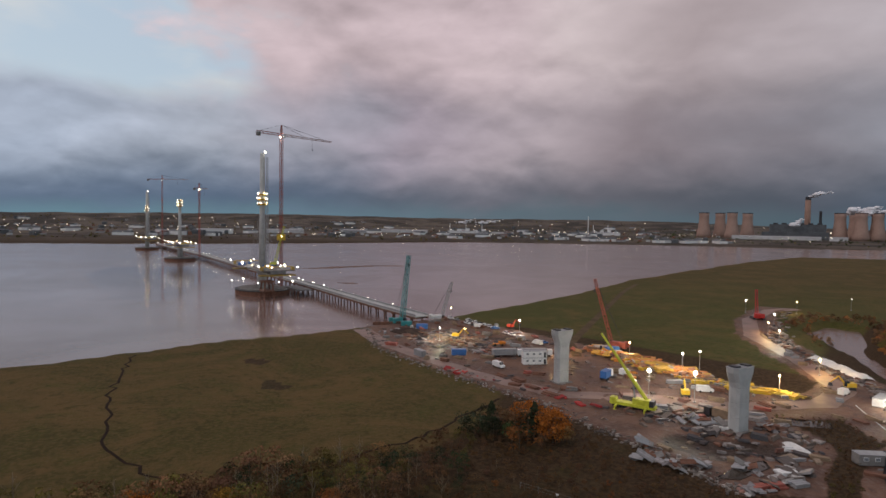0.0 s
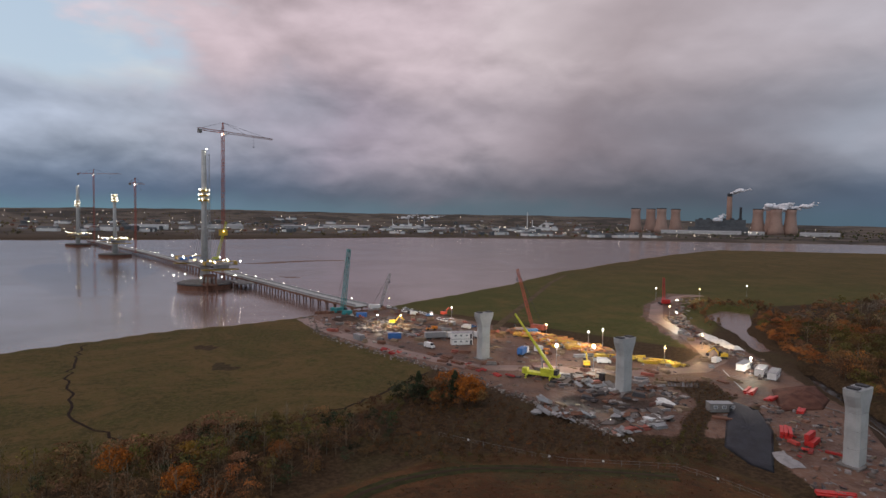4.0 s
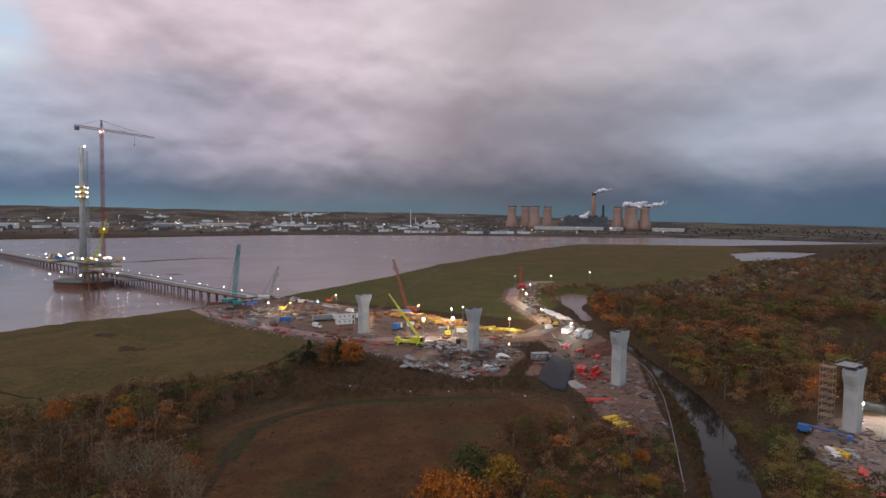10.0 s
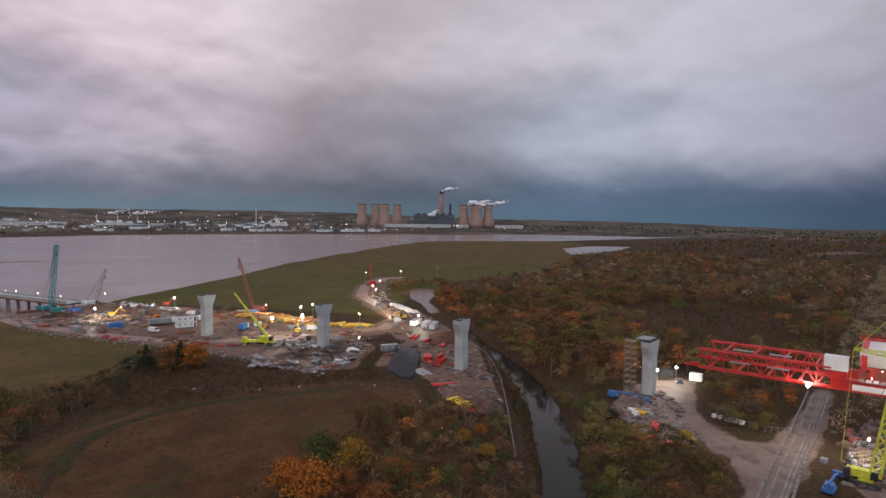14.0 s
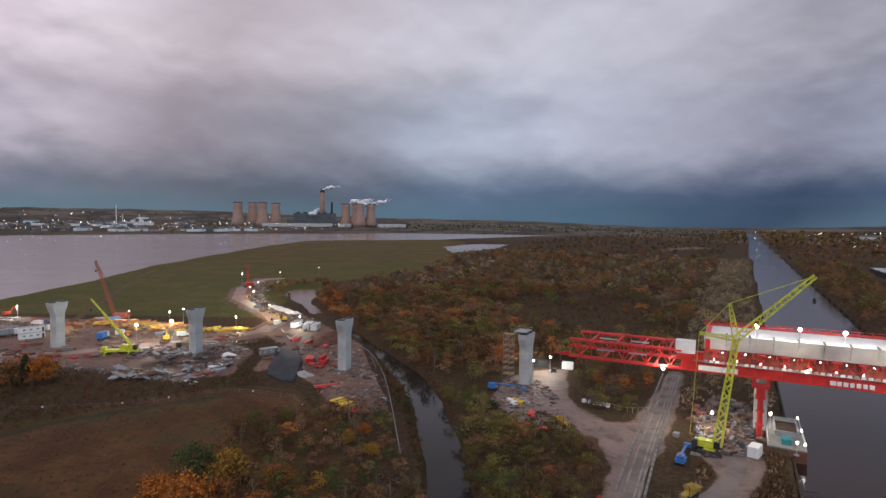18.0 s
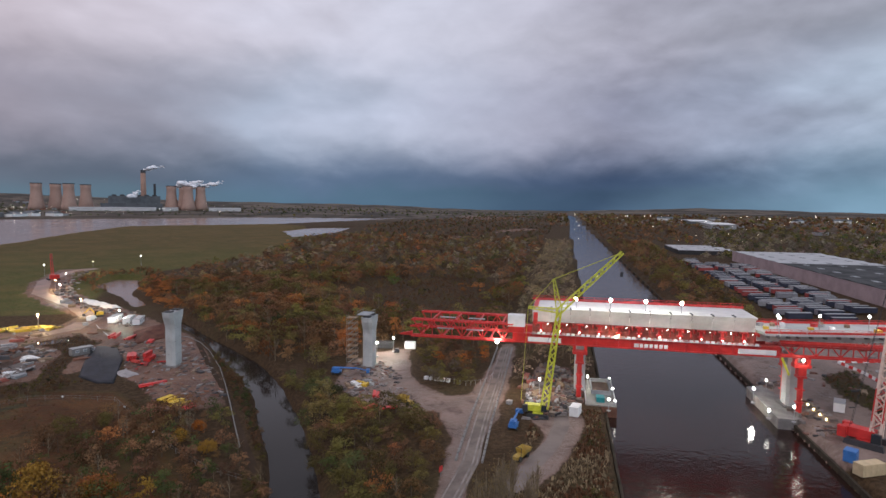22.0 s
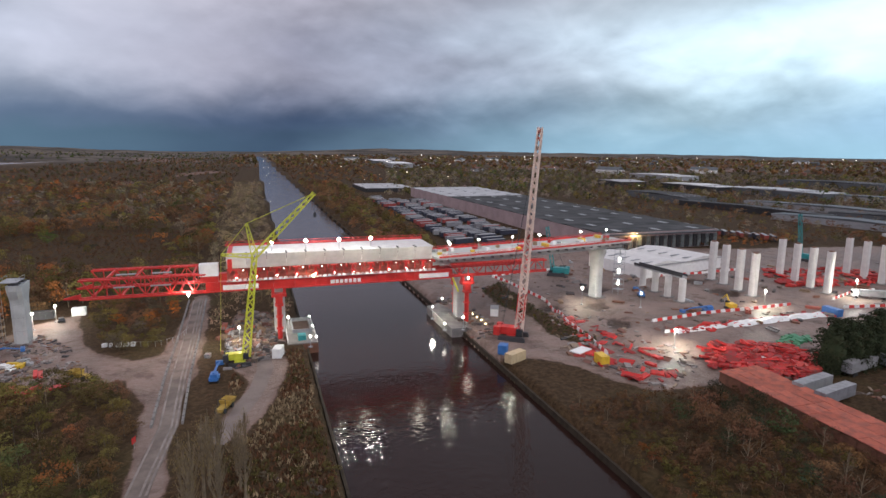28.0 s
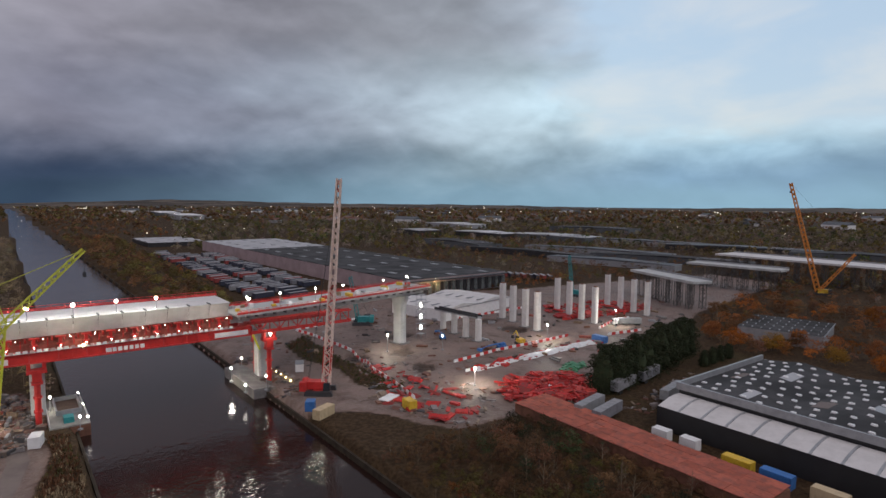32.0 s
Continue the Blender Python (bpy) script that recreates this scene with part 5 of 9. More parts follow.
def tower_crane(x, y, rz, h, jib, tail, label, z0=2.0):
    top = thing("tower_crane", x, y, z0, rz, label, "tower crane", "tower cranes")
    part("mast", Shape().lattice((0, 0, 0), (0, 0, h), 2.0, 2.0, int(h / 2.6), 0.15, (0, 1, 0)), CRANE_RED, top)
    part("base", Shape().box((0, 0, 0.4), (7, 7, 1.4)), CONCRETE_DARK, top)
    part("jib", Shape().lattice((0, 0, h + 1), (jib, 0, h + 1), 1.7, 1.0, int(jib / 2.5), 0.13), CRANE_WHITE, top)
    part("counter_jib", Shape().lattice((0, 0, h + 1), (-tail, 0, h + 1), 1.7, 1.7, int(tail / 2.5), 0.13), CRANE_RED, top)
    part("counterweight", Shape().box((-tail + 1.5, 0, h - 0.6), (3, 2, 3.2)), CONCRETE_DARK, top)
    part("apex", Shape().lattice((0, 0, h + 1), (0, 0, h + 9), 1.8, 0.6, 4, 0.13, (0, 1, 0)), CRANE_RED, top)
    for e in (jib * 0.45, jib * 0.85, -tail * 0.9):
        part("tie_bar", Shape().rod((0, 0, h + 9), (e, 0, h + 1.8), 0.12, n=4), DARK, top)
    part("cab", Shape().box((1.6, -1.6, h - 0.4), (2.0, 1.6, 2.2)), WHITE, top)
    part("hoist_rope", Shape().rod((jib * 0.6, 0, h), (jib * 0.6, 0, h - 8), 0.09, n=4).box((jib * 0.6, 0, h - 8.3), (0.8, 0.5, 1.0)), DARK, top)
    b = part("lamp", ball(0.7), WHITE_LAMP, top)
    b.location = (-1, 0, h - 1)
    return top


tower_crane(-363.5, 456, 74, 126, 52, 23, "red and white tower crane standing beside the river pylon")
tower_crane(-1010, 880, 20, 132, 52, 30, "distant red tower crane by the far pylon")
tower_crane(-712, 694, 100, 100, 20, 12, "red tower crane seen end-on beside the middle pylon")
bx = part("work_platform", Shape().box((0, 0, 0), (5, 5, 5)), YELLOW, bpy.data.objects["tower_crane"], "lit yellow platform on the mast")
bx.location = (0, 0, 42)
for k in range(3):
    b = part("lamp", ball(0.55), WARM_LAMP, bpy.data.objects["tower_crane"])
    b.location = (2.6 * math.cos(k * 2.1), 2.6 * math.sin(k * 2.1), 43)


# ---- jetty ----
def jetty():
    line = [(-187, 367), (-234, 396), (-302, 441), (-352, 474), (-733, 722), (-1000, 884), (-1120, 960)]
    top = thing("jetty", 0, 0, 0, 0, "long temporary steel trestle jetty with a pale deck and lamps", "jetty")
    for (ax, ay), (bx_, by) in zip(line[:-1], line[1:]):
        d = math.hypot(bx_ - ax, by - ay)
        ang = math.degrees(math.atan2(by - ay, bx_ - ax))
        n = max(1, round(d / 12))
        u, v = ((bx_ - ax) / d, (by - ay) / d), (-(by - ay) / d, (bx_ - ax) / d)
        for k in range(n):
            f = (k + 0.5) / n
            cx, cy = ax + (bx_ - ax) * f, ay + (by - ay) * f
            part("deck_panel", Shape().box((cx, cy, 3.9), (d / n - 0.12, 8.6, 0.5), ang), CONCRETE, top)
            part("side_beam", Shape().box((cx + v[0] * 4.1, cy + v[1] * 4.1, 3.1), (d / n - 0.1, 0.7, 1.1), ang), RUST, top)
            part("side_beam", Shape().box((cx - v[0] * 4.1, cy - v[1] * 4.1, 3.1), (d / n - 0.1, 0.7, 1.1), ang), RUST, top)
            part("pile_bent", Shape().box((cx, cy, 2.2), (0.9, 9, 0.7), ang).rod((cx + v[0] * 3.6, cy + v[1] * 3.6, -5), (cx + v[0] * 3.6, cy + v[1] * 3.6, 2.2), 0.45, n=6).rod((cx - v[0] * 3.6, cy - v[1] * 3.6, -5), (cx - v[0] * 3.6, cy - v[1] * 3.6, 2.2), 0.45, n=6), RUST, top)
            part("guard_rail", Shape().box((cx + v[0] * 4.2, cy + v[1] * 4.2, 4.75), (d / n - 0.3, 0.08, 1.1), ang).box((cx - v[0] * 4.2, cy - v[1] * 4.2, 4.75), (d / n - 0.3, 0.08, 1.1), ang), GREY, top)
            if k % 2 == 0:
                floodlight(cx + v[0] * 4.0, cy + v[1] * 4.0, 4.0, False, 0, 0.25, "jetty lamps", z=4.1)
    return top


jetty()
lc = thing("deck_crane", -366, 449, 20.4, 48, "lime-yellow crawler crane working on the pylon's deck", "crane", "cranes")
part("house", Shape().box((0, 0, 2.0), (5, 3, 2.4)), LIME, lc)
part("track", Shape().box((0, 0, 0.5), (6, 4.6, 0.9)), DARK, lc)
part("boom", Shape().lattice((1.5, 0, 2.5), (9, 0, 33), 1.7, 1.1, 18, 0.13, (0, 1, 0)), LIME, lc)
part("hoist_rope", Shape().rod((9, 0, 33), (9, 0, 16), 0.08, n=4), DARK, lc)
dock = thing("mooring_dolphin", -345, 418, 0, BRIDGE, "rusty red steel frame dolphin standing in the river", "dolphin")
for sx in (-6, 6):
    for sy in (-4, 4):
        part("leg", Shape().rod((sx, sy, -5), (sx * 0.7, sy * 0.7, 11), 0.7, n=6), RUST, dock)
part("frame", Shape().box((0, 0, 11.3), (11, 8, 1.0)).box((0, 0, 4), (13, 9, 0.9)), RUST, dock)
sp = thing("spur_platform", -345, 455, 0, BRIDGE, "dark steel spur platform between caisson and jetty", "platform")
part("deck", Shape().box((0, 0, 2.6), (34, 12, 0.8)), CONCRETE_DARK, sp)
for k in range(5):
    part("pile", Shape().rod((-14 + 7 * k, -5, -5), (-14 + 7 * k, -5, 2.4), 0.5, n=6), RUST, sp)
for k, (x, y) in enumerate(((-352, 440), (-392, 430), (-385, 462), (-360, 425), (-396, 447), (-348, 452))):
    floodlight(x, y, 5.0, False, 0, 0.42, "caisson lamps", z=2.9)
wall = thing("sheet_pile_wall", -196, 352, 0, 38, "rusty sheet-pile wall at the head of the jetty", "retaining wall")
for k in range(16):
    part("pile", Shape().box((-12 + 1.6 * k, 0.25 * (k % 2), -0.6), (1.45, 0.5, 6.4)), RUST, wall)


# ---- far shore: power station, works and town ----
COOLING = surface("cooling_tower_concrete", (0.40, 0.27, 0.22), 0.9, var=0.25, scale=0.02, fine=0.15, bump=0.0)
BRICKISH = surface("chimney_concrete", (0.36, 0.23, 0.18), 0.9, var=0.25, scale=0.02, bump=0.0)
STEAM = surface("steam", (0.82, 0.82, 0.85), 1.0, var=0.1, scale=0.02, bump=0.0)
SLATE = surface("dark_cladding", (0.10, 0.11, 0.12), 0.7, var=0.3, scale=0.05, bump=0.0)
PALE = surface("pale_cladding", (0.60, 0.60, 0.60), 0.6, var=0.2, scale=0.05, bump=0.0)


def bearing(az, r, z=0.0):
    return (r * math.sin(radians(az)) - 9, r * math.cos(radians(az)) - 6, z)


def cooling_tower(x, y, z=0):
    top = thing("cooling_tower", x, y, z, 0, "large waisted brown concrete cooling tower of a power station", "cooling tower", "power station cooling towers")
    prof = ((0, 33), (18, 29.5), (45, 24.5), (75, 21), (95, 20.5), (112, 22))
    n = 24
    part("shell", Shape().loft([[(r * math.cos(math.tau * k / n), r * math.sin(math.tau * k / n), h) for k in range(n)] for h, r in prof]), COOLING, top, smooth=True)
    part("rim", Shape().loft([[(r * math.cos(math.tau * k / n), r * math.sin(math.tau * k / n), h) for k in range(n)] for h, r in ((110.5, 22.5), (113.5, 22.5))]), DARK, top)
    return top


def plume(x, y, z, dx, dy, size, seed):
    """Drifting steam as a cluster of rounded puffs."""
    rng = np.random.default_rng(seed)
    top = thing("steam_plume", 0, 0, 0, 0, "white steam drifting from the stack", "steam", "steam plumes")
    for k in range(16):
        f = k / 15
        c = Vector((x + dx * f + rng.normal() * size * 0.28, y + dy * f + rng.normal() * size * 0.2, z + size * 0.9 * f + rng.normal() * size * 0.16))
        r = size * (0.16 + 0.34 * math.sin(math.pi * min(1.0, f + 0.12))) * rng.uniform(0.6, 1.1)
        b = ball(r, 7)
        part("puff", Shape().add([(c.x + p[0] * 1.3, c.y + p[1], c.z + p[2] * 0.75) for p in b.v], b.f), STEAM, top, "", True)


for az, r in ((-0.9, 3000), (0.4, 3060), (1.3, 2960), (2.5, 3080), (9.0, 2980), (10.35, 2940), (11.4, 2980), (10.0, 3120)):
    cooling_tower(*bearing(az, r, 13))
stack = thing("power_station_chimney", *bearing(6.8, 3030, 13), 0, "very tall brown concrete power station chimney with a dark tip", "chimney")
part("shaft", Shape().rod((0, 0, 0), (0, 0, 170), 13, 10.5, 20), BRICKISH, stack, smooth=True)
part("tip", Shape().rod((0, 0, 170), (0, 0, 184), 10.6, 10.2, 20), DARK, stack)
stack = thing("dark_stack", *bearing(7.68, 2960, 13), 0, "slim dark steel stack by the boiler house", "chimney")
part("shaft", Shape().rod((0, 0, 0), (0, 0, 120), 6, 5, 12), DARK, stack)
boiler = thing("boiler_house", *bearing(6.1, 2960, 13), -6, "long dark clad boiler house of the power station", "power station")
part("hall", Shape().box((0, 0, 32), (205, 50, 64)), SLATE, boiler)
part("turbine_hall", Shape().box((-10, -45, 16), (240, 40, 32)), SLATE, boiler)
for k in range(6):
    part("roof_vent", Shape().box((-80 + 32 * k, 0, 67), (18, 12, 6)), DARK, boiler)
for k, (az, r, w) in enumerate(((2.2, 2800, 90), (4.3, 2790, 120), (6.2, 2800, 150), (12.9, 2800, 80), (14.2, 2820, 60), (8.9, 2790, 60))):
    sh = thing("low_shed", *bearing(az, r, 11), -az, "low white industrial shed by the power station", "shed", "power station sheds")
    part("wall_block", Shape().box((0, 0, 6), (w, 30, 16)), PALE, sh)
    part("roof", Shape().add([(-w / 2 - 1, -16, 14), (w / 2 + 1, -16, 14), (w / 2 + 1, 0, 18), (-w / 2 - 1, 0, 18), (w / 2 + 1, 16, 14), (-w / 2 - 1, 16, 14)], [(0, 1, 2, 3), (3, 2, 4, 5), (0, 3, 5), (1, 4, 2)]), GREY, sh)
for az, r, z, dx, size, sd in ((6.9, 3030, 197, 80, 22, 1), (9.4, 3000, 122, 70, 30, 2), (10.6, 2980, 122, 50, 30, 3), (11.6, 2980, 128, 90, 24, 4), (-23.0, 2950, 62, 95, 17, 5), (-21.3, 2950, 62, 150, 17, 6), (5.7, 2900, 76, 40, 22, 7)):
    plume(*bearing(az, r, z), dx, -dx * 0.1, size, sd)


def works(az, r, w, h, label, mat, extra=0):
    top = thing("factory", *bearing(az, r, 9), -az, label, "factory", "works on the far shore")
    part("hall", Shape().box((0, 0, h / 2 - 2), (w, 40, h + 4)), mat, top)
    part("roof", Shape().add([(-w / 2 - 1, -21, h), (w / 2 + 1, -21, h), (w / 2 + 1, 0, h + 4), (-w / 2 - 1, 0, h + 4), (w / 2 + 1, 21, h), (-w / 2 - 1, 21, h)], [(0, 1, 2, 3), (3, 2, 4, 5), (0, 3, 5), (1, 4, 2)]), GREY, top)
    for k in range(extra):
        part("process_block", Shape().box((-w / 2 + (k + 0.5) * w / extra, 8, h + 4), (w / extra * 0.5, 20, 8 + 14 * ((k * 7) % 3) / 2)), mat, top)
        if k % 2 == 0:
            part("stack", Shape().rod((-w / 2 + (k + 0.3) * w / extra, 0, h), (-w / 2 + (k + 0.3) * w / extra, 0, h + 38), 1.6, 1.3, 8), mat, top)
    return top


works(-22, 2850, 190, 12, "white riverside chemical works with thin stacks", WHITE, 5)
works(-19.2, 2780, 150, 10, "long low white works shed on the far shore", PALE)
works(-28, 2780, 210, 14, "pair of pale warehouse sheds on the far shore", PALE)
works(-32.5, 2700, 120, 12, "grey industrial shed on the far shore", GREY)
works(-9.2, 2900, 130, 16, "white refinery buildings beside a thin tall mast", WHITE, 4)
works(-39, 2600, 150, 12, "pale sheds on the edge of the town", PALE)
works(-45, 2500, 130, 12, "pale sheds near the far pylon", WHITE)
mast = thing("mast", *bearing(-10.77, 2850, 10), 0, "thin tall pale mast on the far shore", "mast")
part("pole", Shape().rod((0, 0, 0), (0, 0, 92), 2.2, 1.4, 8), WHITE, mast)


def town():
    """Houses and sheds of the town on the rising far shore, and the points of light among them."""
    rng = np.random.default_rng(77)
    mats = [PALE, GREY, WHITE, surface("brick_wall", (0.26, 0.13, 0.09), 0.85, var=0.3, scale=0.1, bump=0), SLATE]
    roofs = [SLATE, surface("tile_roof", (0.17, 0.09, 0.07), 0.85, var=0.3, scale=0.1, bump=0)]
    protos = []
    for i in range(5):
        w, d, h = ((14, 9, 6), (30, 16, 7), (60, 28, 9), (10, 8, 6), (22, 12, 12))[i]
        top = thing("house" if i in (0, 3) else "shed", *bearing(-50 + i, 2300, 8), 0, ("pale house of the distant town", "grey shed of the distant town", "large white shed of the distant town", "brick house of the distant town", "dark block of flats in the distant town")[i], ("house", "shed", "shed", "house", "flats")[i], "town on the far shore")
        part("wall_block", Shape().box((0, 0, h / 2 - 2), (w, d, h + 4)), mats[i], top)
        part("roof", Shape().add([(-w / 2 - .5, -d / 2 - .5, h), (w / 2 + .5, -d / 2 - .5, h), (w / 2 + .5, 0, h + d * 0.25), (-w / 2 - .5, 0, h + d * 0.25), (w / 2 + .5, d / 2 + .5, h), (-w / 2 - .5, d / 2 + .5, h)], [(0, 1, 2, 3), (3, 2, 4, 5), (0, 3, 5), (1, 4, 2)]), roofs[i % 2], top)
        protos.append(top)
    for k in range(360):
        near = k < 290
        az = rng.uniform(-66, 2) if near else rng.uniform(50, 124)
        r = 2300 + 1700 * rng.uniform(0, 1) ** 2 if near else rng.uniform(1300, 3300)
        x, y, _ = bearing(az, r)
        if outside(np.array([x]), np.array([y]), RIVER)[0] < 30:
            continue
        copy_thing(protos[int(rng.integers(5))], pose(x, y, ground_height(x, y), 0, 0, rng.uniform(0, 180)))
    s = Shape()
    for k in range(560):
        far = k < 400
        az = rng.uniform(-64, 14) if far else rng.uniform(46, 124)
        r = 2150 + 2000 * rng.uniform(0, 1) ** 1.8 if far else rng.uniform(700, 3500)
        x, y, _ = bearing(az, r)
        if outside(np.array([x]), np.array([y]), RIVER)[0] < 10:
            continue
        b = ball(rng.uniform(0.3, 1.0) * r / 2300, 5)
        z = ground_height(x, y) + rng.uniform(12, 17)
        s.add([(x + p[0], y + p[1], z + p[2]) for p in b.v], b.f)
    tagged(part("town_lights", s, FAR_LAMP), "scattered street lamps and lit windows of distant streets", "lights", kind="stuff")


town()


# ---- vehicles and plant ----
PROTO = {}


def place(key, build, x, y, rz, label="", z=None, group=""):
    """Puts a thing down: builds it the first time, copies it afterwards."""
    z = ground_height(x, y) if z is None else z
    if key not in PROTO:
        PROTO[key] = build()
        PROTO[key].matrix_world = pose(x, y, z, 0, 0, rz)
        ob = PROTO[key]
    else:
        ob = copy_thing(PROTO[key], pose(x, y, z, 0, 0, rz))
    return tagged(ob, label, group=group)


def wheels(top, xs, w, r):
    for x in xs:
        for sy in (-1, 1):
            part("wheel", Shape().rod((x, sy * (w / 2 - 0.12), r), (x, sy * (w / 2 + 0.14), r), r, n=10), RUBBER, top)


def car(mat, kind="car"):
    top = thing(kind, 0, 0, 0, 0, "parked " + kind, kind, "parked vehicles")
    if kind == "van":
        part("body", Shape().add([(x, y, z) for y in (-0.98, 0.98) for x, z in ((-2.7, 0.4), (2.7, 0.4), (2.7, 1.15), (1.95, 1.35), (1.25, 2.25), (-2.6, 2.35), (-2.7, 1.2))],
                                 [(6, 5, 4, 3, 2, 1, 0), (7, 8, 9, 10, 11, 12, 13)] + [(k, (k + 1) % 7, 7 + (k + 1) % 7, 7 + k) for k in range(7)]), mat, top)
        part("windscreen", Shape().add([(1.97, -0.85, 1.4), (1.97, 0.85, 1.4), (1.33, 0.85, 2.2), (1.33, -0.85, 2.2)], [(0, 1, 2, 3)]), GLASS, top)
        wheels(top, (-1.7, 1.7), 1.9, 0.36)
    else:
        part("body", Shape().add([(x, y, z) for y in (-0.9, 0.9) for x, z in ((-2.2, 0.35), (2.2, 0.35), (2.2, 0.8), (1.2, 0.98), (-2.2, 1.0))],
                                 [(4, 3, 2, 1, 0), (5, 6, 7, 8, 9)] + [(k, (k + 1) % 5, 5 + (k + 1) % 5, 5 + k) for k in range(5)]), mat, top)
        part("windows", Shape().add([(1.15, -0.82, 0.97), (-1.9, -0.82, 0.97), (-1.5, -0.7, 1.42), (0.4, -0.7, 1.42), (1.15, 0.82, 0.97), (-1.9, 0.82, 0.97), (-1.5, 0.7, 1.42), (0.4, 0.7, 1.42)],
                                    [(0, 1, 2, 3), (7, 6, 5, 4), (0, 3, 7, 4), (1, 5, 6, 2)]), GLASS, top)
        part("roof", Shape().box((-0.55, 0, 1.45), (1.95, 1.42, 0.08)), mat, top)
        wheels(top, (-1.35, 1.35), 1.7, 0.33)
    return top


def lorry(mat, load, length=8.5):
    top = thing("lorry", 0, 0, 0, 0, "parked lorry", "lorry", "parked vehicles")
    part("cab", Shape().box((length / 2 + 0.4, 0, 1.9), (2.0, 2.3, 2.5), 0, 0.94), mat, top)
    part("windscreen", Shape().box((length / 2 + 1.38, 0, 2.3), (0.06, 1.9, 0.9)), GLASS, top)
    part("chassis", Shape().box((0, 0, 0.85), (length + 1.6, 0.9, 0.3)), DARK, top)
    part("load", Shape().box((-0.9, 0, 2.25), (length - 0.6, 2.4, 2.5)), load, top)
    wheels(top, (-length / 2 + 0.6, -length / 2 + 1.8, length / 2), 2.1, 0.5)
    return top


def container(mat, l=6.06):
    top = thing("container", 0, 0, 0, 0, "steel container", "container", "containers")
    part("body", Shape().box((0, 0, 1.32), (l, 2.4, 2.5)), mat, top)
    rib = Shape().box((0, 0, 0), (0.3, 0.05, 2.3)).mesh("rib", mat)
    for k in range(int(l / 1.5)):
        for sy in (-1, 1):
            o = part("rib", rib, None, top)
            o.location = (-l / 2 + 0.7 + 1.5 * k, sy * 1.22, 1.32)
    part("roof", Shape().box((0, 0, 2.6), (l - 0.1, 2.3, 0.06)), mat, top)
    for sy in (-0.6, 0.6):
        part("door", Shape().box((l / 2 + 0.03, sy, 1.3), (0.05, 1.12, 2.3)), mat, top)
    return top


def cabin(mat, l=9.6, w=3.0, storeys=1):
    top = thing("site_cabin", 0, 0, 0, 0, "site cabin", "site cabin", "site cabins")
    for s in range(storeys):
        z = s * 2.75
        part("body", Shape().box((0, 0, z + 1.45), (l, w, 2.5)), mat, top)
        part("roof", Shape().box((0, 0, z + 2.74), (l + 0.15, w + 0.15, 0.08)), GREY, top)
        for k in range(3):
            wn = part("window", Shape().box((-l / 2 + 1.6 + 2.6 * k, -w / 2 - 0.03, z + 1.7), (1.2, 0.06, 0.9)), WHITE, top)
            part("pane", Shape().box((-l / 2 + 1.6 + 2.6 * k, -w / 2 - 0.07, z + 1.7), (1.0, 0.03, 0.7)), PANE, wn)
        part("door", Shape().box((l / 2 - 0.8, -w / 2 - 0.03, z + 1.25), (0.9, 0.06, 2.0)), DARK, top)
    part("skid", Shape().box((0, 0, 0.1), (l, w * 0.8, 0.2)), DARK, top)
    return top


def excavator(mat, reach=6.0):
    top = thing("excavator", 0, 0, 0, 0, "tracked excavator", "excavator", "excavators")
    for sy in (-1, 1):
        part("track", Shape().box((0, sy * 1.1, 0.45), (3.8, 0.6, 0.9), 0, 0.9), DARK, top)
    part("house", Shape().box((-0.5, 0, 1.7), (3.2, 2.5, 1.4)), mat, top)
    part("cab", Shape().box((0.9, 0.75, 2.2), (1.4, 1.0, 1.7), 0, 0.88), GLASS, top)
    part("boom", Shape().rod((1.0, -0.2, 1.8), (reach * 0.55, -0.2, 4.6), 0.32, 0.26).rod((reach * 0.55, -0.2, 4.6), (reach, -0.2, 2.4), 0.26, 0.18), mat, top)
    part("bucket", Shape().box((reach, -0.2, 1.7), (1.0, 1.1, 1.1), 0, 0.7), DARK, top)
    return top


def dumper(mat):
    top = thing("dumper", 0, 0, 0, 0, "site dumper", "dumper", "dumpers")
    part("skip", Shape().add([(x, y, z) for x, y, z in ((0.2, -1.0, 0.9), (2.6, -1.0, 0.9), (2.6, 1.0, 0.9), (0.2, 1.0, 0.9), (0.0, -1.3, 2.1), (3.2, -1.3, 1.9), (3.2, 1.3, 1.9), (0.0, 1.3, 2.1))], [(3, 2, 1, 0), (0, 1, 5, 4), (1, 2, 6, 5), (2, 3, 7, 6), (3, 0, 4, 7)]), mat, top)
    part("chassis", Shape().box((-0.6, 0, 0.9), (4.2, 1.4, 0.7)), mat, top)
    part("roll_bar", Shape().rod((-1.2, -0.8, 1.2), (-1.2, -0.8, 2.9), 0.07).rod((-1.2, 0.8, 1.2), (-1.2, 0.8, 2.9), 0.07).rod((-1.2, -0.8, 2.9), (-1.2, 0.8, 2.9), 0.07), DARK, top)
    wheels(top, (-1.8, 1.5), 2.0, 0.6)
    return top


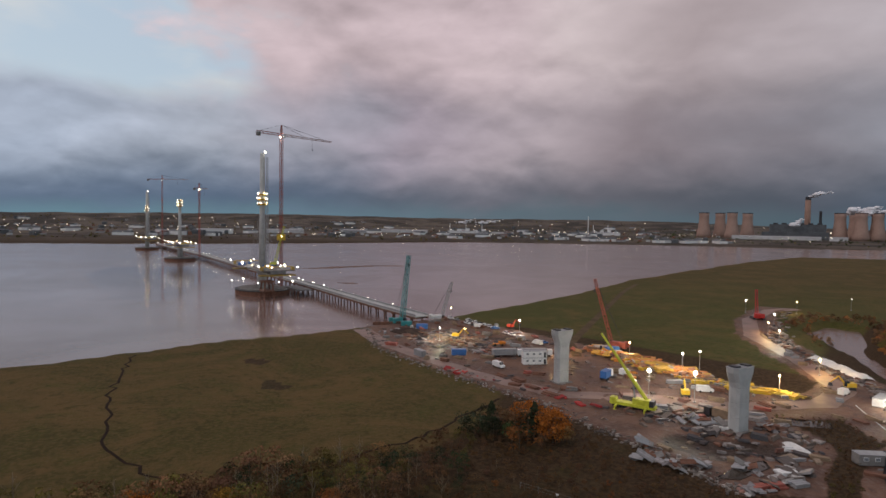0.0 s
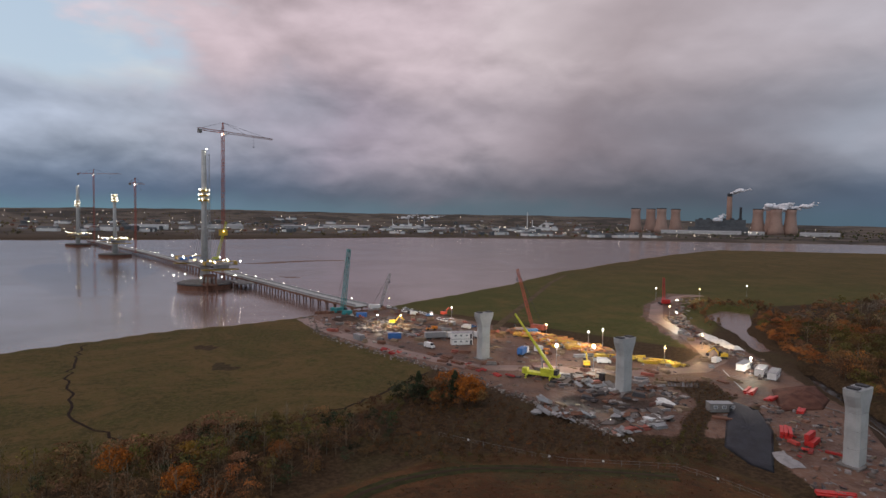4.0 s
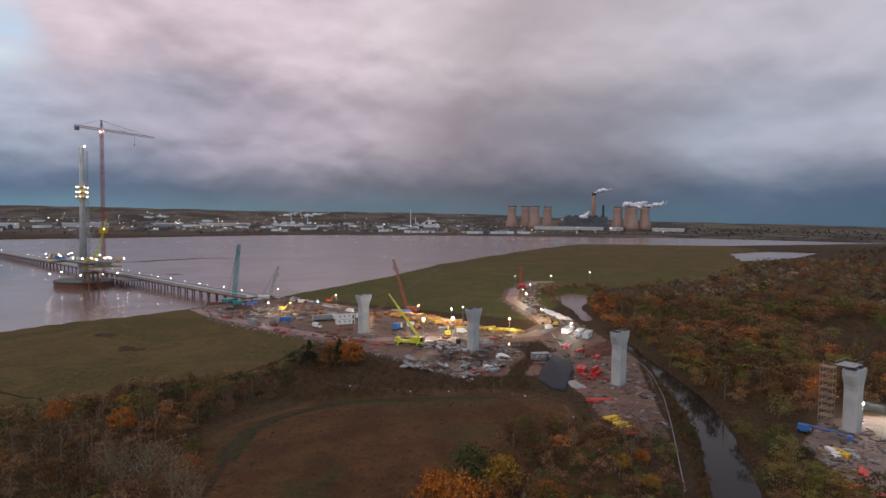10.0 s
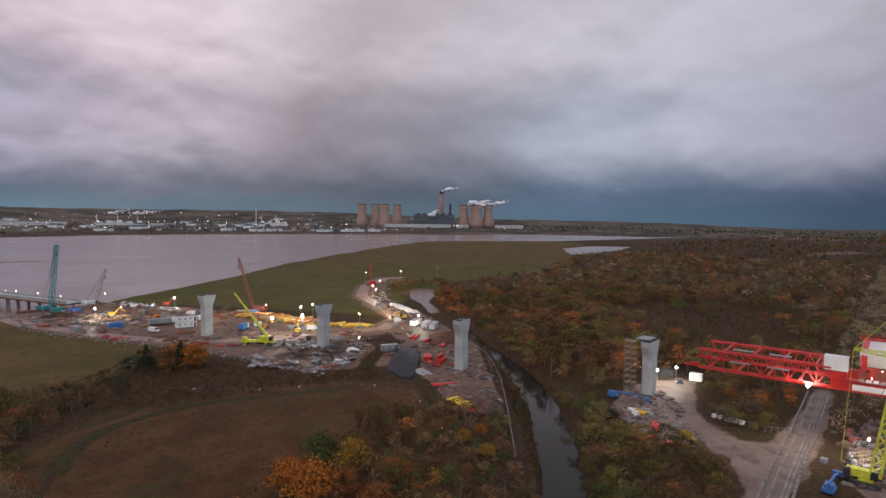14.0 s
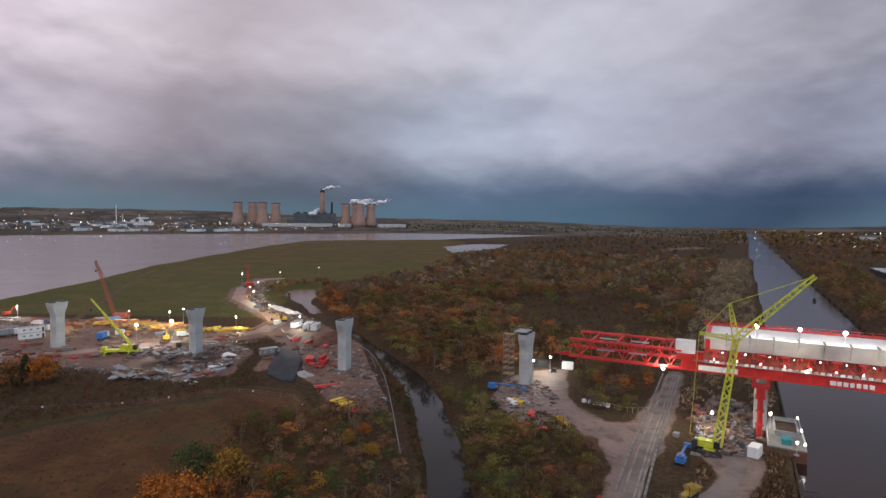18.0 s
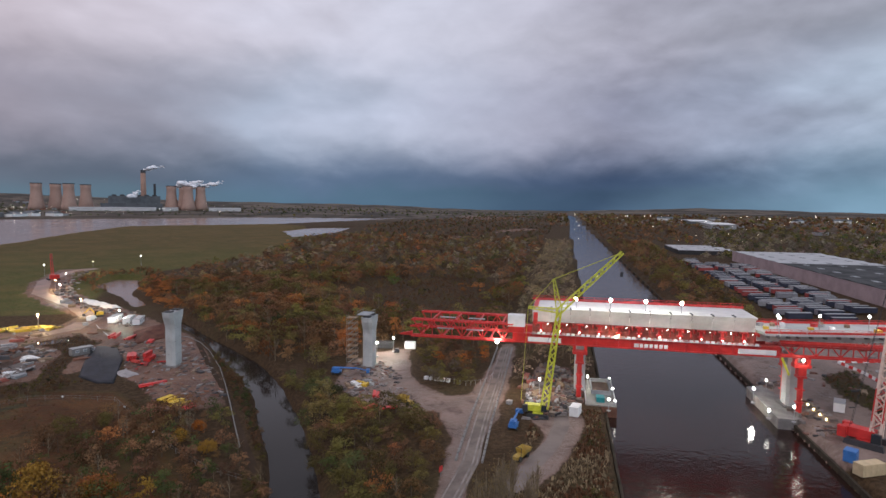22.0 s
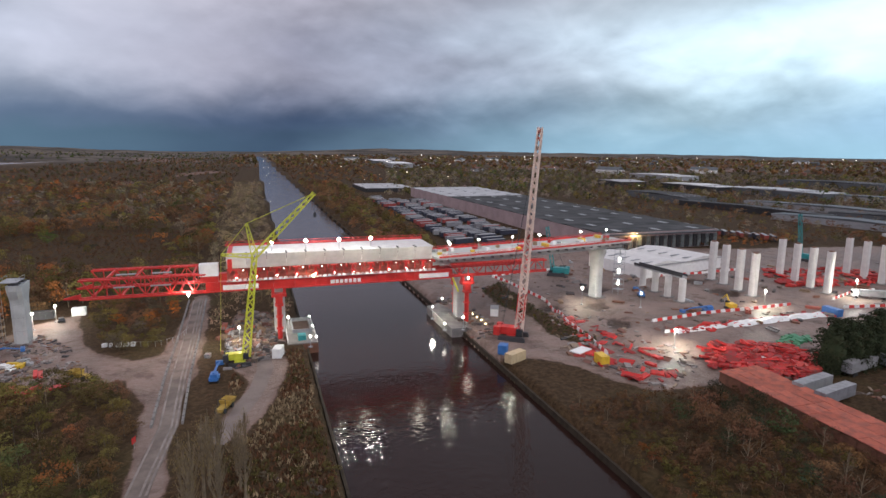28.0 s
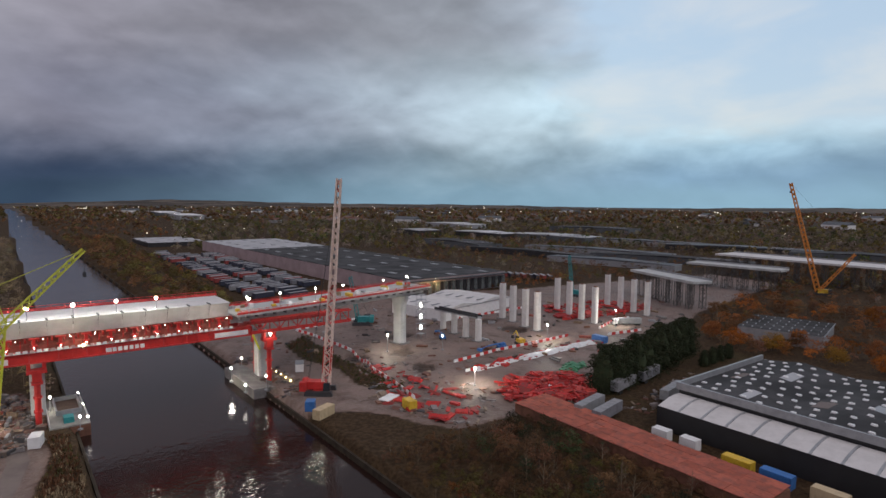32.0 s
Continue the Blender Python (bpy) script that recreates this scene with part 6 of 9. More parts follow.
def crawler_crane(x, y, rz, mat, boom_mat, elev, boom_len, mast_len=0.0, jib=None, label="", w=2.0, z=None, heel=0.0, weights=None, heavy=False, bands=(), body=1.0):
    """A lattice crawler crane facing its own +x: tracks, house, cab, boom, optional luffing jib, ropes."""
    k0 = body
    z = ground_height(x, y) if z is None else z
    top = thing("crawler_crane", x, y, z, rz, label, "crane", "cranes")
    for sy in (-1, 1):
        part("track", Shape().box((0, sy * 2.9 * k0, 0.7 * k0), (8.2 * k0, 1.2 * k0, 1.4 * k0), 0, 0.92), DARK, top)
    part("car_body", Shape().box((0, 0, 0.9), (3.6 * k0, 4.8 * k0, 0.9)), mat, top)
    part("house", Shape().box((-1.6 * k0, 0, 1.5 + 1.1 * k0), (6.6 * k0, 3.0 * k0, 2.2 * k0)), mat, top)
    part("cab", Shape().box((2.2 * k0, -1.9 * k0, 2.5), (2.0 * k0, 1.2 * k0, 2.1 * k0), 0, 0.92), GLASS, top)
    for sy in (-1, 1):
        part("counterweight", Shape().box((-4.6 * k0, sy * 2.0 * k0, 1.5 + 1.1 * k0), (1.8 * k0, 1.7 * k0, 2.6 * k0)), weights or mat, top)
    e = radians(elev)
    thick = 2.1 if heavy else 1.2
    tip = Vector((1.6 + boom_len * math.cos(e), 0, 2.2 + boom_len * math.sin(e)))
    part("boom", Shape().lattice((1.6, 0, 2.2), tip, w, w * (0.55 if heavy else 0.75), int(boom_len / w / 1.1), 0.06 * w * thick, (0, 1, 0)), boom_mat, top)
    if heel:
        part("heel_section", Shape().lattice((1.6, 0, 2.2), Vector((1.6, 0, 2.2)).lerp(tip, heel), w * 1.06, w * 1.06, 6, 0.075 * w, (0, 1, 0)), mat, top)
    for f0, f1 in bands:
        base = Vector((1.6, 0, 2.2))
        part("boom_section", Shape().lattice(base.lerp(tip, f0), base.lerp(tip, f1), w * (1.06 - 0.45 * f0), w * (1.06 - 0.45 * f1), max(2, int((f1 - f0) * boom_len / w)), 0.085 * w, (0, 1, 0)), mat, top, "red lattice section")
    if mast_len:
        m = Vector((-2.5 - mast_len * 0.5, 0, 3 + mast_len * 0.86))
        part("back_mast", Shape().lattice((0.4, 0, 3.4), m, w * 0.6, w * 0.4, 8, 0.045 * w * thick, (0, 1, 0)), boom_mat, top)
        part("stay_rope", Shape().rod(m, tip, 0.06, n=4).rod(m, (-4.6, 0, 3.8), 0.06, n=4), DARK, top)
    else:
        part("stay_rope", Shape().rod((-3.5, 0.8, 3.7), tip, 0.06, n=4).rod((-3.5, -0.8, 3.7), tip, 0.06, n=4), DARK, top)
    end = tip
    if jib:
        je, jl, strut, se = jib
        q = radians(je)
        end = tip + Vector((jl * math.cos(q), 0, jl * math.sin(q)))
        part("luffing_jib", Shape().lattice(tip, end, w * 0.8, w * 0.4, int(jl / w), 0.04 * w * thick, (0, 1, 0)), boom_mat, top)
        st = tip + Vector((strut * math.cos(radians(se)), 0, strut * math.sin(radians(se))))
        part("jib_strut", Shape().lattice(tip, st, w * 0.8, w * 0.25, 7, 0.05 * w, (0, 1, 0)), boom_mat, top)
        st2 = tip + Vector((strut * 0.95 * math.cos(radians(se + 75)), 0, strut * 0.95 * math.sin(radians(se + 75))))
        part("rear_strut", Shape().lattice(tip, st2, w * 0.6, w * 0.25, 7, 0.045 * w, (0, 1, 0)), boom_mat, top)
        part("jib_rope", Shape().rod(st, end, 0.09, n=4).rod(st, st2, 0.09, n=4).rod(st2, (-4.6, 0, 3.8), 0.06, n=4), boom_mat, top)
    part("hoist_rope", Shape().rod(end, end - Vector((0, 0, 5)), 0.07, n=4).box(end - Vector((0, 0, 5.6)), (0.7, 0.5, 1.2)), DARK, top)
    return top


def mobile_crane(x, y, rz, reach, label):
    top = thing("mobile_crane", x, y, ground_height(x, y), rz, label, "crane", "cranes")
    part("carrier", Shape().box((0, 0, 1.35), (13.5, 2.9, 0.9)), LIME, top)
    part("driver_cab", Shape().box((6.0, 0, 2.1), (1.9, 2.7, 1.6), 0, 0.92), LIME, top)
    part("windscreen", Shape().box((6.9, 0, 2.3), (0.1, 2.2, 0.8)), GLASS, top)
    part("house", Shape().box((-2.5, 0, 2.6), (5.0, 2.7, 1.8)), LIME, top)
    part("counterweight", Shape().box((-5.6, 0, 2.5), (1.3, 2.9, 1.9)), DARK, top)
    wheels(top, (-5.2, -3.6, -2.0, 2.2, 3.8, 5.4), 2.6, 0.72)
    for sx in (-4.2, 4.6):
        for sy in (-1, 1):
            part("outrigger", Shape().box((sx, sy * 2.6, 1.0), (0.5, 3.0, 0.45)).rod((sx, sy * 4.0, 0.1), (sx, sy * 4.0, 1.1), 0.16).box((sx, sy * 4.0, 0.08), (1.0, 1.0, 0.16)), LIME, top)
    a, b = Vector((-4.0, 0, 3.4)), Vector((-4.0 + reach[0], 0, 3.4 + reach[1]))
    for k, (f0, f1, r) in enumerate(((0, 0.42, 0.62), (0.40, 0.72, 0.48), (0.70, 1.0, 0.36))):
        part("boom_section", Shape().rod(a.lerp(b, f0), a.lerp(b, f1), r, n=6), LIME, top)
    part("lift_ram", Shape().rod((-0.5, 0, 2.8), a.lerp(b, 0.3), 0.28), GREY, top)
    part("hoist_rope", Shape().rod(b, b - Vector((0, 0, 4)), 0.06, n=4).box(b - Vector((0, 0, 4.5)), (0.6, 0.4, 1.0)), DARK, top)
    return top


def boom_lift(mat):
    top = thing("boom_lift", 0, 0, 0, 0, "blue boom lift", "boom lift", "boom lifts")
    part("chassis", Shape().box((0, 0, 1.0), (3.2, 2.2, 0.8)), mat, top)
    part("turret", Shape().box((-0.3, 0, 1.8), (2.4, 1.6, 0.9)), mat, top)
    part("boom", Shape().rod((-1.2, 0, 2.3), (6.5, 0, 1.9), 0.28).rod((6.5, 0, 1.9), (9.5, 0, 1.2), 0.2), mat, top)
    part("basket", Shape().box((10.2, 0, 1.0), (1.0, 2.0, 1.0)), mat, top)
    wheels(top, (-1.2, 1.2), 2.0, 0.5)
    return top


def barrier_line(pts, group):
    """Alternating red and white water-filled barriers along a line."""
    for (ax, ay), (bx_, by) in zip(pts[:-1], pts[1:]):
        d = math.hypot(bx_ - ax, by - ay)
        ang = math.degrees(math.atan2(by - ay, bx_ - ax))
        n = max(1, int(d / 2.05))
        for k in range(n):
            f = (k + 0.5) / n
            red = k % 2
            key = "barrier_red" if red else "barrier_white"
            if key not in PROTO:
                s = Shape()
                for y0 in (0,):
                    s.add([(-0.97, -0.28, 0), (0.97, -0.28, 0), (0.97, 0.28, 0), (-0.97, 0.28, 0), (-0.97, -0.2, 0.35), (0.97, -0.2, 0.35), (0.97, 0.2, 0.35), (-0.97, 0.2, 0.35), (-0.92, -0.1, 1.0), (0.92, -0.1, 1.0), (0.92, 0.1, 1.0), (-0.92, 0.1, 1.0)],
                          [(3, 2, 1, 0), (0, 1, 5, 4), (1, 2, 6, 5), (2, 3, 7, 6), (3, 0, 4, 7), (4, 5, 9, 8), (5, 6, 10, 9), (6, 7, 11, 10), (7, 4, 8, 11), (8, 9, 10, 11)])
                PROTO[key] = s.mesh(key, RED if red else WHITE)
            x, y = ax + (bx_ - ax) * f, ay + (by - ay) * f
            ob = new("road_barrier", PROTO[key])
            ob.matrix_world = pose(x, y, ground_height(x, y) + 0.02, 0, 0, ang + (k * 37 % 7) - 3)
            tagged(ob, "red plastic road barrier" if red else "white plastic road barrier", "barrier", group)


def stack(kind, x, y, rz, size, mat, label, layers=3, group="", seed=0, z=None):
    """A pile of parallel pieces on bearers: beams, planks, panels, pipes."""
    rng = np.random.default_rng(seed + int(abs(x * 7 + y * 3)))
    z = ground_height(x, y) if z is None else z
    top = thing(kind, x, y, z, rz, label, kind.replace("_", " "), group)
    l, w, h = size
    n = min(3, max(2, int(w / (h / layers * 1.6))))
    layers = min(layers, 2)
    for j in range(layers):
        for k in range(n):
            if j == layers - 1 and rng.uniform() < 0.3:
                continue
            pw = w / n
            part("piece", Shape().box((rng.normal() * 0.15, -w / 2 + (k + 0.5) * pw, (j + 0.5) * h / layers), (l * rng.uniform(0.88, 1.0), pw * 0.86, h / layers * 0.86), rng.normal() * 1.2), mat, top)
    return top


# ---- the work site on the peninsula ----
mobile_crane(-58, 254, 172, (14.5, 18.8), "lime-yellow telescopic mobile crane with its boom raised")
crawler_crane(-196, 357, 60, TEAL, TEAL, 84, 37, label="tall teal lattice crawler crane at the head of the jetty", w=2.2)
crawler_crane(-184, 384, 40, WHITE, GREY, 74, 22, label="white crawler crane with a grey lattice boom by the shore", w=1.7)
crawler_crane(-76, 345, 170, CRANE_RED, CRANE_RED, 73, 31, label="dull red crawler crane with a raised lattice boom", w=1.3)
crawler_crane(-9, 478, 100, RED, RED, 80, 16, label="red piling rig on the haul road", w=1.4)
CAR_MATS = {"white": WHITE, "silver": GREY, "dark": DARK, "blue": BLUE, "red": RED}
rngv = random.Random(5)
for k, (x, y) in enumerate(((-164, 381), (-161, 378), (-157, 375), (-153, 372), (-149, 369), (-145, 366), (-141, 363), (-176, 383), (-170, 378), (-160, 370), (-154, 366), (-131, 352), (-127, 349), (-108, 338))):
    c = ("white", "silver", "white", "dark", "white", "white", "blue")[k % 7]
    place("car_" + c, lambda c=c: car(CAR_MATS[c]), x, y, rngv.choice((-40, 50, 140, -35)), f"{c} car parked on the muddy site track")
for x, y, rz, c in ((-110, 334, 150, "white"), (-38, 285, 15, "white"), (-112, 284, -30, "white"), (5, 303, 60, "white"), (-66, 297, 70, "white"), (-120, 340, 140, "silver"), (-150, 362, 50, "white")):
    place("van_" + c, lambda c=c: car(CAR_MATS[c], "van"), x, y, rz, f"{c} van on the muddy site track")
place("lorry_grey", lambda: lorry(WHITE, GREY, 11), -115, 303, 35, "white lorry with a long grey box body")
place("lorry_blue", lambda: lorry(WHITE, BLUE, 6), -71, 286, 80, "white lorry with a blue load and a folded loader arm")
place("lorry_grey", None, -104, 310, 30, "white lorry with a grey body beside cabins")
place("lorry_flat", lambda: lorry(DARK, TIMBER, 8), -33, 258, 150, "dark flatbed lorry loaded with timber")
place("cont_blue", lambda: container(BLUE), -134, 296, 30, "blue steel container on the site")
place("cont_blue", None, -76, 334, 40, "blue steel container by orange beams")
place("cont_blue", None, -176, 345, 20, "blue steel container near the jetty")
place("cont_green", lambda: container(GREEN), -117, 312, 35, "green steel container beside a lorry")
place("cont_grey", lambda: container(GREY), -148, 287, -30, "grey steel container at the site edge")
place("cont_teal", lambda: container(TEAL), -188, 350, 30, "teal steel container by the crane")
place("cabin_white", lambda: cabin(WHITE, 9.6, 3.0, 2), -101, 296, 32, "white double-stacked site cabins")
place("cabin_low", lambda: cabin(WHITE, 9.6, 3.0), 19, 290, 70, "white site cabin lit by a floodlight")
for x, y, rz in ((22.5, 286, 70), (14, 296, 65)):
    place("cabin_low", None, x, y, rz, "white site cabin lit by a floodlight")
place("digger_orange", lambda: excavator(ORANGE_RED), -135, 372, 60, "orange-red tracked excavator with a raised boom")
place("digger_yellow", lambda: excavator(YELLOW), 8, 312, 200, "yellow tracked excavator beside the haul road")
place("digger_yellow", None, -44, 276, 100, "yellow tracked excavator by floodlit formwork")
place("digger_yellow", None, -150, 331, 20, "yellow tracked excavator in the excavation")
place("dumper_orange", lambda: dumper(ORANGE), -125, 322, 30, "orange site dumper by the excavation")
place("dumper_orange", None, -62, 292, 100, "orange site dumper on the track")
for k in range(8):
    f = k / 7
    stack("steel_beams", -76 + 40 * f + (k % 2) * 4, 333 - 32 * f - (k % 3) * 2, -38 + 31 * (k % 3), (5 + k % 3 * 2, 2.0, 1.0 + 0.3 * (k % 3)), (ORANGE, RUST, YELLOW, TIMBER)[k % 4], "stack of orange painted steel beams", 3, "beam stacks")
for k in range(8):
    f = k / 7
    stack("formwork_beams", -45 + 34 * f, 300 - 6 * f - (k % 2) * 4, -25 + 29 * (k % 4), (3.6 + k % 3, 1.8, 1.2), YELLOW, "stack of yellow formwork beams under floodlights", 3, "formwork stacks")
for k, (x, y, rz) in enumerate(((-70, 318, 10), (-60, 309, 60), (-52, 312, 20), (-28, 296, 0), (-18, 297, 10), (-48, 292, 30), (-33, 300, 80))):
    stack("pipe_stack", x, y, rz, (6, 2.2, 1.2), (ORANGE, YELLOW, GREY)[k % 3], "low stack of steel sections", 2, "steel stacks")
SILVER = surface("silvery_sheet_steel", (0.34, 0.33, 0.33), 0.45, 0.35, var=0.35, scale=0.7, fine=2.5, bump=0.3)


def bent_plate(l, w, fold, tilt, turn, at):
    """A creased steel plate with thickness: three strips folded along its length, tilted and turned."""
    prof = [(-w / 2, 0.0), (-w / 6, w * 0.33 * fold), (w / 6, w * 0.20 * fold), (w / 2, w * 0.55 * fold)]
    m = Matrix.Translation(at) @ Matrix.Rotation(radians(turn), 4, "Z") @ Matrix.Rotation(radians(tilt), 4, "Y")
    rings = [[m @ Vector((x, y, z + d)) for d, row in ((0.0, prof), (0.12, prof[::-1])) for y, z in row] for x in (-l / 2, -l / 6, l / 5, l / 2)]
    return Shape().loft(rings)


for k, (x, y, n, sp) in enumerate(((-50, 215, 6, 3.0), (-45, 213, 6, 2.6), (-39, 215, 5, 2.4), (-51, 223, 4, 2.4), (-43, 246, 5, 3.2), (-36, 249, 5, 3.0), (-29, 219, 4, 2.6), (-21, 251, 4, 2.0))):
    rg = random.Random(k + 70)
    top = thing("formwork_shell", x, y, ground_height(x, y), 0, "heap of bent silvery steel formwork plates lying on the mud", "formwork", "formwork shells")
    for q in range(n):
        part("plate", bent_plate(rg.uniform(2.0, 5), rg.uniform(0.9, 2.2), rg.uniform(0.3, 1.1), rg.uniform(-28, 28), rg.uniform(-70, 40), (rg.uniform(-sp, sp), rg.uniform(-sp, sp) * 0.7, 0.5 + 0.25 * q)), (SILVER, GREY, SILVER, CONCRETE_DARK, RUST)[(k + q) % 5], top)
for k, (x, y, rz, l, w) in enumerate(((-20.8, 220, 40, 4.5, 2.6), (-23.4, 211, 35, 4, 2.4), (-17.3, 231, 30, 4, 2), (-17, 239, 20, 5, 2), (-27, 209, 40, 4, 2), (-19, 214, 40, 4, 2.4), (-35, 246, 5, 6, 2), (-40, 258, 20, 5, 2))):
    stack("panel_stack", x, y, rz, (l, w, 0.9), (WHITE, CRANE_RED, GREY)[k % 3], "stack of pale and red formwork panels", 4, "panel stacks")
TARP = surface("white_sheeting", (0.74, 0.74, 0.72), 0.4, var=0.15, scale=0.4, fine=2, bump=0.6)


def tarp(name, pts, width, height, mat, label, seed):
    """A crumpled sheet thrown over a ridge of stored goods."""
    rng = np.random.default_rng(seed)
    (ax, ay), (bx_, by) = pts
    d = math.hypot(bx_ - ax, by - ay)
    u, v = ((bx_ - ax) / d, (by - ay) / d), (-(by - ay) / d, (bx_ - ax) / d)
    nx, ny = int(d / 1.2) + 2, 9
    verts, faces = [], []
    for i in range(nx):
        hh = height * (0.7 + 0.3 * abs(math.sin(i * 0.31 + seed)))
        ww = width * (0.8 + 0.3 * abs(math.sin(i * 0.43 + seed * 2)))
        for j in range(ny):
            q = j / (ny - 1) * 2 - 1
            x = ax + u[0] * d * i / (nx - 1) + v[0] * q * ww / 2
            y = ay + u[1] * d * i / (nx - 1) + v[1] * q * ww / 2
            verts.append((x, y, ground_height(x, y) + 0.05 + hh * math.cos(q * 1.5) * (0.85 + 0.15 * rng.uniform(-1, 1)) * (0.35 if i in (0, nx - 1) else 1)))
    faces = [(i * ny + j, (i + 1) * ny + j, (i + 1) * ny + j + 1, i * ny + j + 1) for i in range(nx - 1) for j in range(ny - 1)]
    ob = part(name, Shape().add(verts, faces), mat)
    tagged(ob, label, "sheeting")


tarp("white_sheeting", ((5, 364), (17, 330)), 6.0, 2.2, TARP, "crumpled white plastic sheeting over stored goods", 2)
tarp("white_sheeting", ((-18, 243), (-14, 235)), 3.4, 1.0, TARP, "loose white plastic sheeting on the mud", 3)


def mound(name, poly, height, mat, label, category, seed, rough=0.2):
    """A heap or covered slope over a polygon, rising in rings to an uneven crest."""
    rg = random.Random(seed)
    cx, cy = sum(p[0] for p in poly) / len(poly), sum(p[1] for p in poly) / len(poly)
    edge = [(a[0] + (b[0] - a[0]) * q / 5, a[1] + (b[1] - a[1]) * q / 5) for a, b in zip(poly, poly[1:] + poly[:1]) for q in range(5)]
    rings = []
    for k in range(8):
        f = 1 - k / 7.6
        ring = []
        for x, y in edge:
            px, py = cx + (x - cx) * f, cy + (y - cy) * f
            ring.append((px, py, ground_height(px, py) + 0.07 + height * math.sin((1 - f) * math.pi / 2) + (rg.uniform(-rough, rough) if k else 0.0)))
        rings.append(ring)
    return tagged(part(name, Shape().loft(rings), mat, smooth=True), label, category)


LINER = surface("black_liner", (0.016, 0.018, 0.027), 0.7, var=0.5, scale=0.35, fine=1.4, bump=0.6)
mound("black_liner", [(3.9, 248.8), (10.2, 243.2), (10.6, 223.7), (5.3, 194.4), (0.9, 197.5), (-3.5, 207.7), (-0.4, 229.6)], 1.6, LINER, "shiny black plastic liner over a spoil heap", "liner", 4, 0.16)
mound("spoil_mound", [(18.5, 269), (35, 281), (34, 262), (29, 249.5), (16, 243)], 2.4, surface("red_spoil", (0.135, 0.062, 0.045), 0.9, var=0.45, scale=0.3, fine=1.5, bump=0.6), "long heap of red-brown spoil beside the pier", "spoil heap", 5, 0.35)
mound("spoil_mound", [(-188, 336), (-174, 340), (-168, 331), (-176, 324), (-186, 328)], 2.0, surface("dark_spoil", (0.07, 0.048, 0.038), 0.9, var=0.45, scale=0.3, fine=1.5, bump=0.6), "heap of dark excavated earth near the jetty", "spoil heap", 6, 0.35)
tarp("white_sheeting", ((8, 208), (11, 198)), 4.2, 0.35, SILVER, "torn grey-white plastic sheeting spread on the mud", 9)
PUDDLE = water("puddle_water", (0.055, 0.042, 0.032), 0.06, 1.2, 0.05)
for spots in ([(-35.6, 210.5), (-31.3, 219.2), (-24.5, 227.6), (-23.6, 222.3), (-30.5, 211.6)], [(-17.5, 258), (-20, 264.5), (-12, 266.5), (-4.5, 267), (-5, 260.5), (-11, 259)]):
    mound("puddle", spots, 0.02, PUDDLE, "still brown puddle on the trampled ground", "puddle", 7, 0.0)
KERB_LINE = [(6.1, 290.9), (7.6, 276), (9.6, 257.9)]
place("cabin_grey", lambda: cabin(CONCRETE_DARK, 7, 3), -1.5, 236, 20, "weathered grey cabin beside the black liner")
for k, (x, y, rz, l, w, h) in enumerate(((13, 221, 80, 7, 3, 1.8), (18, 216, 60, 6, 2.4, 3.0), (15, 185, 5, 8, 2.5, 0.5), (20, 159, 30, 4, 3, 0.6), (11, 262, 70, 8, 3, 1.2), (16, 256, 60, 6, 2.5, 1.0), (22, 245, 70, 5, 2, 0.8), (-92, 262, -30, 6, 3, 0.9), (-84, 256, -25, 7, 3, 0.8), (-99, 268, -30, 5, 3, 1.0), (-80, 266, 20, 7, 3, 0.7), (-95, 281, 10, 5, 3, 0.8))):
    stack("rebar_cage", x, y, rz, (l, w, h), RED if k < 7 else RUST, "red steel frames and reinforcement laid on bare earth", 3, "red steel frames")
for k in range(4):
    stack("pipe_stack", 16 + 0.9 * k, 168 - 2.4 * k, 35, (5, 1.8, 0.9), YELLOW, "stack of yellow plastic pipes", 2, "yellow pipes")
# loose building materials over the whole peninsula
rngc = np.random.default_rng(9)
CLUTTER = [("timber_stack", TIMBER, "stack of site timber"), ("rebar_bundle", RUST, "bundle of rusty reinforcement bars"), ("block_stack", CONCRETE_DARK, "stack of weathered concrete blocks"), ("plank_pile", TIMBER, "pile of brown planks and scrap"), ("skip", RUST, "rusty steel skip"),
           ("pallet_stack", TIMBER, "stack of wooden pallets"), ("bulk_bags", GREY, "grey bulk bags on pallets"), ("panel_stack", CRANE_RED, "stack of dull red formwork panels")]
count = 0
while count < 120:
    x, y = rngc.uniform(-205, 10), rngc.uniform(208, 385)
    if outside(np.array([x]), np.array([y]), SITE)[0] > -2 or any(math.hypot(x - a, y - b) < 5 for a, b in ((-85, 274), (-29.5, 247), (-58, 254))):
        continue
    if outside(np.array([x]), np.array([y]), VERGE)[0] < 2:
        continue
    if -122 < x < -60 and abs((y - 292) + 0.62 * (x + 100)) < 7:
        continue
    nm, mat, lab = CLUTTER[int(rngc.integers(len(CLUTTER)))]
    stack(nm, x, y, float(rngc.uniform(-60, 20)), (float(rngc.uniform(2, 6)), float(rngc.uniform(1.2, 2.6)), float(rngc.uniform(0.6, 1.8))), mat, lab + " on the muddy work site", 2, "loose site materials")
    count += 1


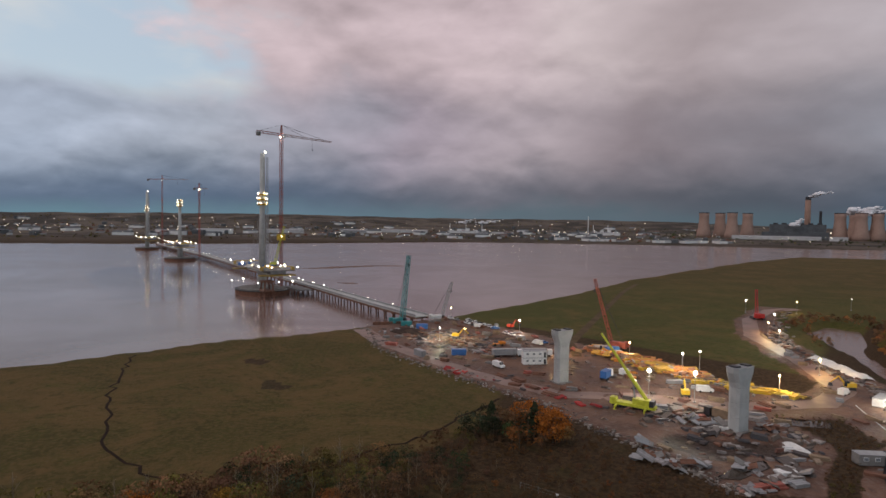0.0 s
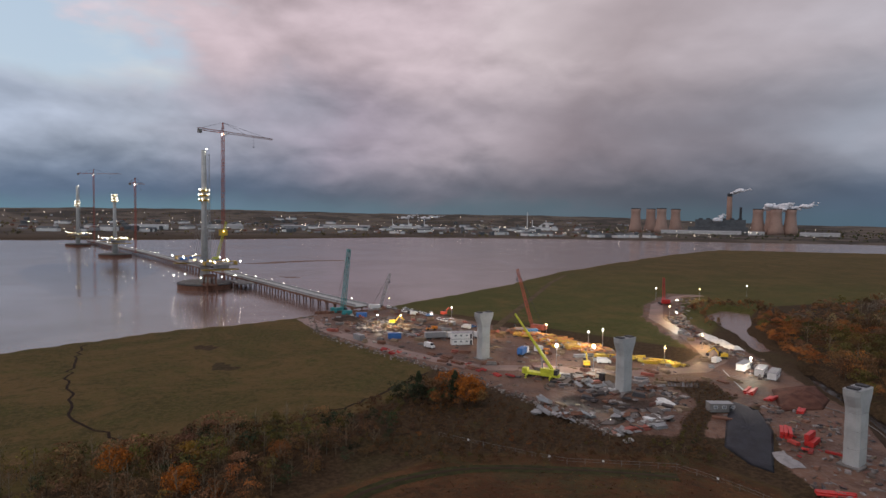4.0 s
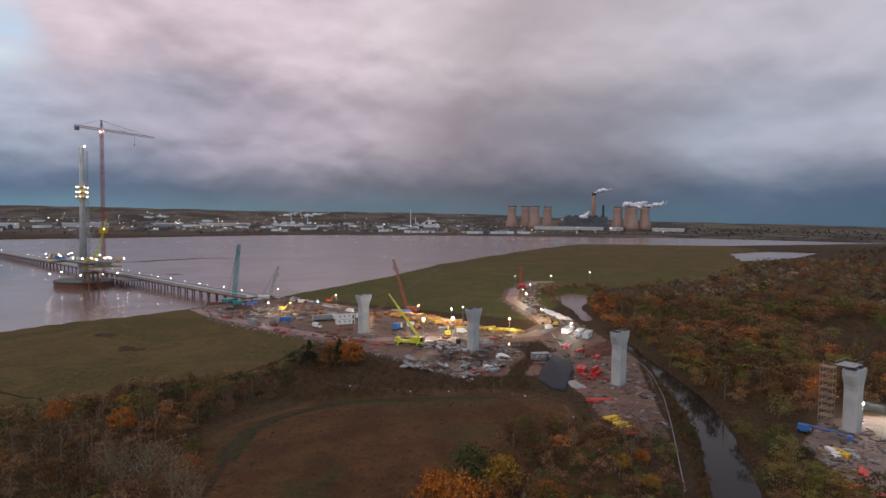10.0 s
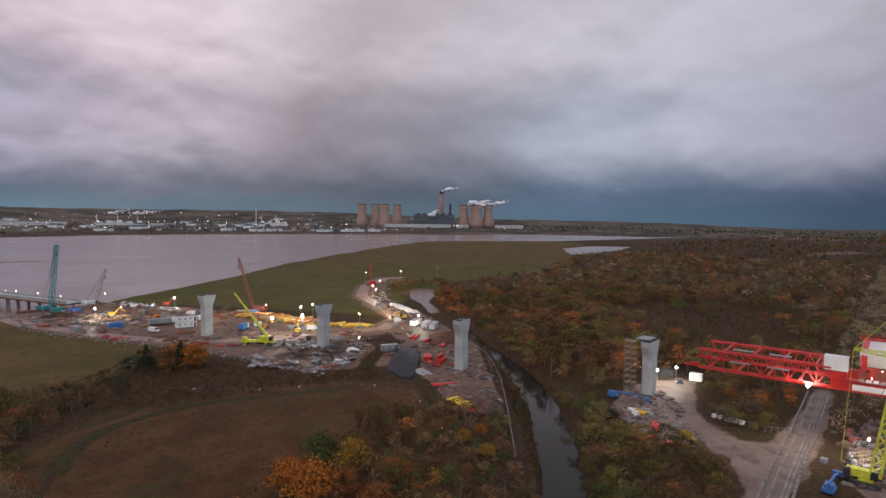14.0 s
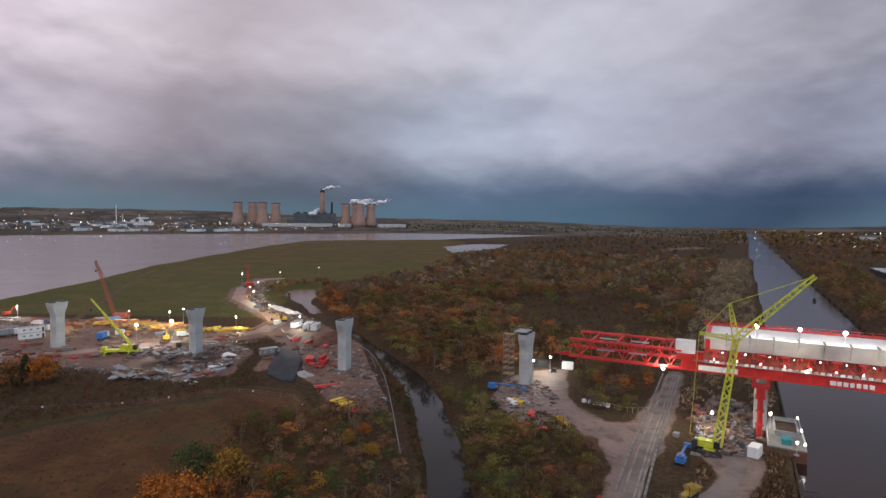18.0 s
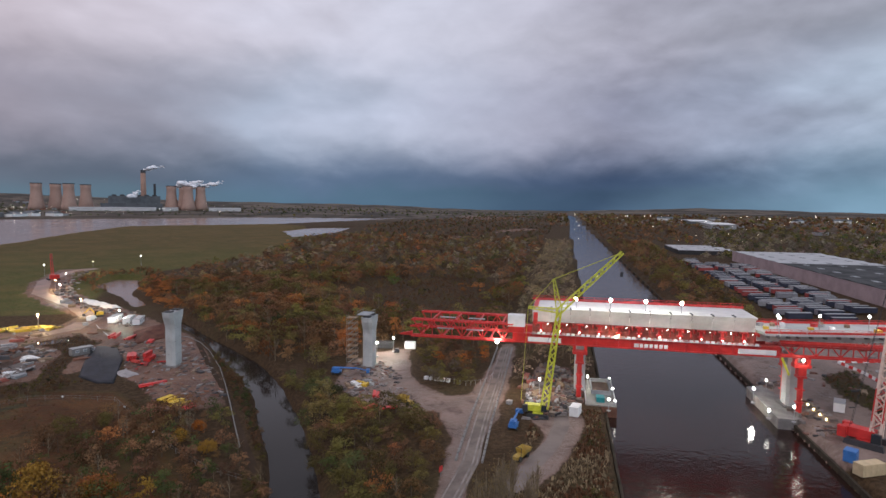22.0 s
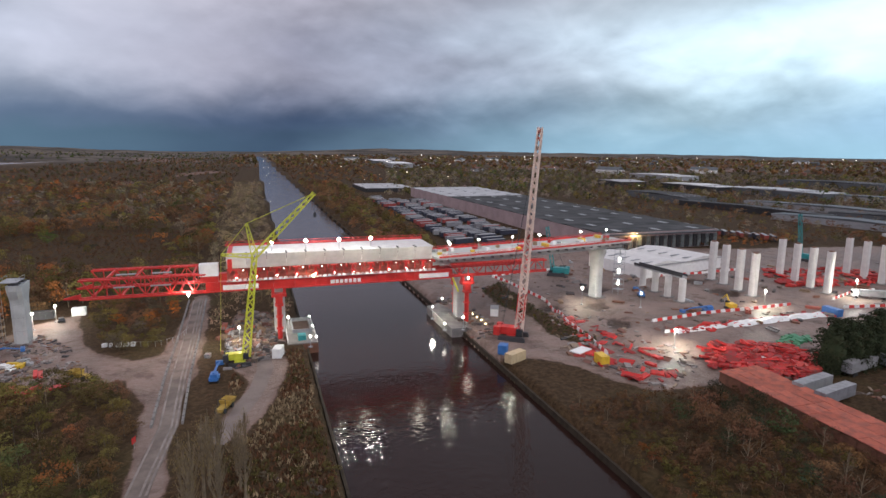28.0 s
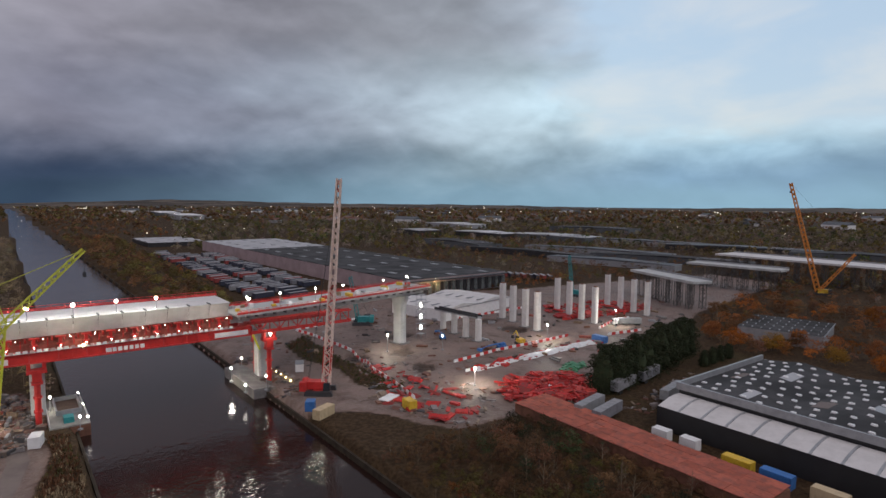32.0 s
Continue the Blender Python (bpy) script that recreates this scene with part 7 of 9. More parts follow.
def debris(name, label, spots, size, mat, seed, flat=0.35, pile=0.0, category="rubble"):
    """Loose pieces lying about: tilted slabs, bars and lumps joined into one mesh; spots yields places on the plan."""
    rg = random.Random(seed)
    s = Shape()
    for x, y in spots:
        l = rg.uniform(*size)
        w, h = l * rg.uniform(0.12, 0.7), min(1.6, l * rg.uniform(0.1, flat))
        e = Matrix.Translation((x, y, ground_height(x, y) + h * 0.35 + rg.uniform(0, pile))) @ Matrix.Rotation(rg.uniform(0, math.tau), 4, "Z") @ Matrix.Rotation(rg.gauss(0, 0.14 + 0.1 * (pile > 0)), 4, "X") @ Matrix.Rotation(rg.gauss(0, 0.10), 4, "Y")
        b = Shape().box((0, 0, 0), (l, w, h), 0, rg.uniform(0.8, 1.0))
        s.add([e @ Vector(p) for p in b.v], b.f)
    return tagged(part(name, s, mat), label, category, kind="stuff")


def over(poly, n, seed, clear=0.0):
    """n random places inside a polygon."""
    rg = np.random.default_rng(seed)
    q = np.array(poly, float)
    lo, hi = q.min(0), q.max(0)
    p = rg.uniform(0, 1, (n * 12, 2)) * (hi - lo) + lo
    p = p[(outside(p[:, 0], p[:, 1], poly) < -clear) & (outside(p[:, 0], p[:, 1], VERGE) > 0.5)]
    thick = wobble(p[:, 0], p[:, 1], 6, seed) + rg.uniform(-0.9, 0.9, len(p)) > 0
    return [tuple(map(float, v)) for v in p[thick][:n]]


def beside(line, n, seed, spread=1.8, jitter=0.0):
    """n random places along a line."""
    rg = random.Random(seed)
    out = []
    for k in range(n):
        i = rg.randrange(len(line) - 1)
        f, (ax, ay), (bx_, by) = rg.random(), line[i], line[i + 1]
        out.append((ax + (bx_ - ax) * f + rg.gauss(0, spread), ay + (by - ay) * f + rg.gauss(0, spread)))
    return out


debris("rock_armour", "rough pale stones and rubble along the edge of the site", beside(SITE[:6], 700, 1, 1.3), (0.4, 1.2), mixed("rough_stone", [(0.26, 0.23, 0.21), (0.17, 0.15, 0.13), (0.34, 0.31, 0.28), (0.12, 0.10, 0.09)], 0.9), 1, 0.7)
debris("scrap", "scattered site scrap, boards, offcuts and sheeting on the mud", over([(-205, 340), (-172, 300), (-121, 268), (-82, 250), (-51, 228), (-30, 212), (-2, 222), (6, 246), (-10, 296), (-38, 306), (-64, 325), (-95, 346), (-148, 372), (-180, 384)], 400, 2), (0.5, 2.6), SCRAP, 2)
debris("scrap", "boards and steel laid in and round the excavations", over([(-180, 330), (-160, 306), (-118, 300), (-100, 312), (-128, 338), (-165, 345)], 420, 3), (1.0, 5.0), SCRAP, 3, 0.2)
debris("scrap", "boards, cages and steel round the floodlit pier base", over([(-64, 268), (-58, 246), (-40, 236), (-18, 226), (-8, 244), (-22, 262), (-44, 274)], 200, 4), (1.0, 4.5), SCRAP, 4, 0.3)
debris("painted_beams", "orange and yellow painted beams strewn along the site edge", beside([(-84, 337), (-66, 323), (-52, 311), (-38, 301)], 460, 5, 3.0), (1.6, 6.5), BEAM_SCRAP, 5, 0.16, 1.3, "steel beams")
debris("green_beams", "green steel beams lying in loose stacks beside the conifers", beside([(187, -25), (192, -30)], 26, 3.2, 1.2), (2.2, 5.0), GREEN, 61, 0.08, 0.8, "steel beams")
debris("yellow_beams", "yellow formwork beams strewn under floodlights", beside([(-44, 301), (-30, 298), (-18, 295), (-8, 292)], 190, 6, 1.5), (1.2, 4.5), YELLOW_SCRAP, 6, 0.16, 0.8, "formwork beams")
debris("red_frames", "red steel frames scattered along the site edge", beside([(-129, 273), (-115, 265), (-99, 266), (-82, 256), (-66, 247)], 26, 7, 1.6), (1.0, 4.0), RED_SCRAP, 7, 0.15, 0.5, "steel frames")
debris("red_frames", "red steel frames and reinforcement near the pier", over([(10, 225), (24, 222), (20, 200), (12, 200)], 9, 8), (1.0, 4.0), RED_SCRAP, 8, 0.3, 0.6, "steel frames")
debris("scrap", "pale scrap and boards on the bare ground by the pier", over([(10, 250), (34, 250), (36, 210), (30, 160), (14, 160), (10, 200)], 420, 9), (0.5, 2.2), SCRAP, 9)
debris("scrap", "stored goods and scrap along the haul road", beside([(18, 280), (20, 312), (10, 330), (3, 360), (-4, 400), (-2, 430), (8, 520)], 420, 10, 2.4), (0.8, 3.0), SCRAP, 10, 0.5)
debris("panels", "pale formwork panels lying in loose heaps", beside([(-30, 206), (-24, 212), (-20, 222), (-17, 236)], 45, 11, 1.8), (1.4, 4.5), mixed("pale_panels", [(0.42, 0.40, 0.38), (0.26, 0.25, 0.25), (0.34, 0.18, 0.14), (0.46, 0.45, 0.43), (0.14, 0.11, 0.10), (0.10, 0.08, 0.07)], 0.6), 11, 0.12, 0.6, "formwork panels")
# floodlights of the peninsula
for x, y, h, warm, watts in ((-55, 271, 8, False, 5200), (-41, 270, 9, False, 5200), (-46, 306, 8, False, 2600), (-40, 308, 9, False, 0), (-15, 294, 6, True, 1800), (-155, 322, 6, False, 4000), (-144, 327, 6, True, 1500), (-127, 361, 6, False, 2500),
                             (-178, 388, 6, True, 0), (-96, 318, 7, True, 3000), (-68, 330, 6, True, 2400), (17, 519, 8, True, 2500), (-6, 388, 7, False, 2600), (-8, 420, 6, True, 3000), (-14, 505, 8, False, 0), (55, 560, 8, False, 0), (15, 288, 6, False, 2800), (2, 330, 6, True, 3000), (-2, 455, 6, False, 0)):
    floodlight(x, y, h, warm, watts, 0.62 if watts > 5100 else 0.36)


def strip(name, line, width, mat, label, category="road", lift=0.06):
    """A surfaced track laid on the ground along a line."""
    pts = []
    for (ax, ay), (bx_, by) in zip(line[:-1], line[1:]):
        n = max(1, int(math.hypot(bx_ - ax, by - ay) / 4)) if max(abs(ax), abs(ay)) < 500 else 40
        pts += [(ax + (bx_ - ax) * k / n, ay + (by - ay) * k / n) for k in range(n)]
    pts.append(line[-1])
    verts, faces = [], []
    for i, (x, y) in enumerate(pts):
        a, b = pts[max(0, i - 1)], pts[min(len(pts) - 1, i + 1)]
        d = math.hypot(b[0] - a[0], b[1] - a[1]) or 1
        nx, ny = -(b[1] - a[1]) / d, (b[0] - a[0]) / d
        w = width / 2 * (1 + 0.06 * math.sin(i * 1.7))
        for q in (-1, 0, 1):
            verts.append((x + nx * w * q, y + ny * w * q, ground_height(x + nx * w * q, y + ny * w * q) + lift + (0.04 if q == 0 else 0)))
    faces = [(i * 3 + j, i * 3 + j + 1, i * 3 + j + 4, i * 3 + j + 3) for i in range(len(pts) - 1) for j in range(2)]
    return tagged(part(name, Shape().add(verts, faces), mat), label, category, kind="structure")


TRACK = surface("gravel_track", (0.175, 0.14, 0.125), 0.8, var=0.35, scale=0.15, fine=1.5, bump=0.5)
MUD = surface("trodden_mud", (0.050, 0.032, 0.020), 0.95, var=0.3, scale=0.2, fine=1.5, bump=0.5)
strip("haul_road", [(-205, 330), (-174, 302), (-121, 272), (-82, 258), (-60, 268), (-28, 272), (-3, 288), (6, 309), (-1, 355), (-16, 410), (-14, 470), (2, 525), (20, 545)], 8, surface("wet_haul_road", (0.24, 0.155, 0.125), 0.5, var=0.35, scale=0.12, fine=1.2, bump=0.4), "wet pale haul road across the site")
strip("bank_path", BANK_TRACK, 1.8, MUD, "narrow muddy path along the creek")
HEATH_WAY = [(-68, 96), (-71, 107), (-75, 121), (-78, 134), (-79.5, 143), (-78, 152), (-74, 159), (-68, 165), (-60, 170), (-51, 173.5), (-42, 176), (-34, 178), (-16, 180)]
strip("grass_verge", HEATH_WAY[2:], 5.0, surface("mossy_turf", (0.046, 0.046, 0.015), 0.95, var=0.5, scale=0.4, fine=2.0, bump=0.6), "mossy green verge beside the heath path", "verge", 0.05)
strip("heath_path", HEATH_WAY, 1.3, MUD, "curved muddy path round the heath", lift=0.12)
strip("marsh_trail", [(-88, 318), (-97, 345), (-98, 368), (-100, 449), (-104, 590), (-101, 670)], 4.0, surface("worn_turf", (0.12, 0.082, 0.045), 0.9, var=0.4, scale=0.1, fine=0.8, bump=0.3), "worn brown trail across the marsh", "trail", 0.08)
rgg = random.Random(8)
GULLY_MUD = surface("gully_mud", (0.026, 0.015, 0.009), 0.95, var=0.4, scale=0.4, fine=2.0, bump=0.6)
for line, wid in zip(GULLIES, (0.9, 0.8)):
    bends = [line[0]]
    for (ax, ay), (bx_, by) in zip(line[:-1], line[1:]):
        n = max(2, int(math.hypot(bx_ - ax, by - ay) / 3.5))
        bends += [(ax + (bx_ - ax) * k / n + rgg.gauss(0, 0.7), ay + (by - ay) * k / n + rgg.gauss(0, 0.7)) for k in range(1, n + 1)]
    strip("gully", bends, wid, GULLY_MUD, "narrow winding muddy creek gully in the salt marsh", "gully", 0.05)
strip("kerb_line", KERB_LINE, 0.5, CONCRETE, "pale kerb line along the edge of the site track", "kerb", 0.14)
fence = thing("fence", 0, 0, 0, 0, "long wire mesh fence across the heath", "fence")
fl = [(-74, 188), (-40, 181), (-16, 186), (4, 175), (8, 152), (11, 134.5), (16, 118), (20.3, 111), (25, 107)]
for (ax, ay), (bx_, by) in zip(fl[:-1], fl[1:]):
    n = int(math.hypot(bx_ - ax, by - ay) / 4.0)
    for k in range(n):
        x, y = ax + (bx_ - ax) * k / n, ay + (by - ay) * k / n
        z = ground_height(x, y)
        part("post", Shape().rod((x, y, z - 0.2), (x, y, z + 1.5), 0.05, n=5), CONCRETE_DARK, fence)
        x2, y2 = ax + (bx_ - ax) * (k + 1) / n, ay + (by - ay) * (k + 1) / n
        z2 = ground_height(x2, y2)
        part("rail", Shape().rod((x, y, z + 1.35), (x2, y2, z2 + 1.35), 0.03, n=4).rod((x, y, z + 0.7), (x2, y2, z2 + 0.7), 0.025, n=4), CONCRETE_DARK, fence)
        if k % 5 == 2:
            part("tag", Shape().box((x, y, z + 1.1), (0.5, 0.08, 0.4)), WHITE, fence)


pipe = thing("pipe", 0, 0, 0, 0, "long pale plastic pipe laid beside the muddy bank path", "pipe")
pl = [(30, 252), (36, 246), (38.5, 235), (38.6, 220), (36.6, 195), (33.5, 175), (30.3, 156), (27.4, 140), (25, 126)]
for (ax, ay), (bx_, by) in zip(pl[:-1], pl[1:]):
    part("length", Shape().rod((ax, ay, ground_height(ax, ay) + 0.25), (bx_, by, ground_height(bx_, by) + 0.25), 0.15, n=7), CONCRETE_DARK, pipe)


# ---- launching gantry over the canal ----
GA = -45.7  # heading of the gantry
gantry = thing("launching_gantry", 118, 110, 0, GA, "long red steel launching gantry spanning the ship canal", "gantry")
for y0, side in ((0.0, -1), (12.0, 1)):
    for k in range(12):
        x0 = -19.5 + 6.04 * k
        web = part("girder_section", Shape().box((x0 + 3.0, y0, 17.65), (5.98, 1.5, 2.3)), RED, gantry)
        for e in (0.2, 3.0):
            part("stiffener", Shape().box((x0 + e, y0 - 0.82, 17.65), (0.18, 0.14, 2.2)), RED, web)
    part("top_flange", Shape().box((16.7, y0, 18.95), (72.6, 2.2, 0.3)), RED, gantry)
    part("bottom_flange", Shape().box((16.7, y0, 16.4), (72.6, 2.2, 0.3)), RED, gantry)
    for s0, s1, z0, z1, bays in ((-50.5, -19.5, 16.6, 21.6, 10), (53.0, 86.0, 16.9, 20.6, 11)):
        for zz in (z0, z1):
            part("truss_chord", Shape().box(((s0 + s1) / 2, y0, zz), (s1 - s0, 0.55, 0.5)), RED, gantry)
            part("truss_chord", Shape().box(((s0 + s1) / 2, y0 + side * 1.8, zz), (s1 - s0, 0.4, 0.4)), RED, gantry)
        for k in range(bays):
            a, b = s0 + (s1 - s0) * k / bays, s0 + (s1 - s0) * (k + 1) / bays
            part("truss_diagonal", Shape().rod((a, y0, z0 if k % 2 else z1), (b, y0, z1 if k % 2 else z0), 0.20, n=4), RED, gantry)
            part("truss_post", Shape().rod((b, y0, z0), (b, y0, z1), 0.17, n=4).rod((b, y0, z1), (b, y0 + side * 1.8, z1), 0.14, n=4), RED, gantry)
    part("nose_tip", Shape().add([(-50.5, y0 - 0.3, 16.4), (-50.5, y0 + 0.3, 16.4), (-50.5, y0 + 0.3, 17.8), (-50.5, y0 - 0.3, 17.8), (-54.5, y0 - 0.2, 16.4), (-54.5, y0 + 0.2, 16.4), (-54.5, y0 + 0.2, 16.8), (-54.5, y0 - 0.2, 16.8)], [(0, 1, 2, 3), (7, 6, 5, 4), (0, 4, 5, 1), (1, 5, 6, 2), (2, 6, 7, 3), (3, 7, 4, 0)]), RED, gantry)
for k in range(9):
    part("cross_beam", Shape().box((-48 + 3.6 * k, 6, 21.5 if k % 2 else 16.7), (0.4, 12.5, 0.4)), RED, gantry)
for x0 in (-40, -31):
    part("walkway", Shape().box((x0, -0.9, 19.2), (5, 0.9, 0.25)), GREY, gantry)
    part("walkway", Shape().box((x0, 3, 21.9), (5, 1.2, 0.2)), GREY, gantry)
part("hydraulic_cabin", Shape().box((-18.6, 0.5, 22.6), (5.0, 3.0, 3.4)), WHITE, gantry, "white machinery cabin on the girder")
for x0 in (-10.3, 47.2):
    part("white_panel", Shape().box((x0, -0.86, 17.4), (9.6, 0.12, 1.4)), WHITE, gantry)
# sloping white formwork with hangers
for k in range(11):
    x0 = -14 + 5.5 * k
    part("formwork_panel", Shape().add([(x0 + 0.06, 0.6, 22.6), (x0 + 5.44, 0.6, 22.6), (x0 + 5.44, -1.7, 26.8), (x0 + 0.06, -1.7, 26.8), (x0 + 0.06, 0.9, 22.6), (x0 + 5.44, 0.9, 22.6), (x0 + 5.44, -1.4, 26.8), (x0 + 0.06, -1.4, 26.8)],
                                       [(0, 1, 2, 3), (7, 6, 5, 4), (0, 4, 5, 1), (1, 5, 6, 2), (2, 6, 7, 3), (3, 7, 4, 0)]), CONCRETE_WHITE, gantry, "white sloping formwork panel")
    part("formwork_panel", Shape().add([(x0 + 0.06, 11.4, 22.6), (x0 + 5.44, 11.4, 22.6), (x0 + 5.44, 13.7, 26.8), (x0 + 0.06, 13.7, 26.8), (x0 + 0.06, 11.1, 22.6), (x0 + 5.44, 11.1, 22.6), (x0 + 5.44, 13.4, 26.8), (x0 + 0.06, 13.4, 26.8)],
                                       [(3, 2, 1, 0), (4, 5, 6, 7), (1, 5, 4, 0), (2, 6, 5, 1), (3, 7, 6, 2), (0, 4, 7, 3)]), CONCRETE_WHITE, gantry, "white sloping formwork panel")
    part("hanger", Shape().box((x0 + 2.7, -0.4, 20.8), (0.7, 0.7, 3.5)).box((x0 + 2.7, -0.6, 22.4), (2.0, 1.2, 0.35)).box((x0 + 2.7, -0.6, 20.6), (1.6, 1.0, 0.35)), RED, gantry)
    part("bracket", Shape().box((x0 + 5.5, -0.75, 21.2), (0.25, 0.5, 1.9)), RED, gantry)
    b = part("work_light", ball(0.15), WHITE_LAMP, gantry)
    b.location = (x0 + 2.7, -1.3, 20.2)
    b = part("work_light", ball(0.11), WHITE_LAMP, gantry)
    b.location = (x0 + 4.6, -1.9, 22.4)
    part("rib", Shape().add([(x0, -0.05, 25.0), (x0 + 0.25, -0.05, 25.0), (x0 + 0.25, -1.75, 26.9), (x0, -1.75, 26.9), (x0, 0.3, 25.0), (x0 + 0.25, 0.3, 25.0)], [(0, 1, 2, 3), (4, 0, 3), (1, 5, 2)]), DARK, gantry)
for k in range(44):
    part("toe_board", Shape().box((-13.3 + 1.4 * k, -1.5, 19.45), (0.95, 0.08, 0.75)), WHITE if k % 3 else CRANE_WHITE, gantry, "pale toe board of the lit walkway")
part("walkway_deck", Shape().box((16.9, -1.1, 19.15), (62, 1.0, 0.1)), GREY, gantry)
for k in range(23):
    part("needle_beam", Shape().box((-13.0 + 2.75 * k, 1.6, 21.9), (0.35, 4.6, 0.8)), RED, gantry)
# duller red than the girders: the recess's shade is put into these beams' colour
part("soffit_beam", Shape().box((16.5, 2.2, 21.6), (61, 0.5, 1.9)), CRANE_RED, gantry)
part("inner_web", Shape().box((16.5, 1.1, 20.0), (61, 0.3, 1.8)), CRANE_RED, gantry)
part("cabin_base", Shape().box((-18.6, 0.5, 20.0), (4.6, 2.4, 1.8)), RED, gantry)
part("inner_form", Shape().box((16.5, 6, 23.0), (61, 10.6, 1.0)), CONCRETE_WHITE, gantry)
part("wing_deck", Shape().box((16.5, 6, 26.7), (60.5, 15.0, 0.35)), CONCRETE_WHITE, gantry)
for k in range(11):
    part("deck_rib", Shape().box((-14 + 5.5 * k, -0.3, 26.98), (0.5, 2.8, 0.2)), DARK, gantry)
for y0 in (13.9,):
    part("edge_rail", Shape().box((16.3, y0, 27.5), (62, 0.16, 0.22)).box((16.3, y0, 28.2), (62, 0.12, 0.12)).box((16.3, y0, 27.1), (62, 0.5, 0.35)), RED, gantry)
    for k in range(21):
        part("rail_post", Shape().box((-14 + 3.05 * k, y0, 27.7), (0.14, 0.14, 1.2)), RED, gantry)
part("prop", Shape().rod((53.5, -0.6, 16.2), (55.5, -0.6, 11.5), 0.28, n=6), LIME, gantry, "yellow inclined prop at the leg")
part("cross_girder", Shape().box((-13, 6, 24.6), (1.2, 14, 5.0)), RED, gantry)
part("name_plate", Shape().box((19.7, -0.87, 17.6), (9.6, 0.08, 1.7)), RED, gantry)
for k, w in enumerate((1.3, 0.9, 1.0, 0.9, 0.9, 0.9, 1.0)):
    part("letter_bar", Shape().box((15.6 + 1.32 * k, -0.95, 17.35), (w, 0.06, 1.1)), WHITE, gantry)
for s0 in (0.0, 58.6):
    for y0 in (0.0, 12.0):
        leg = part("support_leg", Shape().rod((s0, y0, 0.4), (s0, y0, 11.6), 0.72, n=10), RED, gantry, "red tubular support leg")
        for zc, wc, hc in ((11.2, 2.4, 0.5), (4.0, 1.9, 0.25), (7.6, 1.9, 0.25), (0.6, 2.2, 0.4)):
            part("collar", Shape().box((s0, y0, zc), (wc, wc, hc)), RED, leg)
        part("jack_frame", Shape().box((s0, y0, 12.7), (2.0, 2.2, 2.2)).box((s0, y0, 14.2), (4.2, 2.6, 0.9)).box((s0 - 1.6, y0, 15.4), (0.8, 1.6, 1.7)).box((s0 + 1.6, y0, 15.4), (0.8, 1.6, 1.7)), RED, leg)
for s0, y0, z0, w in ((-24.2, -1.0, 16.2, 3200), (-1.5, -2.2, 30.2, 0), (8, -2.2, 30.2, 0), (17.5, -2.2, 30.2, 0), (27, -2.2, 30.2, 0), (58.6, -1.4, 16.0, 180), (10, -1.3, 19.6, 0)):
    b = part("floodlight", ball(0.40), (WARM_LAMP if s0 == 10 else STRONG_LAMP if z0 > 20 or s0 < -20 else WHITE_LAMP), gantry, "lit white floodlight")
    b.location = (s0, y0, z0)
    part("lamp_post", Shape().rod((s0, y0, z0 - (2.9 if z0 > 20 else 1.0)), (s0, y0, z0 - 0.4), 0.09, n=5), GREY, gantry)
    if w:
        q = gantry.matrix_world @ Vector((s0, y0 - 0.8, z0 - 0.9))
        shine(q.x, q.y, q.z, w)
# four unseen fill lights added off the formwork, for the glow of its work lights
for k in range(4):
    q = gantry.matrix_world @ Vector((-10 + 17 * k, -6.5, 22.6))
    shine(q.x, q.y, q.z, 800, radius=0.8)


def wall_pier(x, y, rz, h, a, b, label, head=True):
    z = ground_height(x, y)
    top = thing("bridge_pier", x, y, max(z, -1.5), rz, label, "bridge pier", "canal piers")
    if head:
        part("shaft", Shape().loft([octagon(-0.6, a, b), octagon(h - 6, a, b)]), CONCRETE, top)
        part("head", Shape().loft([octagon(h - 6, a, b), octagon(h - 3.5, a * 1.15, b), octagon(h - 1.2, a * 1.6, b * 1.05), octagon(h, a * 1.62, b * 1.05)]), CONCRETE, top)
    else:
        part("shaft", Shape().loft([octagon(-0.6, a, b), octagon(h, a, b)]), CONCRETE, top)
    part("footing", Shape().box((0, 0, 0.1), (a * 2.8, b * 3, 0.6)), CONCRETE_DARK, top)


wall_pier(123.5, 115, GA + 90, 14.5, 2.4, 1.6, "concrete pier rising behind the gantry's red legs", False)
wall_pier(164, 73, GA + 90, 15.0, 2.4, 1.6, "concrete pier beside the gantry's red legs on the far bank", False)
wall_pier(213, 38, -32 + 90, 19.0, 2.3, 1.7, "tall concrete pier carrying the end of the finished deck")

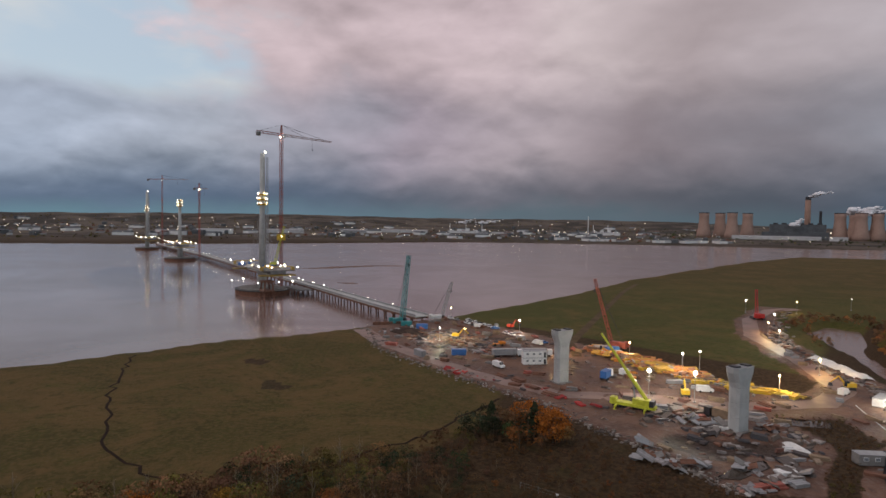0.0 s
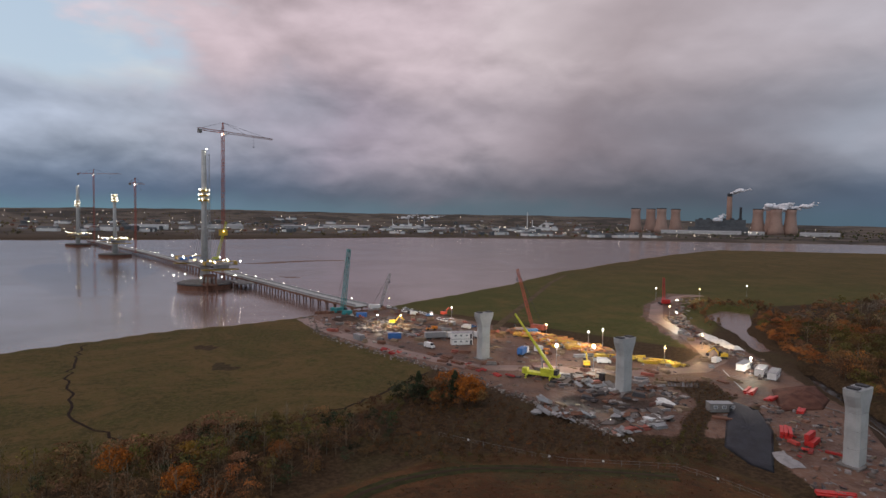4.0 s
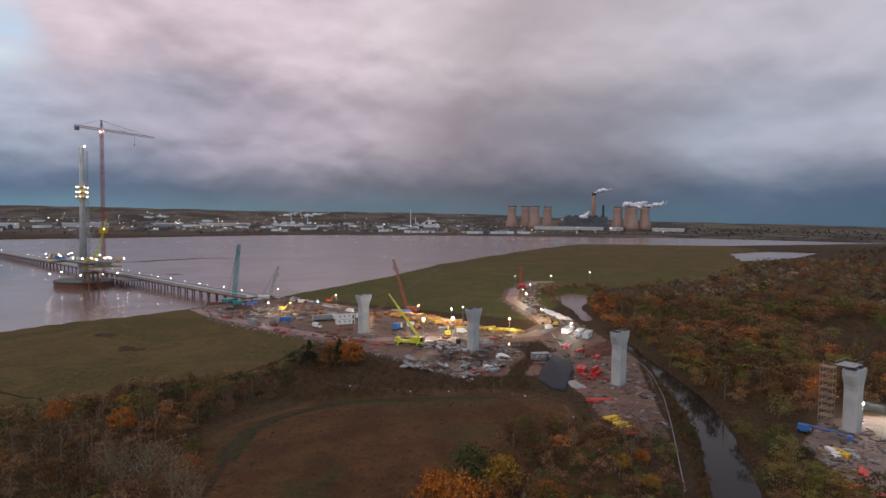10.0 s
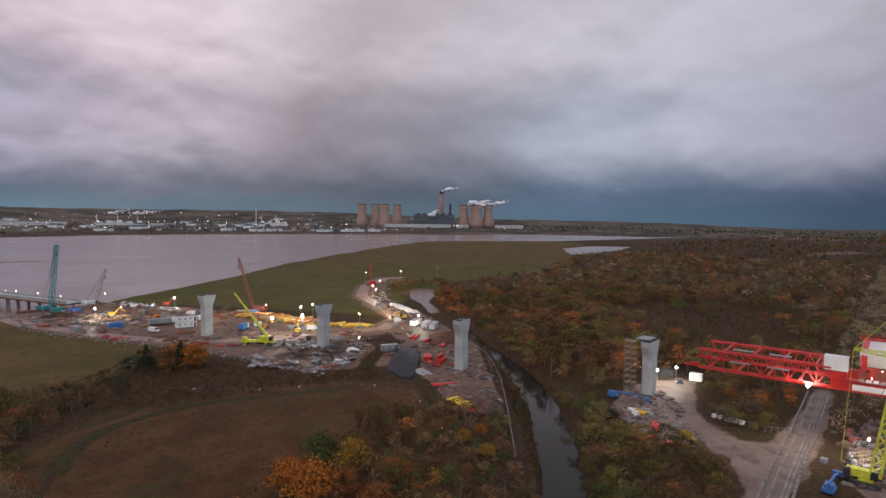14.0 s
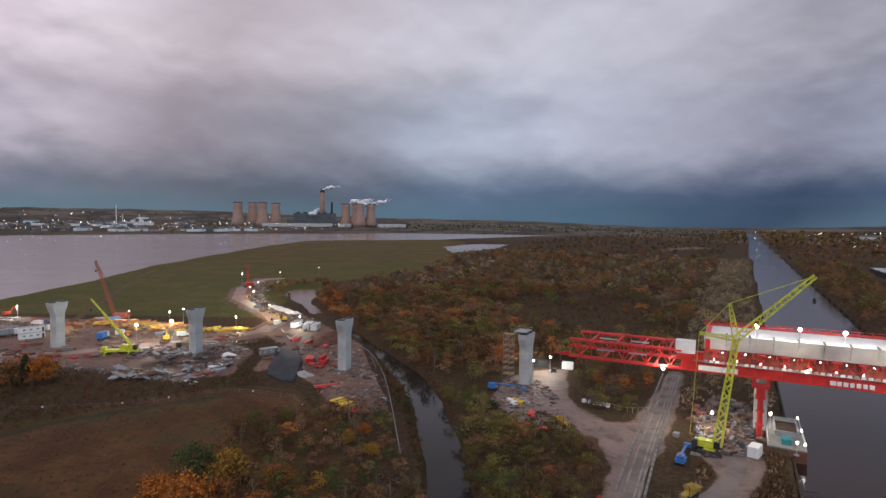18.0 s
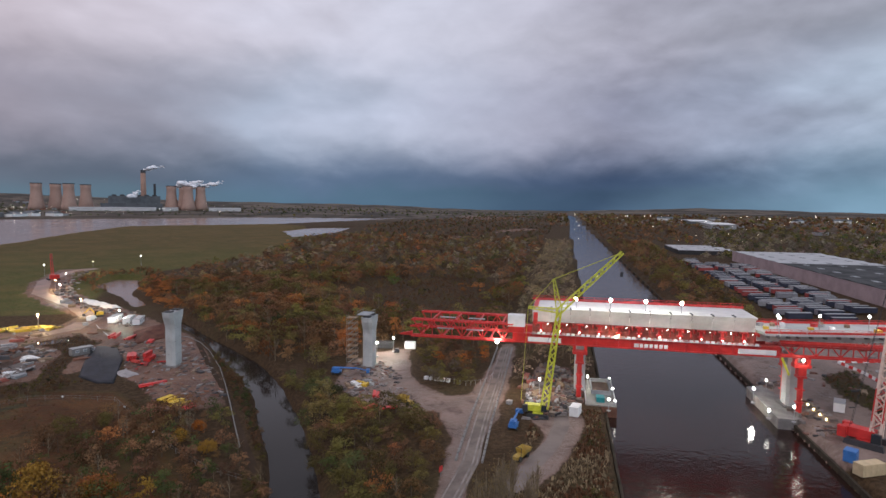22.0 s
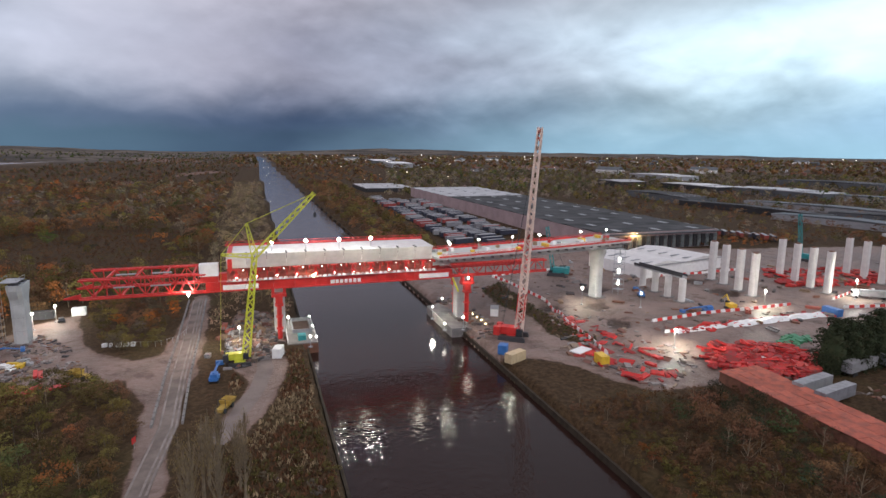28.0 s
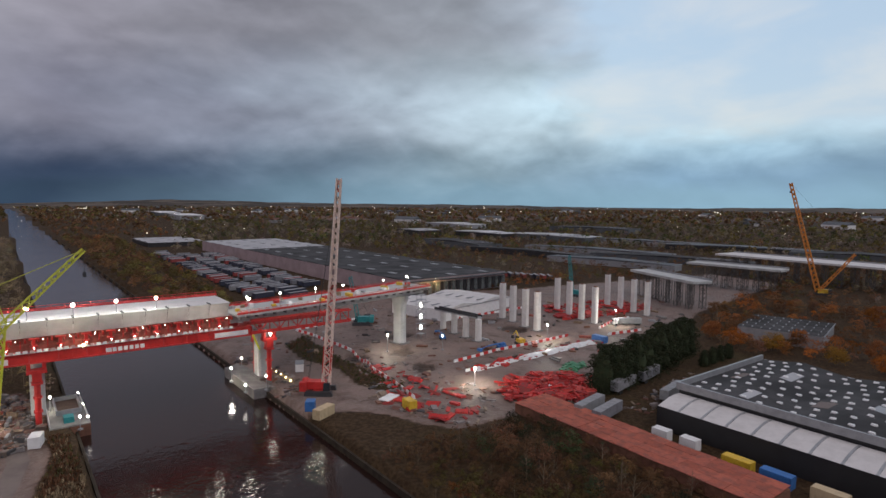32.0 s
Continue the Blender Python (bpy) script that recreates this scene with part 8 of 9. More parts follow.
# finished deck between gantry and end pier
deck = thing("bridge_deck", 0, 0, 0, 0, "finished concrete box-girder deck with red edge rails and lamps", "bridge deck")
DL = [(154.5, 79.5), (163, 73), (175, 64.5), (188, 55.5), (201, 46.5), (214, 38), (222, 33)]
for (ax, ay), (bx, by) in zip(DL[:-1], DL[1:]):
    d, ang = math.hypot(bx - ax, by - ay), math.degrees(math.atan2(by - ay, bx - ax))
    cx, cy = (ax + bx) / 2, (ay + by) / 2
    v = (-(by - ay) / d, (bx - ax) / d)
    part("box_girder", Shape().box((cx, cy, 21.2), (d + 0.3, 6.6, 2.4), ang), CONCRETE, deck)
    part("deck_slab", Shape().box((cx, cy, 22.75), (d + 0.25, 15.5, 0.6), ang), CONCRETE, deck)
    for sd in (-1, 1):
        ex, ey = cx + sd * 7.5 * v[0], cy + sd * 7.5 * v[1]
        part("parapet_form", Shape().box((ex, ey, 23.3), (d, 0.3, 0.7), ang), RED, deck)
        part("rail", Shape().box((ex, ey, 24.2), (d, 0.08, 0.1), ang).box((ex, ey, 23.85), (d, 0.06, 0.08), ang), RED, deck)
        for k in range(4):
            f = (k + 0.5) / 4 - 0.5
            px_, py_ = ex + (bx - ax) * f, ey + (by - ay) * f
            part("rail_post", Shape().rod((px_, py_, 23.2), (px_, py_, 24.3), 0.06, n=4), RED, deck)
            part("bracket", Shape().box((cx + sd * 6.2 * v[0] + (bx - ax) * f, cy + sd * 6.2 * v[1] + (by - ay) * f, 22.0), (0.4, 1.6, 0.9), ang), CONCRETE_DARK, deck)
    for k in range(5):
        f, g = rngc.uniform(-0.4, 0.4), rngc.uniform(-5, 5)
        part("deck_load", Shape().box((cx + (bx - ax) * f + v[0] * g, cy + (by - ay) * f + v[1] * g, 23.5), (float(rngc.uniform(1, 4)), 1.3, float(rngc.uniform(0.5, 1.6))), ang + 20 * k), (WHITE, RED, GREY, TIMBER, YELLOW)[k], deck)
for k, (x, y) in enumerate(((153, 72), (162, 65.5), (173, 58), (182, 51.5), (197, 41), (207, 34), (150, 70))):
    floodlight(x, y, 4.6, False, (900, 0, 900, 0, 900, 0, 0)[k], 0.36, "deck lamps", z=23.05)

# ---- cranes of the canal crossing ----
CREAM = surface("cream_paint", (0.78, 0.61, 0.52), 0.5, var=0.25)
crawler_crane(97.2, 105, -48, LIME, LIME, 83, 26.5, jib=(46, 22, 8.5, 101), label="lime-yellow crawler crane with a luffing jib beside the canal", w=1.9, heavy=True, weights=DARK, body=0.72)
crawler_crane(151, 49, -83, RED, CREAM, 86, 60, label="tall red and cream lattice crawler crane on the canal bank", w=2.0, heavy=True, heel=0.2, weights=RED, bands=((0.30, 0.50), (0.93, 1.0)))
crawler_crane(373, -194, 62, YELLOW, ORANGE, 75, 69, mast_len=27, label="tall orange lattice crawler crane by the unfinished viaduct", w=2.6, heavy=True, weights=DARK)
crawler_crane(245, 62, 100, TEAL, TEAL, 80, 20, label="teal crawler crane with a short lattice boom", w=1.6)
crawler_crane(342, -42, 60, TEAL, TEAL, 84, 22, label="teal crawler crane behind the white columns", w=1.6)

# ---- canal banks and platforms ----
for d0, nm in ((CANAL_L - 0.3, "wall_quay_left"), (CANAL_R + 0.3, "wall_quay_right")):
    q = Shape()
    for k in range(60):
        a, b = along(-60 + 20 * k, d0), along(-60 + 20 * (k + 1) - 0.15, d0)
        q.box(((a[0] + b[0]) / 2, (a[1] + b[1]) / 2, -2.7), (19.85, 0.6, 4.4), math.degrees(math.atan2(CU[1], CU[0])))
    tagged(part(nm, q, surface("mossy_stone", (0.055, 0.044, 0.032), 0.9, var=0.4, scale=0.5, fine=3)), "weathered stone quay wall of the ship canal", "quay wall", kind="structure")
ca = math.degrees(math.atan2(CU[1], CU[0]))
plat = thing("work_platform", 125.5, 109, 0.9, ca, "floating steel work platform moored below the gantry", "platform")
part("hull", Shape().box((0, 0, -1.6), (24, 8.6, 3.2)), RUST, plat)
part("deck", Shape().box((0, 0, 0.15), (24, 8.6, 0.3)), CONCRETE_DARK, plat)
part("timber_bay", Shape().box((4, -0.6, 0.36), (12, 5, 0.12)), surface("dark_timber", (0.10, 0.06, 0.04), 0.8, var=0.4), plat)
part("bay_wall", Shape().box((4, 2.1, 0.9), (12.6, 0.35, 1.2)), GREY, plat)
part("bay_wall", Shape().box((4, -3.3, 0.9), (12.6, 0.35, 1.2)), GREY, plat)
part("bay_wall", Shape().box((-2.2, -0.6, 0.9), (0.35, 5.0, 1.2)), GREY, plat)
part("bay_wall", Shape().box((10.2, -0.6, 0.9), (0.35, 5.0, 1.2)), GREY, plat)
part("store_box", Shape().box((-8, 0, 1.0), (3, 2.2, 1.4)), TEAL, plat)
for q in ((-11, -3.8), (11, -3.8), (0, -3.9)):
    b = part("edge_lamp", ball(0.22), WHITE_LAMP, plat)
    b.location = (q[0], q[1], 1.6)
for sy in (-4.1, 4.1):
    part("rail", Shape().box((0, sy, 1.3), (22, 0.1, 0.1)).box((0, sy, 0.8), (22, 0.08, 0.08)), WHITE, plat)
    for k in range(10):
        part("rail_post", Shape().rod((-10.8 + 2.4 * k, sy, 0.3), (-10.8 + 2.4 * k, sy, 1.35), 0.06, n=4), WHITE, plat)
plat = thing("work_platform", 163, 76, 0, ca, "concrete-decked work platform on the far canal bank", "platform")
part("deck", Shape().prism([(-14, -8), (12, -8), (17, -2), (14, 4), (-14, 4)], -2.0, 0.9), CONCRETE_DARK, plat)
part("fender", Shape().box((-1, -8.2, -0.4), (27, 0.5, 2.4)), RUST, plat)
for k in range(7):
    b = part("edge_lamp", ball(0.2), WARM_LAMP, plat)
    b.location = (-13 + 4 * k, -7.9, 1.3)
for x, y, h, w in ((125, 113, 4, 500), (117, 98, 3, 0), (158, 80, 4, 1500), (108, 116, 5, 1500), (152, 66, 4, 0), (149, 71, 2, 0), (173, 84, 3, 0)):
    floodlight(x, y, h, False, w, 0.34, "canal floodlights", z=max(ground_height(x, y), 0.4))
# yard by the first canal pier
for k in range(34):
    a, b = rngc.uniform(-6, 30), rngc.uniform(-9, 6)
    x, y = 104 + 0.7 * a * 0.9 + 0.7 * b, 112 + 0.7 * a * 0.9 - 0.7 * b
    if math.hypot(x - 99, y - 105) < 6 or x * CN[0] + y * CN[1] > 10:
        continue
    nm, mat, lab = CLUTTER[int(rngc.integers(len(CLUTTER)))]
    stack(nm, x, y, float(rngc.uniform(0, 90)), (float(rngc.uniform(1.5, 4)), 1.5, float(rngc.uniform(0.6, 1.8))), mat, lab + " in the pier yard", 2, "loose yard materials")
place("genset", lambda: container(WHITE, 4), 106, 100, 30, "white generator container by the yellow crane")
place("boom_lift_blue", lambda: boom_lift(BLUE), 86, 102, 40, "blue boom lift parked by the crane yard")
place("dumper_yellow", lambda: dumper(DULL_YELLOW), 76, 88, 20, "yellow site dumper beside the track")
place("dumper_yellow", None, 72, 131.5, 100, "yellow site dumper on the pier yard")
place("boom_lift_blue", None, 67, 168, -30, "blue boom lift lying beside the pier")
place("cont_dark", lambda: container(DARK), 97, 191, -40, "dark steel container at the back of the yard")
place("cont_white", lambda: container(WHITE, 4), 105, 185, -40, "white steel container at the back of the yard")
place("car_dark", lambda: car(DARK), 98, 183, 60, "dark car parked on the pier yard")
for k, (x, y, rz) in enumerate(((62, 134, 20), (66, 131, -20), (60, 138, 70), (68, 142, 60))):
    stack("rebar_cage", x, y, rz, (5, 2, 0.9), RED, "red steel frames dumped at the yard's edge", 2, "red steel frames")
for k in range(8):
    stack("timber_stack", 65 + 2.2 * (k % 4), 152 + 3 * (k // 4), 20 * k, (2.6, 1.6, 0.9), (TIMBER, WHITE, YELLOW, GREY)[k % 4], "loose timber and boards beside the pier", 2, "loose pier materials")
for k in range(5):
    stack("white_bags", 89 + 1.1 * k, 148 - 1.5 * k, 30, (1.2, 1.2, 1.1), WHITE, "white bulk bags at the edge of the track", 1, "white bags")
for x, y, h, w in ((88.5, 181, 5, 2000), (97, 184, 5, 2000)):
    floodlight(x, y, h, False, w, 0.4, "yard floodlights")
scaf = thing("scaffold_tower", 77.5, 178.5, ground_height(77.5, 178.5), -38, "tube scaffold stair tower beside the pier", "scaffold")
for sx in (-1.6, 1.6):
    for sy in (-1.6, 1.6):
        part("standard", Shape().rod((sx, sy, 0), (sx, sy, 17), 0.07, n=5), GREY, scaf)
for k in range(8):
    part("lift", Shape().box((0, 0, 2 + 2 * k), (3.5, 3.5, 0.12)), TIMBER, scaf)
    part("stair", Shape().rod((-1.4, -0.6, 2 * k), (1.4, -0.6, 2 + 2 * k), 0.16, n=4), GREY, scaf)
sign = thing("road_sign", 56, 90, ground_height(56, 90), 20, "small red and white sign on a post", "sign")
part("post", Shape().rod((0, 0, 0), (0, 0, 1.6), 0.05), GREY, sign)
part("plate", Shape().box((0, 0, 1.7), (1.2, 0.06, 1.2)), RED, sign)
strip("towpath", TOWPATH[:6], 3.8, surface("dark_gravel", (0.20, 0.165, 0.145), 0.85, var=0.4, scale=0.2, fine=1.5, bump=0.5), "gravel towpath with wheel tracks and kerbs")
strip("crane_track", [(64, 78), (76, 84), (88, 90), (98, 97), (110, 110)], 4.0, TRACK, "bare gravel track to the crane yard")
RUT = surface("worn_wheel_track", (0.27, 0.235, 0.215), 0.85, var=0.4, scale=0.25, fine=1.5, bump=0.4)
for d0 in (-1.5, 1.6, -0.6):
    shift = [(x - 0.70 * d0, y + 0.715 * d0) for x, y in TOWPATH[1:6]]
    strip("wheel_track", shift, 0.42, RUT, "pale worn wheel track on the towpath", "track", 0.11)
for d0 in (-2.6, 3.2):
    kerb = thing("safety_kerb", 0, 0, 0, 0, "pale concrete kerb blocks along the towpath", "kerb", "towpath kerbs")
    for (ax, ay), (bx, by) in zip(TOWPATH[2:5], TOWPATH[3:6]):
        d, ang = math.hypot(bx - ax, by - ay), math.degrees(math.atan2(by - ay, bx - ax))
        n = int(d / 3)
        for k in range(n):
            x, y = ax + (bx - ax) * (k + 0.5) / n - (by - ay) / d * d0, ay + (by - ay) * (k + 0.5) / n + (bx - ax) / d * d0
            part("block", Shape().box((x, y, ground_height(x, y) + 0.3), (2.6, 0.5, 0.6), ang, 0.9), CONCRETE_DARK, kerb)
yf = thing("fence", 0, 0, 0, 0, "mesh fence round the planted loop", "fence")
fl = [(93, 152), (92, 143), (96, 136), (102, 134), (110, 139)]
for (ax, ay), (bx, by) in zip(fl[:-1], fl[1:]):
    for k in range(4):
        x, y, x2, y2 = ax + (bx - ax) * k / 4, ay + (by - ay) * k / 4, ax + (bx - ax) * (k + 1) / 4, ay + (by - ay) * (k + 1) / 4
        z = ground_height(x, y)
        part("post", Shape().rod((x, y, z - 0.1), (x, y, z + 1.6), 0.05, n=5), GREY, yf)
        part("rail", Shape().rod((x, y, z + 1.5), (x2, y2, ground_height(x2, y2) + 1.5), 0.03, n=4), GREY, yf)

# ---- south yard ----
FRESH = CONCRETE_WHITE
for k, (x, y) in enumerate(((268, -1), (260.5, -6), (250.5, -11.5), (243.5, -16.5), (293, -28.5), (281, -33.5), (272, -38.5), (263.5, -43.5), (312, -56.5), (304, -62), (295, -67), (287, -72))):
    c = thing("column", x, y, ground_height(x, y), -32, "tall bare white concrete column awaiting its deck", "column", "viaduct columns")
    part("shaft", Shape().loft([octagon(0, 1.35, 1.2), octagon(17.0, 1.35, 1.2)]), FRESH, c)
    part("footing", Shape().box((0, 0, 0.15), (4.2, 4.0, 0.5)), CONCRETE_DARK, c)
    part("starter_bars", Shape().box((0, 0, 17.2), (1.6, 1.4, 0.5)), RUST, c)
for k, (x, y) in enumerate(((239, 24), (233, 18.5), (226, 13), (220.5, 7.5))):
    c = thing("column", x, y, ground_height(x, y), -32, "short rounded white concrete column", "column", "abutment columns")
    part("shaft", Shape().rod((0, 0, -0.3), (0, 0, 8.8), 1.3, n=14), FRESH, c)
    part("footing", Shape().box((0, 0, 0.1), (4, 4, 0.5)), CONCRETE_DARK, c)
bm = thing("crosshead_form", 231, 17, 0, 49.5, "grey steel crosshead formwork on the short columns", "formwork")
part("beam", Shape().box((0, 0, 9.9), (26, 2.6, 0.7)), GREY, bm)
part("side_form", Shape().box((0, 1.3, 10.6), (26, 0.2, 0.9)).box((0, -1.3, 10.6), (26, 0.2, 0.9)), DARK, bm)
st = thing("stair_tower", 222, 31, ground_height(222, 31), -32, "lit scaffold stair tower beside the deck's end pier", "scaffold")
for sx in (-1.4, 1.4):
    for sy in (-1.4, 1.4):
        part("standard", Shape().rod((sx, sy, 0), (sx, sy, 21), 0.07, n=5), GREY, st)
for k in range(10):
    part("landing", Shape().box((0, 0, 2 + 2 * k), (2.9, 2.9, 0.1)), GREY, st)
for k in range(3):
    part("lamp_tube", Shape().box((-1.5, -1.2, 5 + 4.5 * k), (0.5, 0.5, 1.7)), WHITE_LAMP, st)
barrier_line([(227, 86), (218, 74), (199, 54), (188, 46), (175, 39), (162, 29), (150, 21)], "barriers along the track")
barrier_line([(189, 14), (206, 0), (223, -18), (236, -29)], "barriers round the material store")
barrier_line([(178, 9), (192, -5), (203, -17)], "barriers by the white sheeting")
barrier_line([(228, 86), (242, 78), (256, 66)], "barriers along the track")
barrier_line([(252, -44), (268, -52), (280, -62)], "barriers by the columns")
barrier_line([(240, -46), (252, -62)], "barriers by the columns")
barrier_line([(262, 22), (282, 2), (300, -14)], "barriers by the shed")
tarp("white_sheeting", ((196, -9), (226, -38)), 4.5, 1.5, TARP, "long crumpled white sheeting over stored steel", 6)
tarp("white_sheeting", ((180, 6), (195, -8)), 2.4, 0.8, TARP, "white sheeting over stored goods behind barriers", 7)
for k in range(38):
    if k < 22:
        x, y = rngc.uniform(152, 180), rngc.uniform(-30, -5)
        if outside(np.array([x]), np.array([y]), [(154, -6), (168, -4), (180, -20), (172, -31), (158, -28), (151, -15)])[0] > -1:
            continue
        sz, lab, grp = (float(rngc.uniform(3, 6)), float(rngc.uniform(1.0, 2)), float(rngc.uniform(0.6, 1.4))), "heap of bright red formwork sections", "red formwork store"
    else:
        x, y = rngc.uniform(132, 190), rngc.uniform(2, 46)
        if outside(np.array([x]), np.array([y]), [(135, 4), (134, 14), (146, 30), (160, 36), (188, 48), (176, 28), (162, 14), (160, 2), (146, 2)])[0] > -1:
            continue
        sz, lab, grp = (float(rngc.uniform(2.5, 5)), float(rngc.uniform(1.2, 2.2)), float(rngc.uniform(0.3, 0.9))), "red formwork sections laid on the yard", "red formwork on the yard"
    stack("formwork_section", x, y, float(rngc.uniform(0, 180)), sz, RED if k % 6 else (WHITE, GREY)[k % 2], lab, 2, grp)
debris("formwork_heap", "dense heap of bright red formwork sections", over([(152, -5), (168, -2), (182, -20), (173, -33), (157, -30), (149, -15)], 520, 31), (1.2, 4.2), RED_SCRAP, 31, 0.18, 1.5, "formwork")
debris("formwork_pieces", "red formwork pieces laid out on the yard", over([(135, 4), (134, 14), (146, 30), (160, 36), (188, 48), (176, 28), (162, 14), (160, 2), (146, 2)], 60, 32), (2.0, 5.5), RED_SCRAP, 32, 0.06, 0.3, "formwork")
debris("scrap", "boards, tubes and scrap among the red formwork", over([(130, 4), (134, 16), (148, 34), (166, 42), (192, 52), (186, 28), (168, 12), (164, -2), (146, -2)], 200, 33), (0.6, 3.0), SCRAP, 33, 0.2, 0.1)
debris("scrap", "scattered scrap and stored goods on the south yard", over([(170, 62), (215, 120), (280, 110), (340, 40), (330, -20), (360, -90), (290, -90), (215, -58), (186, -38), (184, -6), (168, 16)], 380, 34), (0.8, 3.6), SCRAP, 34, 0.4)
debris("red_frames", "red steel frames stored behind the columns", over([(268, -30), (300, -20), (330, -60), (310, -84), (286, -60)], 240, 35), (1.5, 5.0), RED_SCRAP, 35, 0.2, 1.2, "steel frames")
debris("red_frames", "red steel frames beside the material store", beside([(182, 6), (197, -9), (212, -24), (228, -40)], 120, 36, 1.2), (1.0, 3.4), RED_SCRAP, 36, 0.2, 0.5, "steel frames")
debris("scrap", "pallets, planks and scrap round the yellow crane", over([(92, 104), (112, 126), (134, 142), (138, 134), (126, 117), (106, 98)], 420, 37), (0.5, 2.6), SCRAP, 37, 0.5, 0.3)
debris("scrap", "boards and scrap on the ground by the canal pier", over([(61, 140), (63, 160), (75, 176), (88, 182), (84, 156), (78, 140), (72, 132)], 330, 38), (0.4, 1.8), SCRAP, 38, 0.4)
debris("scrap", "stored goods on the far canal platform", over([(146, 58), (152, 74), (166, 88), (178, 92), (184, 84), (168, 66), (156, 52)], 260, 39), (0.5, 2.4), SCRAP, 39, 0.5)
debris("scrap", "loose stones and scrap on the factory yard", over([(150, -36), (172, -52), (190, -66), (176, -72), (146, -48)], 140, 40), (0.4, 2.2), SCRAP, 40, 0.4)
for k in range(60):
    x, y = rngc.uniform(186, 330), rngc.uniform(-85, 70)
    if outside(np.array([x]), np.array([y]), SOUTH_YARD)[0] > -3 or rngc.uniform() < 0.25:
        continue
    nm, mat, lab = CLUTTER[int(rngc.integers(len(CLUTTER)))]
    stack(nm, x, y, float(rngc.uniform(0, 90)), (float(rngc.uniform(2, 6)), 1.8, float(rngc.uniform(0.5, 1.5))), mat, lab + " on the south yard", 2, "loose yard materials")
place("cont_tan", lambda: container(TAN), 133, 42, -20, "tan steel container on the canal bank")
place("cont_blue_small", lambda: container(BLUE, 3), 137, 47, 10, "small blue tank container")
place("cabin_small", lambda: cabin(WHITE, 5, 2.6), 171, 63, 20, "small white site cabin")
place("skip_yellow", lambda: container(YELLOW, 4), 142, 21, 40, "yellow steel container at the yard's edge")
place("boom_lift_blue", None, 221, 22, 20, "blue boom lift near the end pier")
place("boom_lift_blue", None, 210, -2, 130, "blue boom lift behind the barriers")
place("cont_blue", None, 228, -41, 45, "blue steel container at the end of the sheeting")
place("digger_yellow", None, 218, -9, 30, "yellow tracked excavator by the barriers")
place("lorry_grey", None, 262, -58, 100, "white lorry on the yard road")
for k in range(4):
    stack("green_panels", 210 + 2 * k, -47 - 3 * k, 40, (5, 3, 0.6), GREEN, "stack of green formwork panels", 2, "green panels")
board = thing("site_board", 148, 28, ground_height(148, 28), -20, "white board with a red edge lying on blocks", "board")
part("board", Shape().box((0, 0, 0.7), (6, 3.4, 0.25)), WHITE, board)
part("base", Shape().box((0, -1.0, 0.3), (6, 1.2, 0.6)), RED, board)
for x, y, h, warm, w in ((226, -20, 6, False, 4800), (258, -52, 7, False, 3600), (200, 40, 6, False, 3000), (205, 20, 5, False, 0), (330, 40, 9, True, 3500), (165, 5, 5, False, 3500)):
    floodlight(x, y, h, warm, w, 0.42, "south yard floodlights")


# ---- sheds, factory, trailers ----
def shed(x, y, rz, l, w, h, wall_mat, roof_mat, label, bays=1, lights=0, z=None, category="warehouse", group=""):
    """A clad shed: four walls, pitched roof bays, roof lights and gutters."""
    z = ground_height(x, y) if z is None else z
    top = thing("warehouse", x, y, z, rz, label, category, group)
    for sy in (-1, 1):
        part("side_wall", Shape().box((0, sy * (w / 2 - 0.15), h / 2 - 0.5), (l, 0.3, h + 1)), wall_mat, top)
    for sx in (-1, 1):
        part("end_wall", Shape().box((sx * (l / 2 - 0.15), 0, h / 2 - 0.5), (0.3, w - 0.6, h + 1)), wall_mat, top)
    bl = l / bays
    for k in range(bays):
        x0 = -l / 2 + k * bl
        rise = min(1.6, bl * 0.07) * (0.4 if bays > 10 else 1.0)
        roof = part("roof", Shape().add([(x0, -w / 2 - 0.2, h), (x0 + bl / 2, -w / 2 - 0.2, h + rise), (x0 + bl, -w / 2 - 0.2, h), (x0, w / 2 + 0.2, h), (x0 + bl / 2, w / 2 + 0.2, h + rise), (x0 + bl, w / 2 + 0.2, h)], [(0, 1, 4, 3), (1, 2, 5, 4), (0, 2, 1), (3, 4, 5)]), roof_mat if not isinstance(roof_mat, list) else roof_mat[min(k * len(roof_mat) // bays, len(roof_mat) - 1)], top)
        for j in range(lights):
            part("roof_light", Shape().box((x0 + bl * 0.25, -w / 2 + (j + 0.5) * w / lights, h + rise * 0.5 + 0.15), (bl * 0.3, w / lights * 0.12, 0.25)), ROOF_LIGHT, roof)
    part("gutter", Shape().box((0, -w / 2 - 0.3, h - 0.1), (l, 0.4, 0.4)), GREY, top)
    return top


ROOF_LIGHT = surface("dirty_roof_light", (0.30, 0.31, 0.32), 0.5, var=0.4, scale=0.3)
ROOF_DARK = surface("dark_roof_sheet", (0.075, 0.075, 0.077), 0.85, var=0.5, scale=0.08, fine=0.6, bump=0.2)
ROOF_PALE = surface("pale_roof_sheet", (0.42, 0.42, 0.43), 0.55, var=0.2, scale=0.08, fine=0.6, bump=0.2)
PINK_WALL = surface("faded_pink_cladding", (0.40, 0.30, 0.30), 0.7, var=0.25, scale=0.1, fine=0.8)
BLACK_WALL = surface("black_cladding", (0.02, 0.02, 0.022), 0.55, var=0.3, scale=0.2)
STRIPED = surface("grey_glazed_wall", (0.16, 0.18, 0.18), 0.3, var=0.6, scale=0.9, fine=2)
shed(480, 166, 45.6, 385, 80, 10, PINK_WALL, [ROOF_DARK, ROOF_DARK, ROOF_PALE], "huge low warehouse with a dark and pale sheet roof", 15, 3)
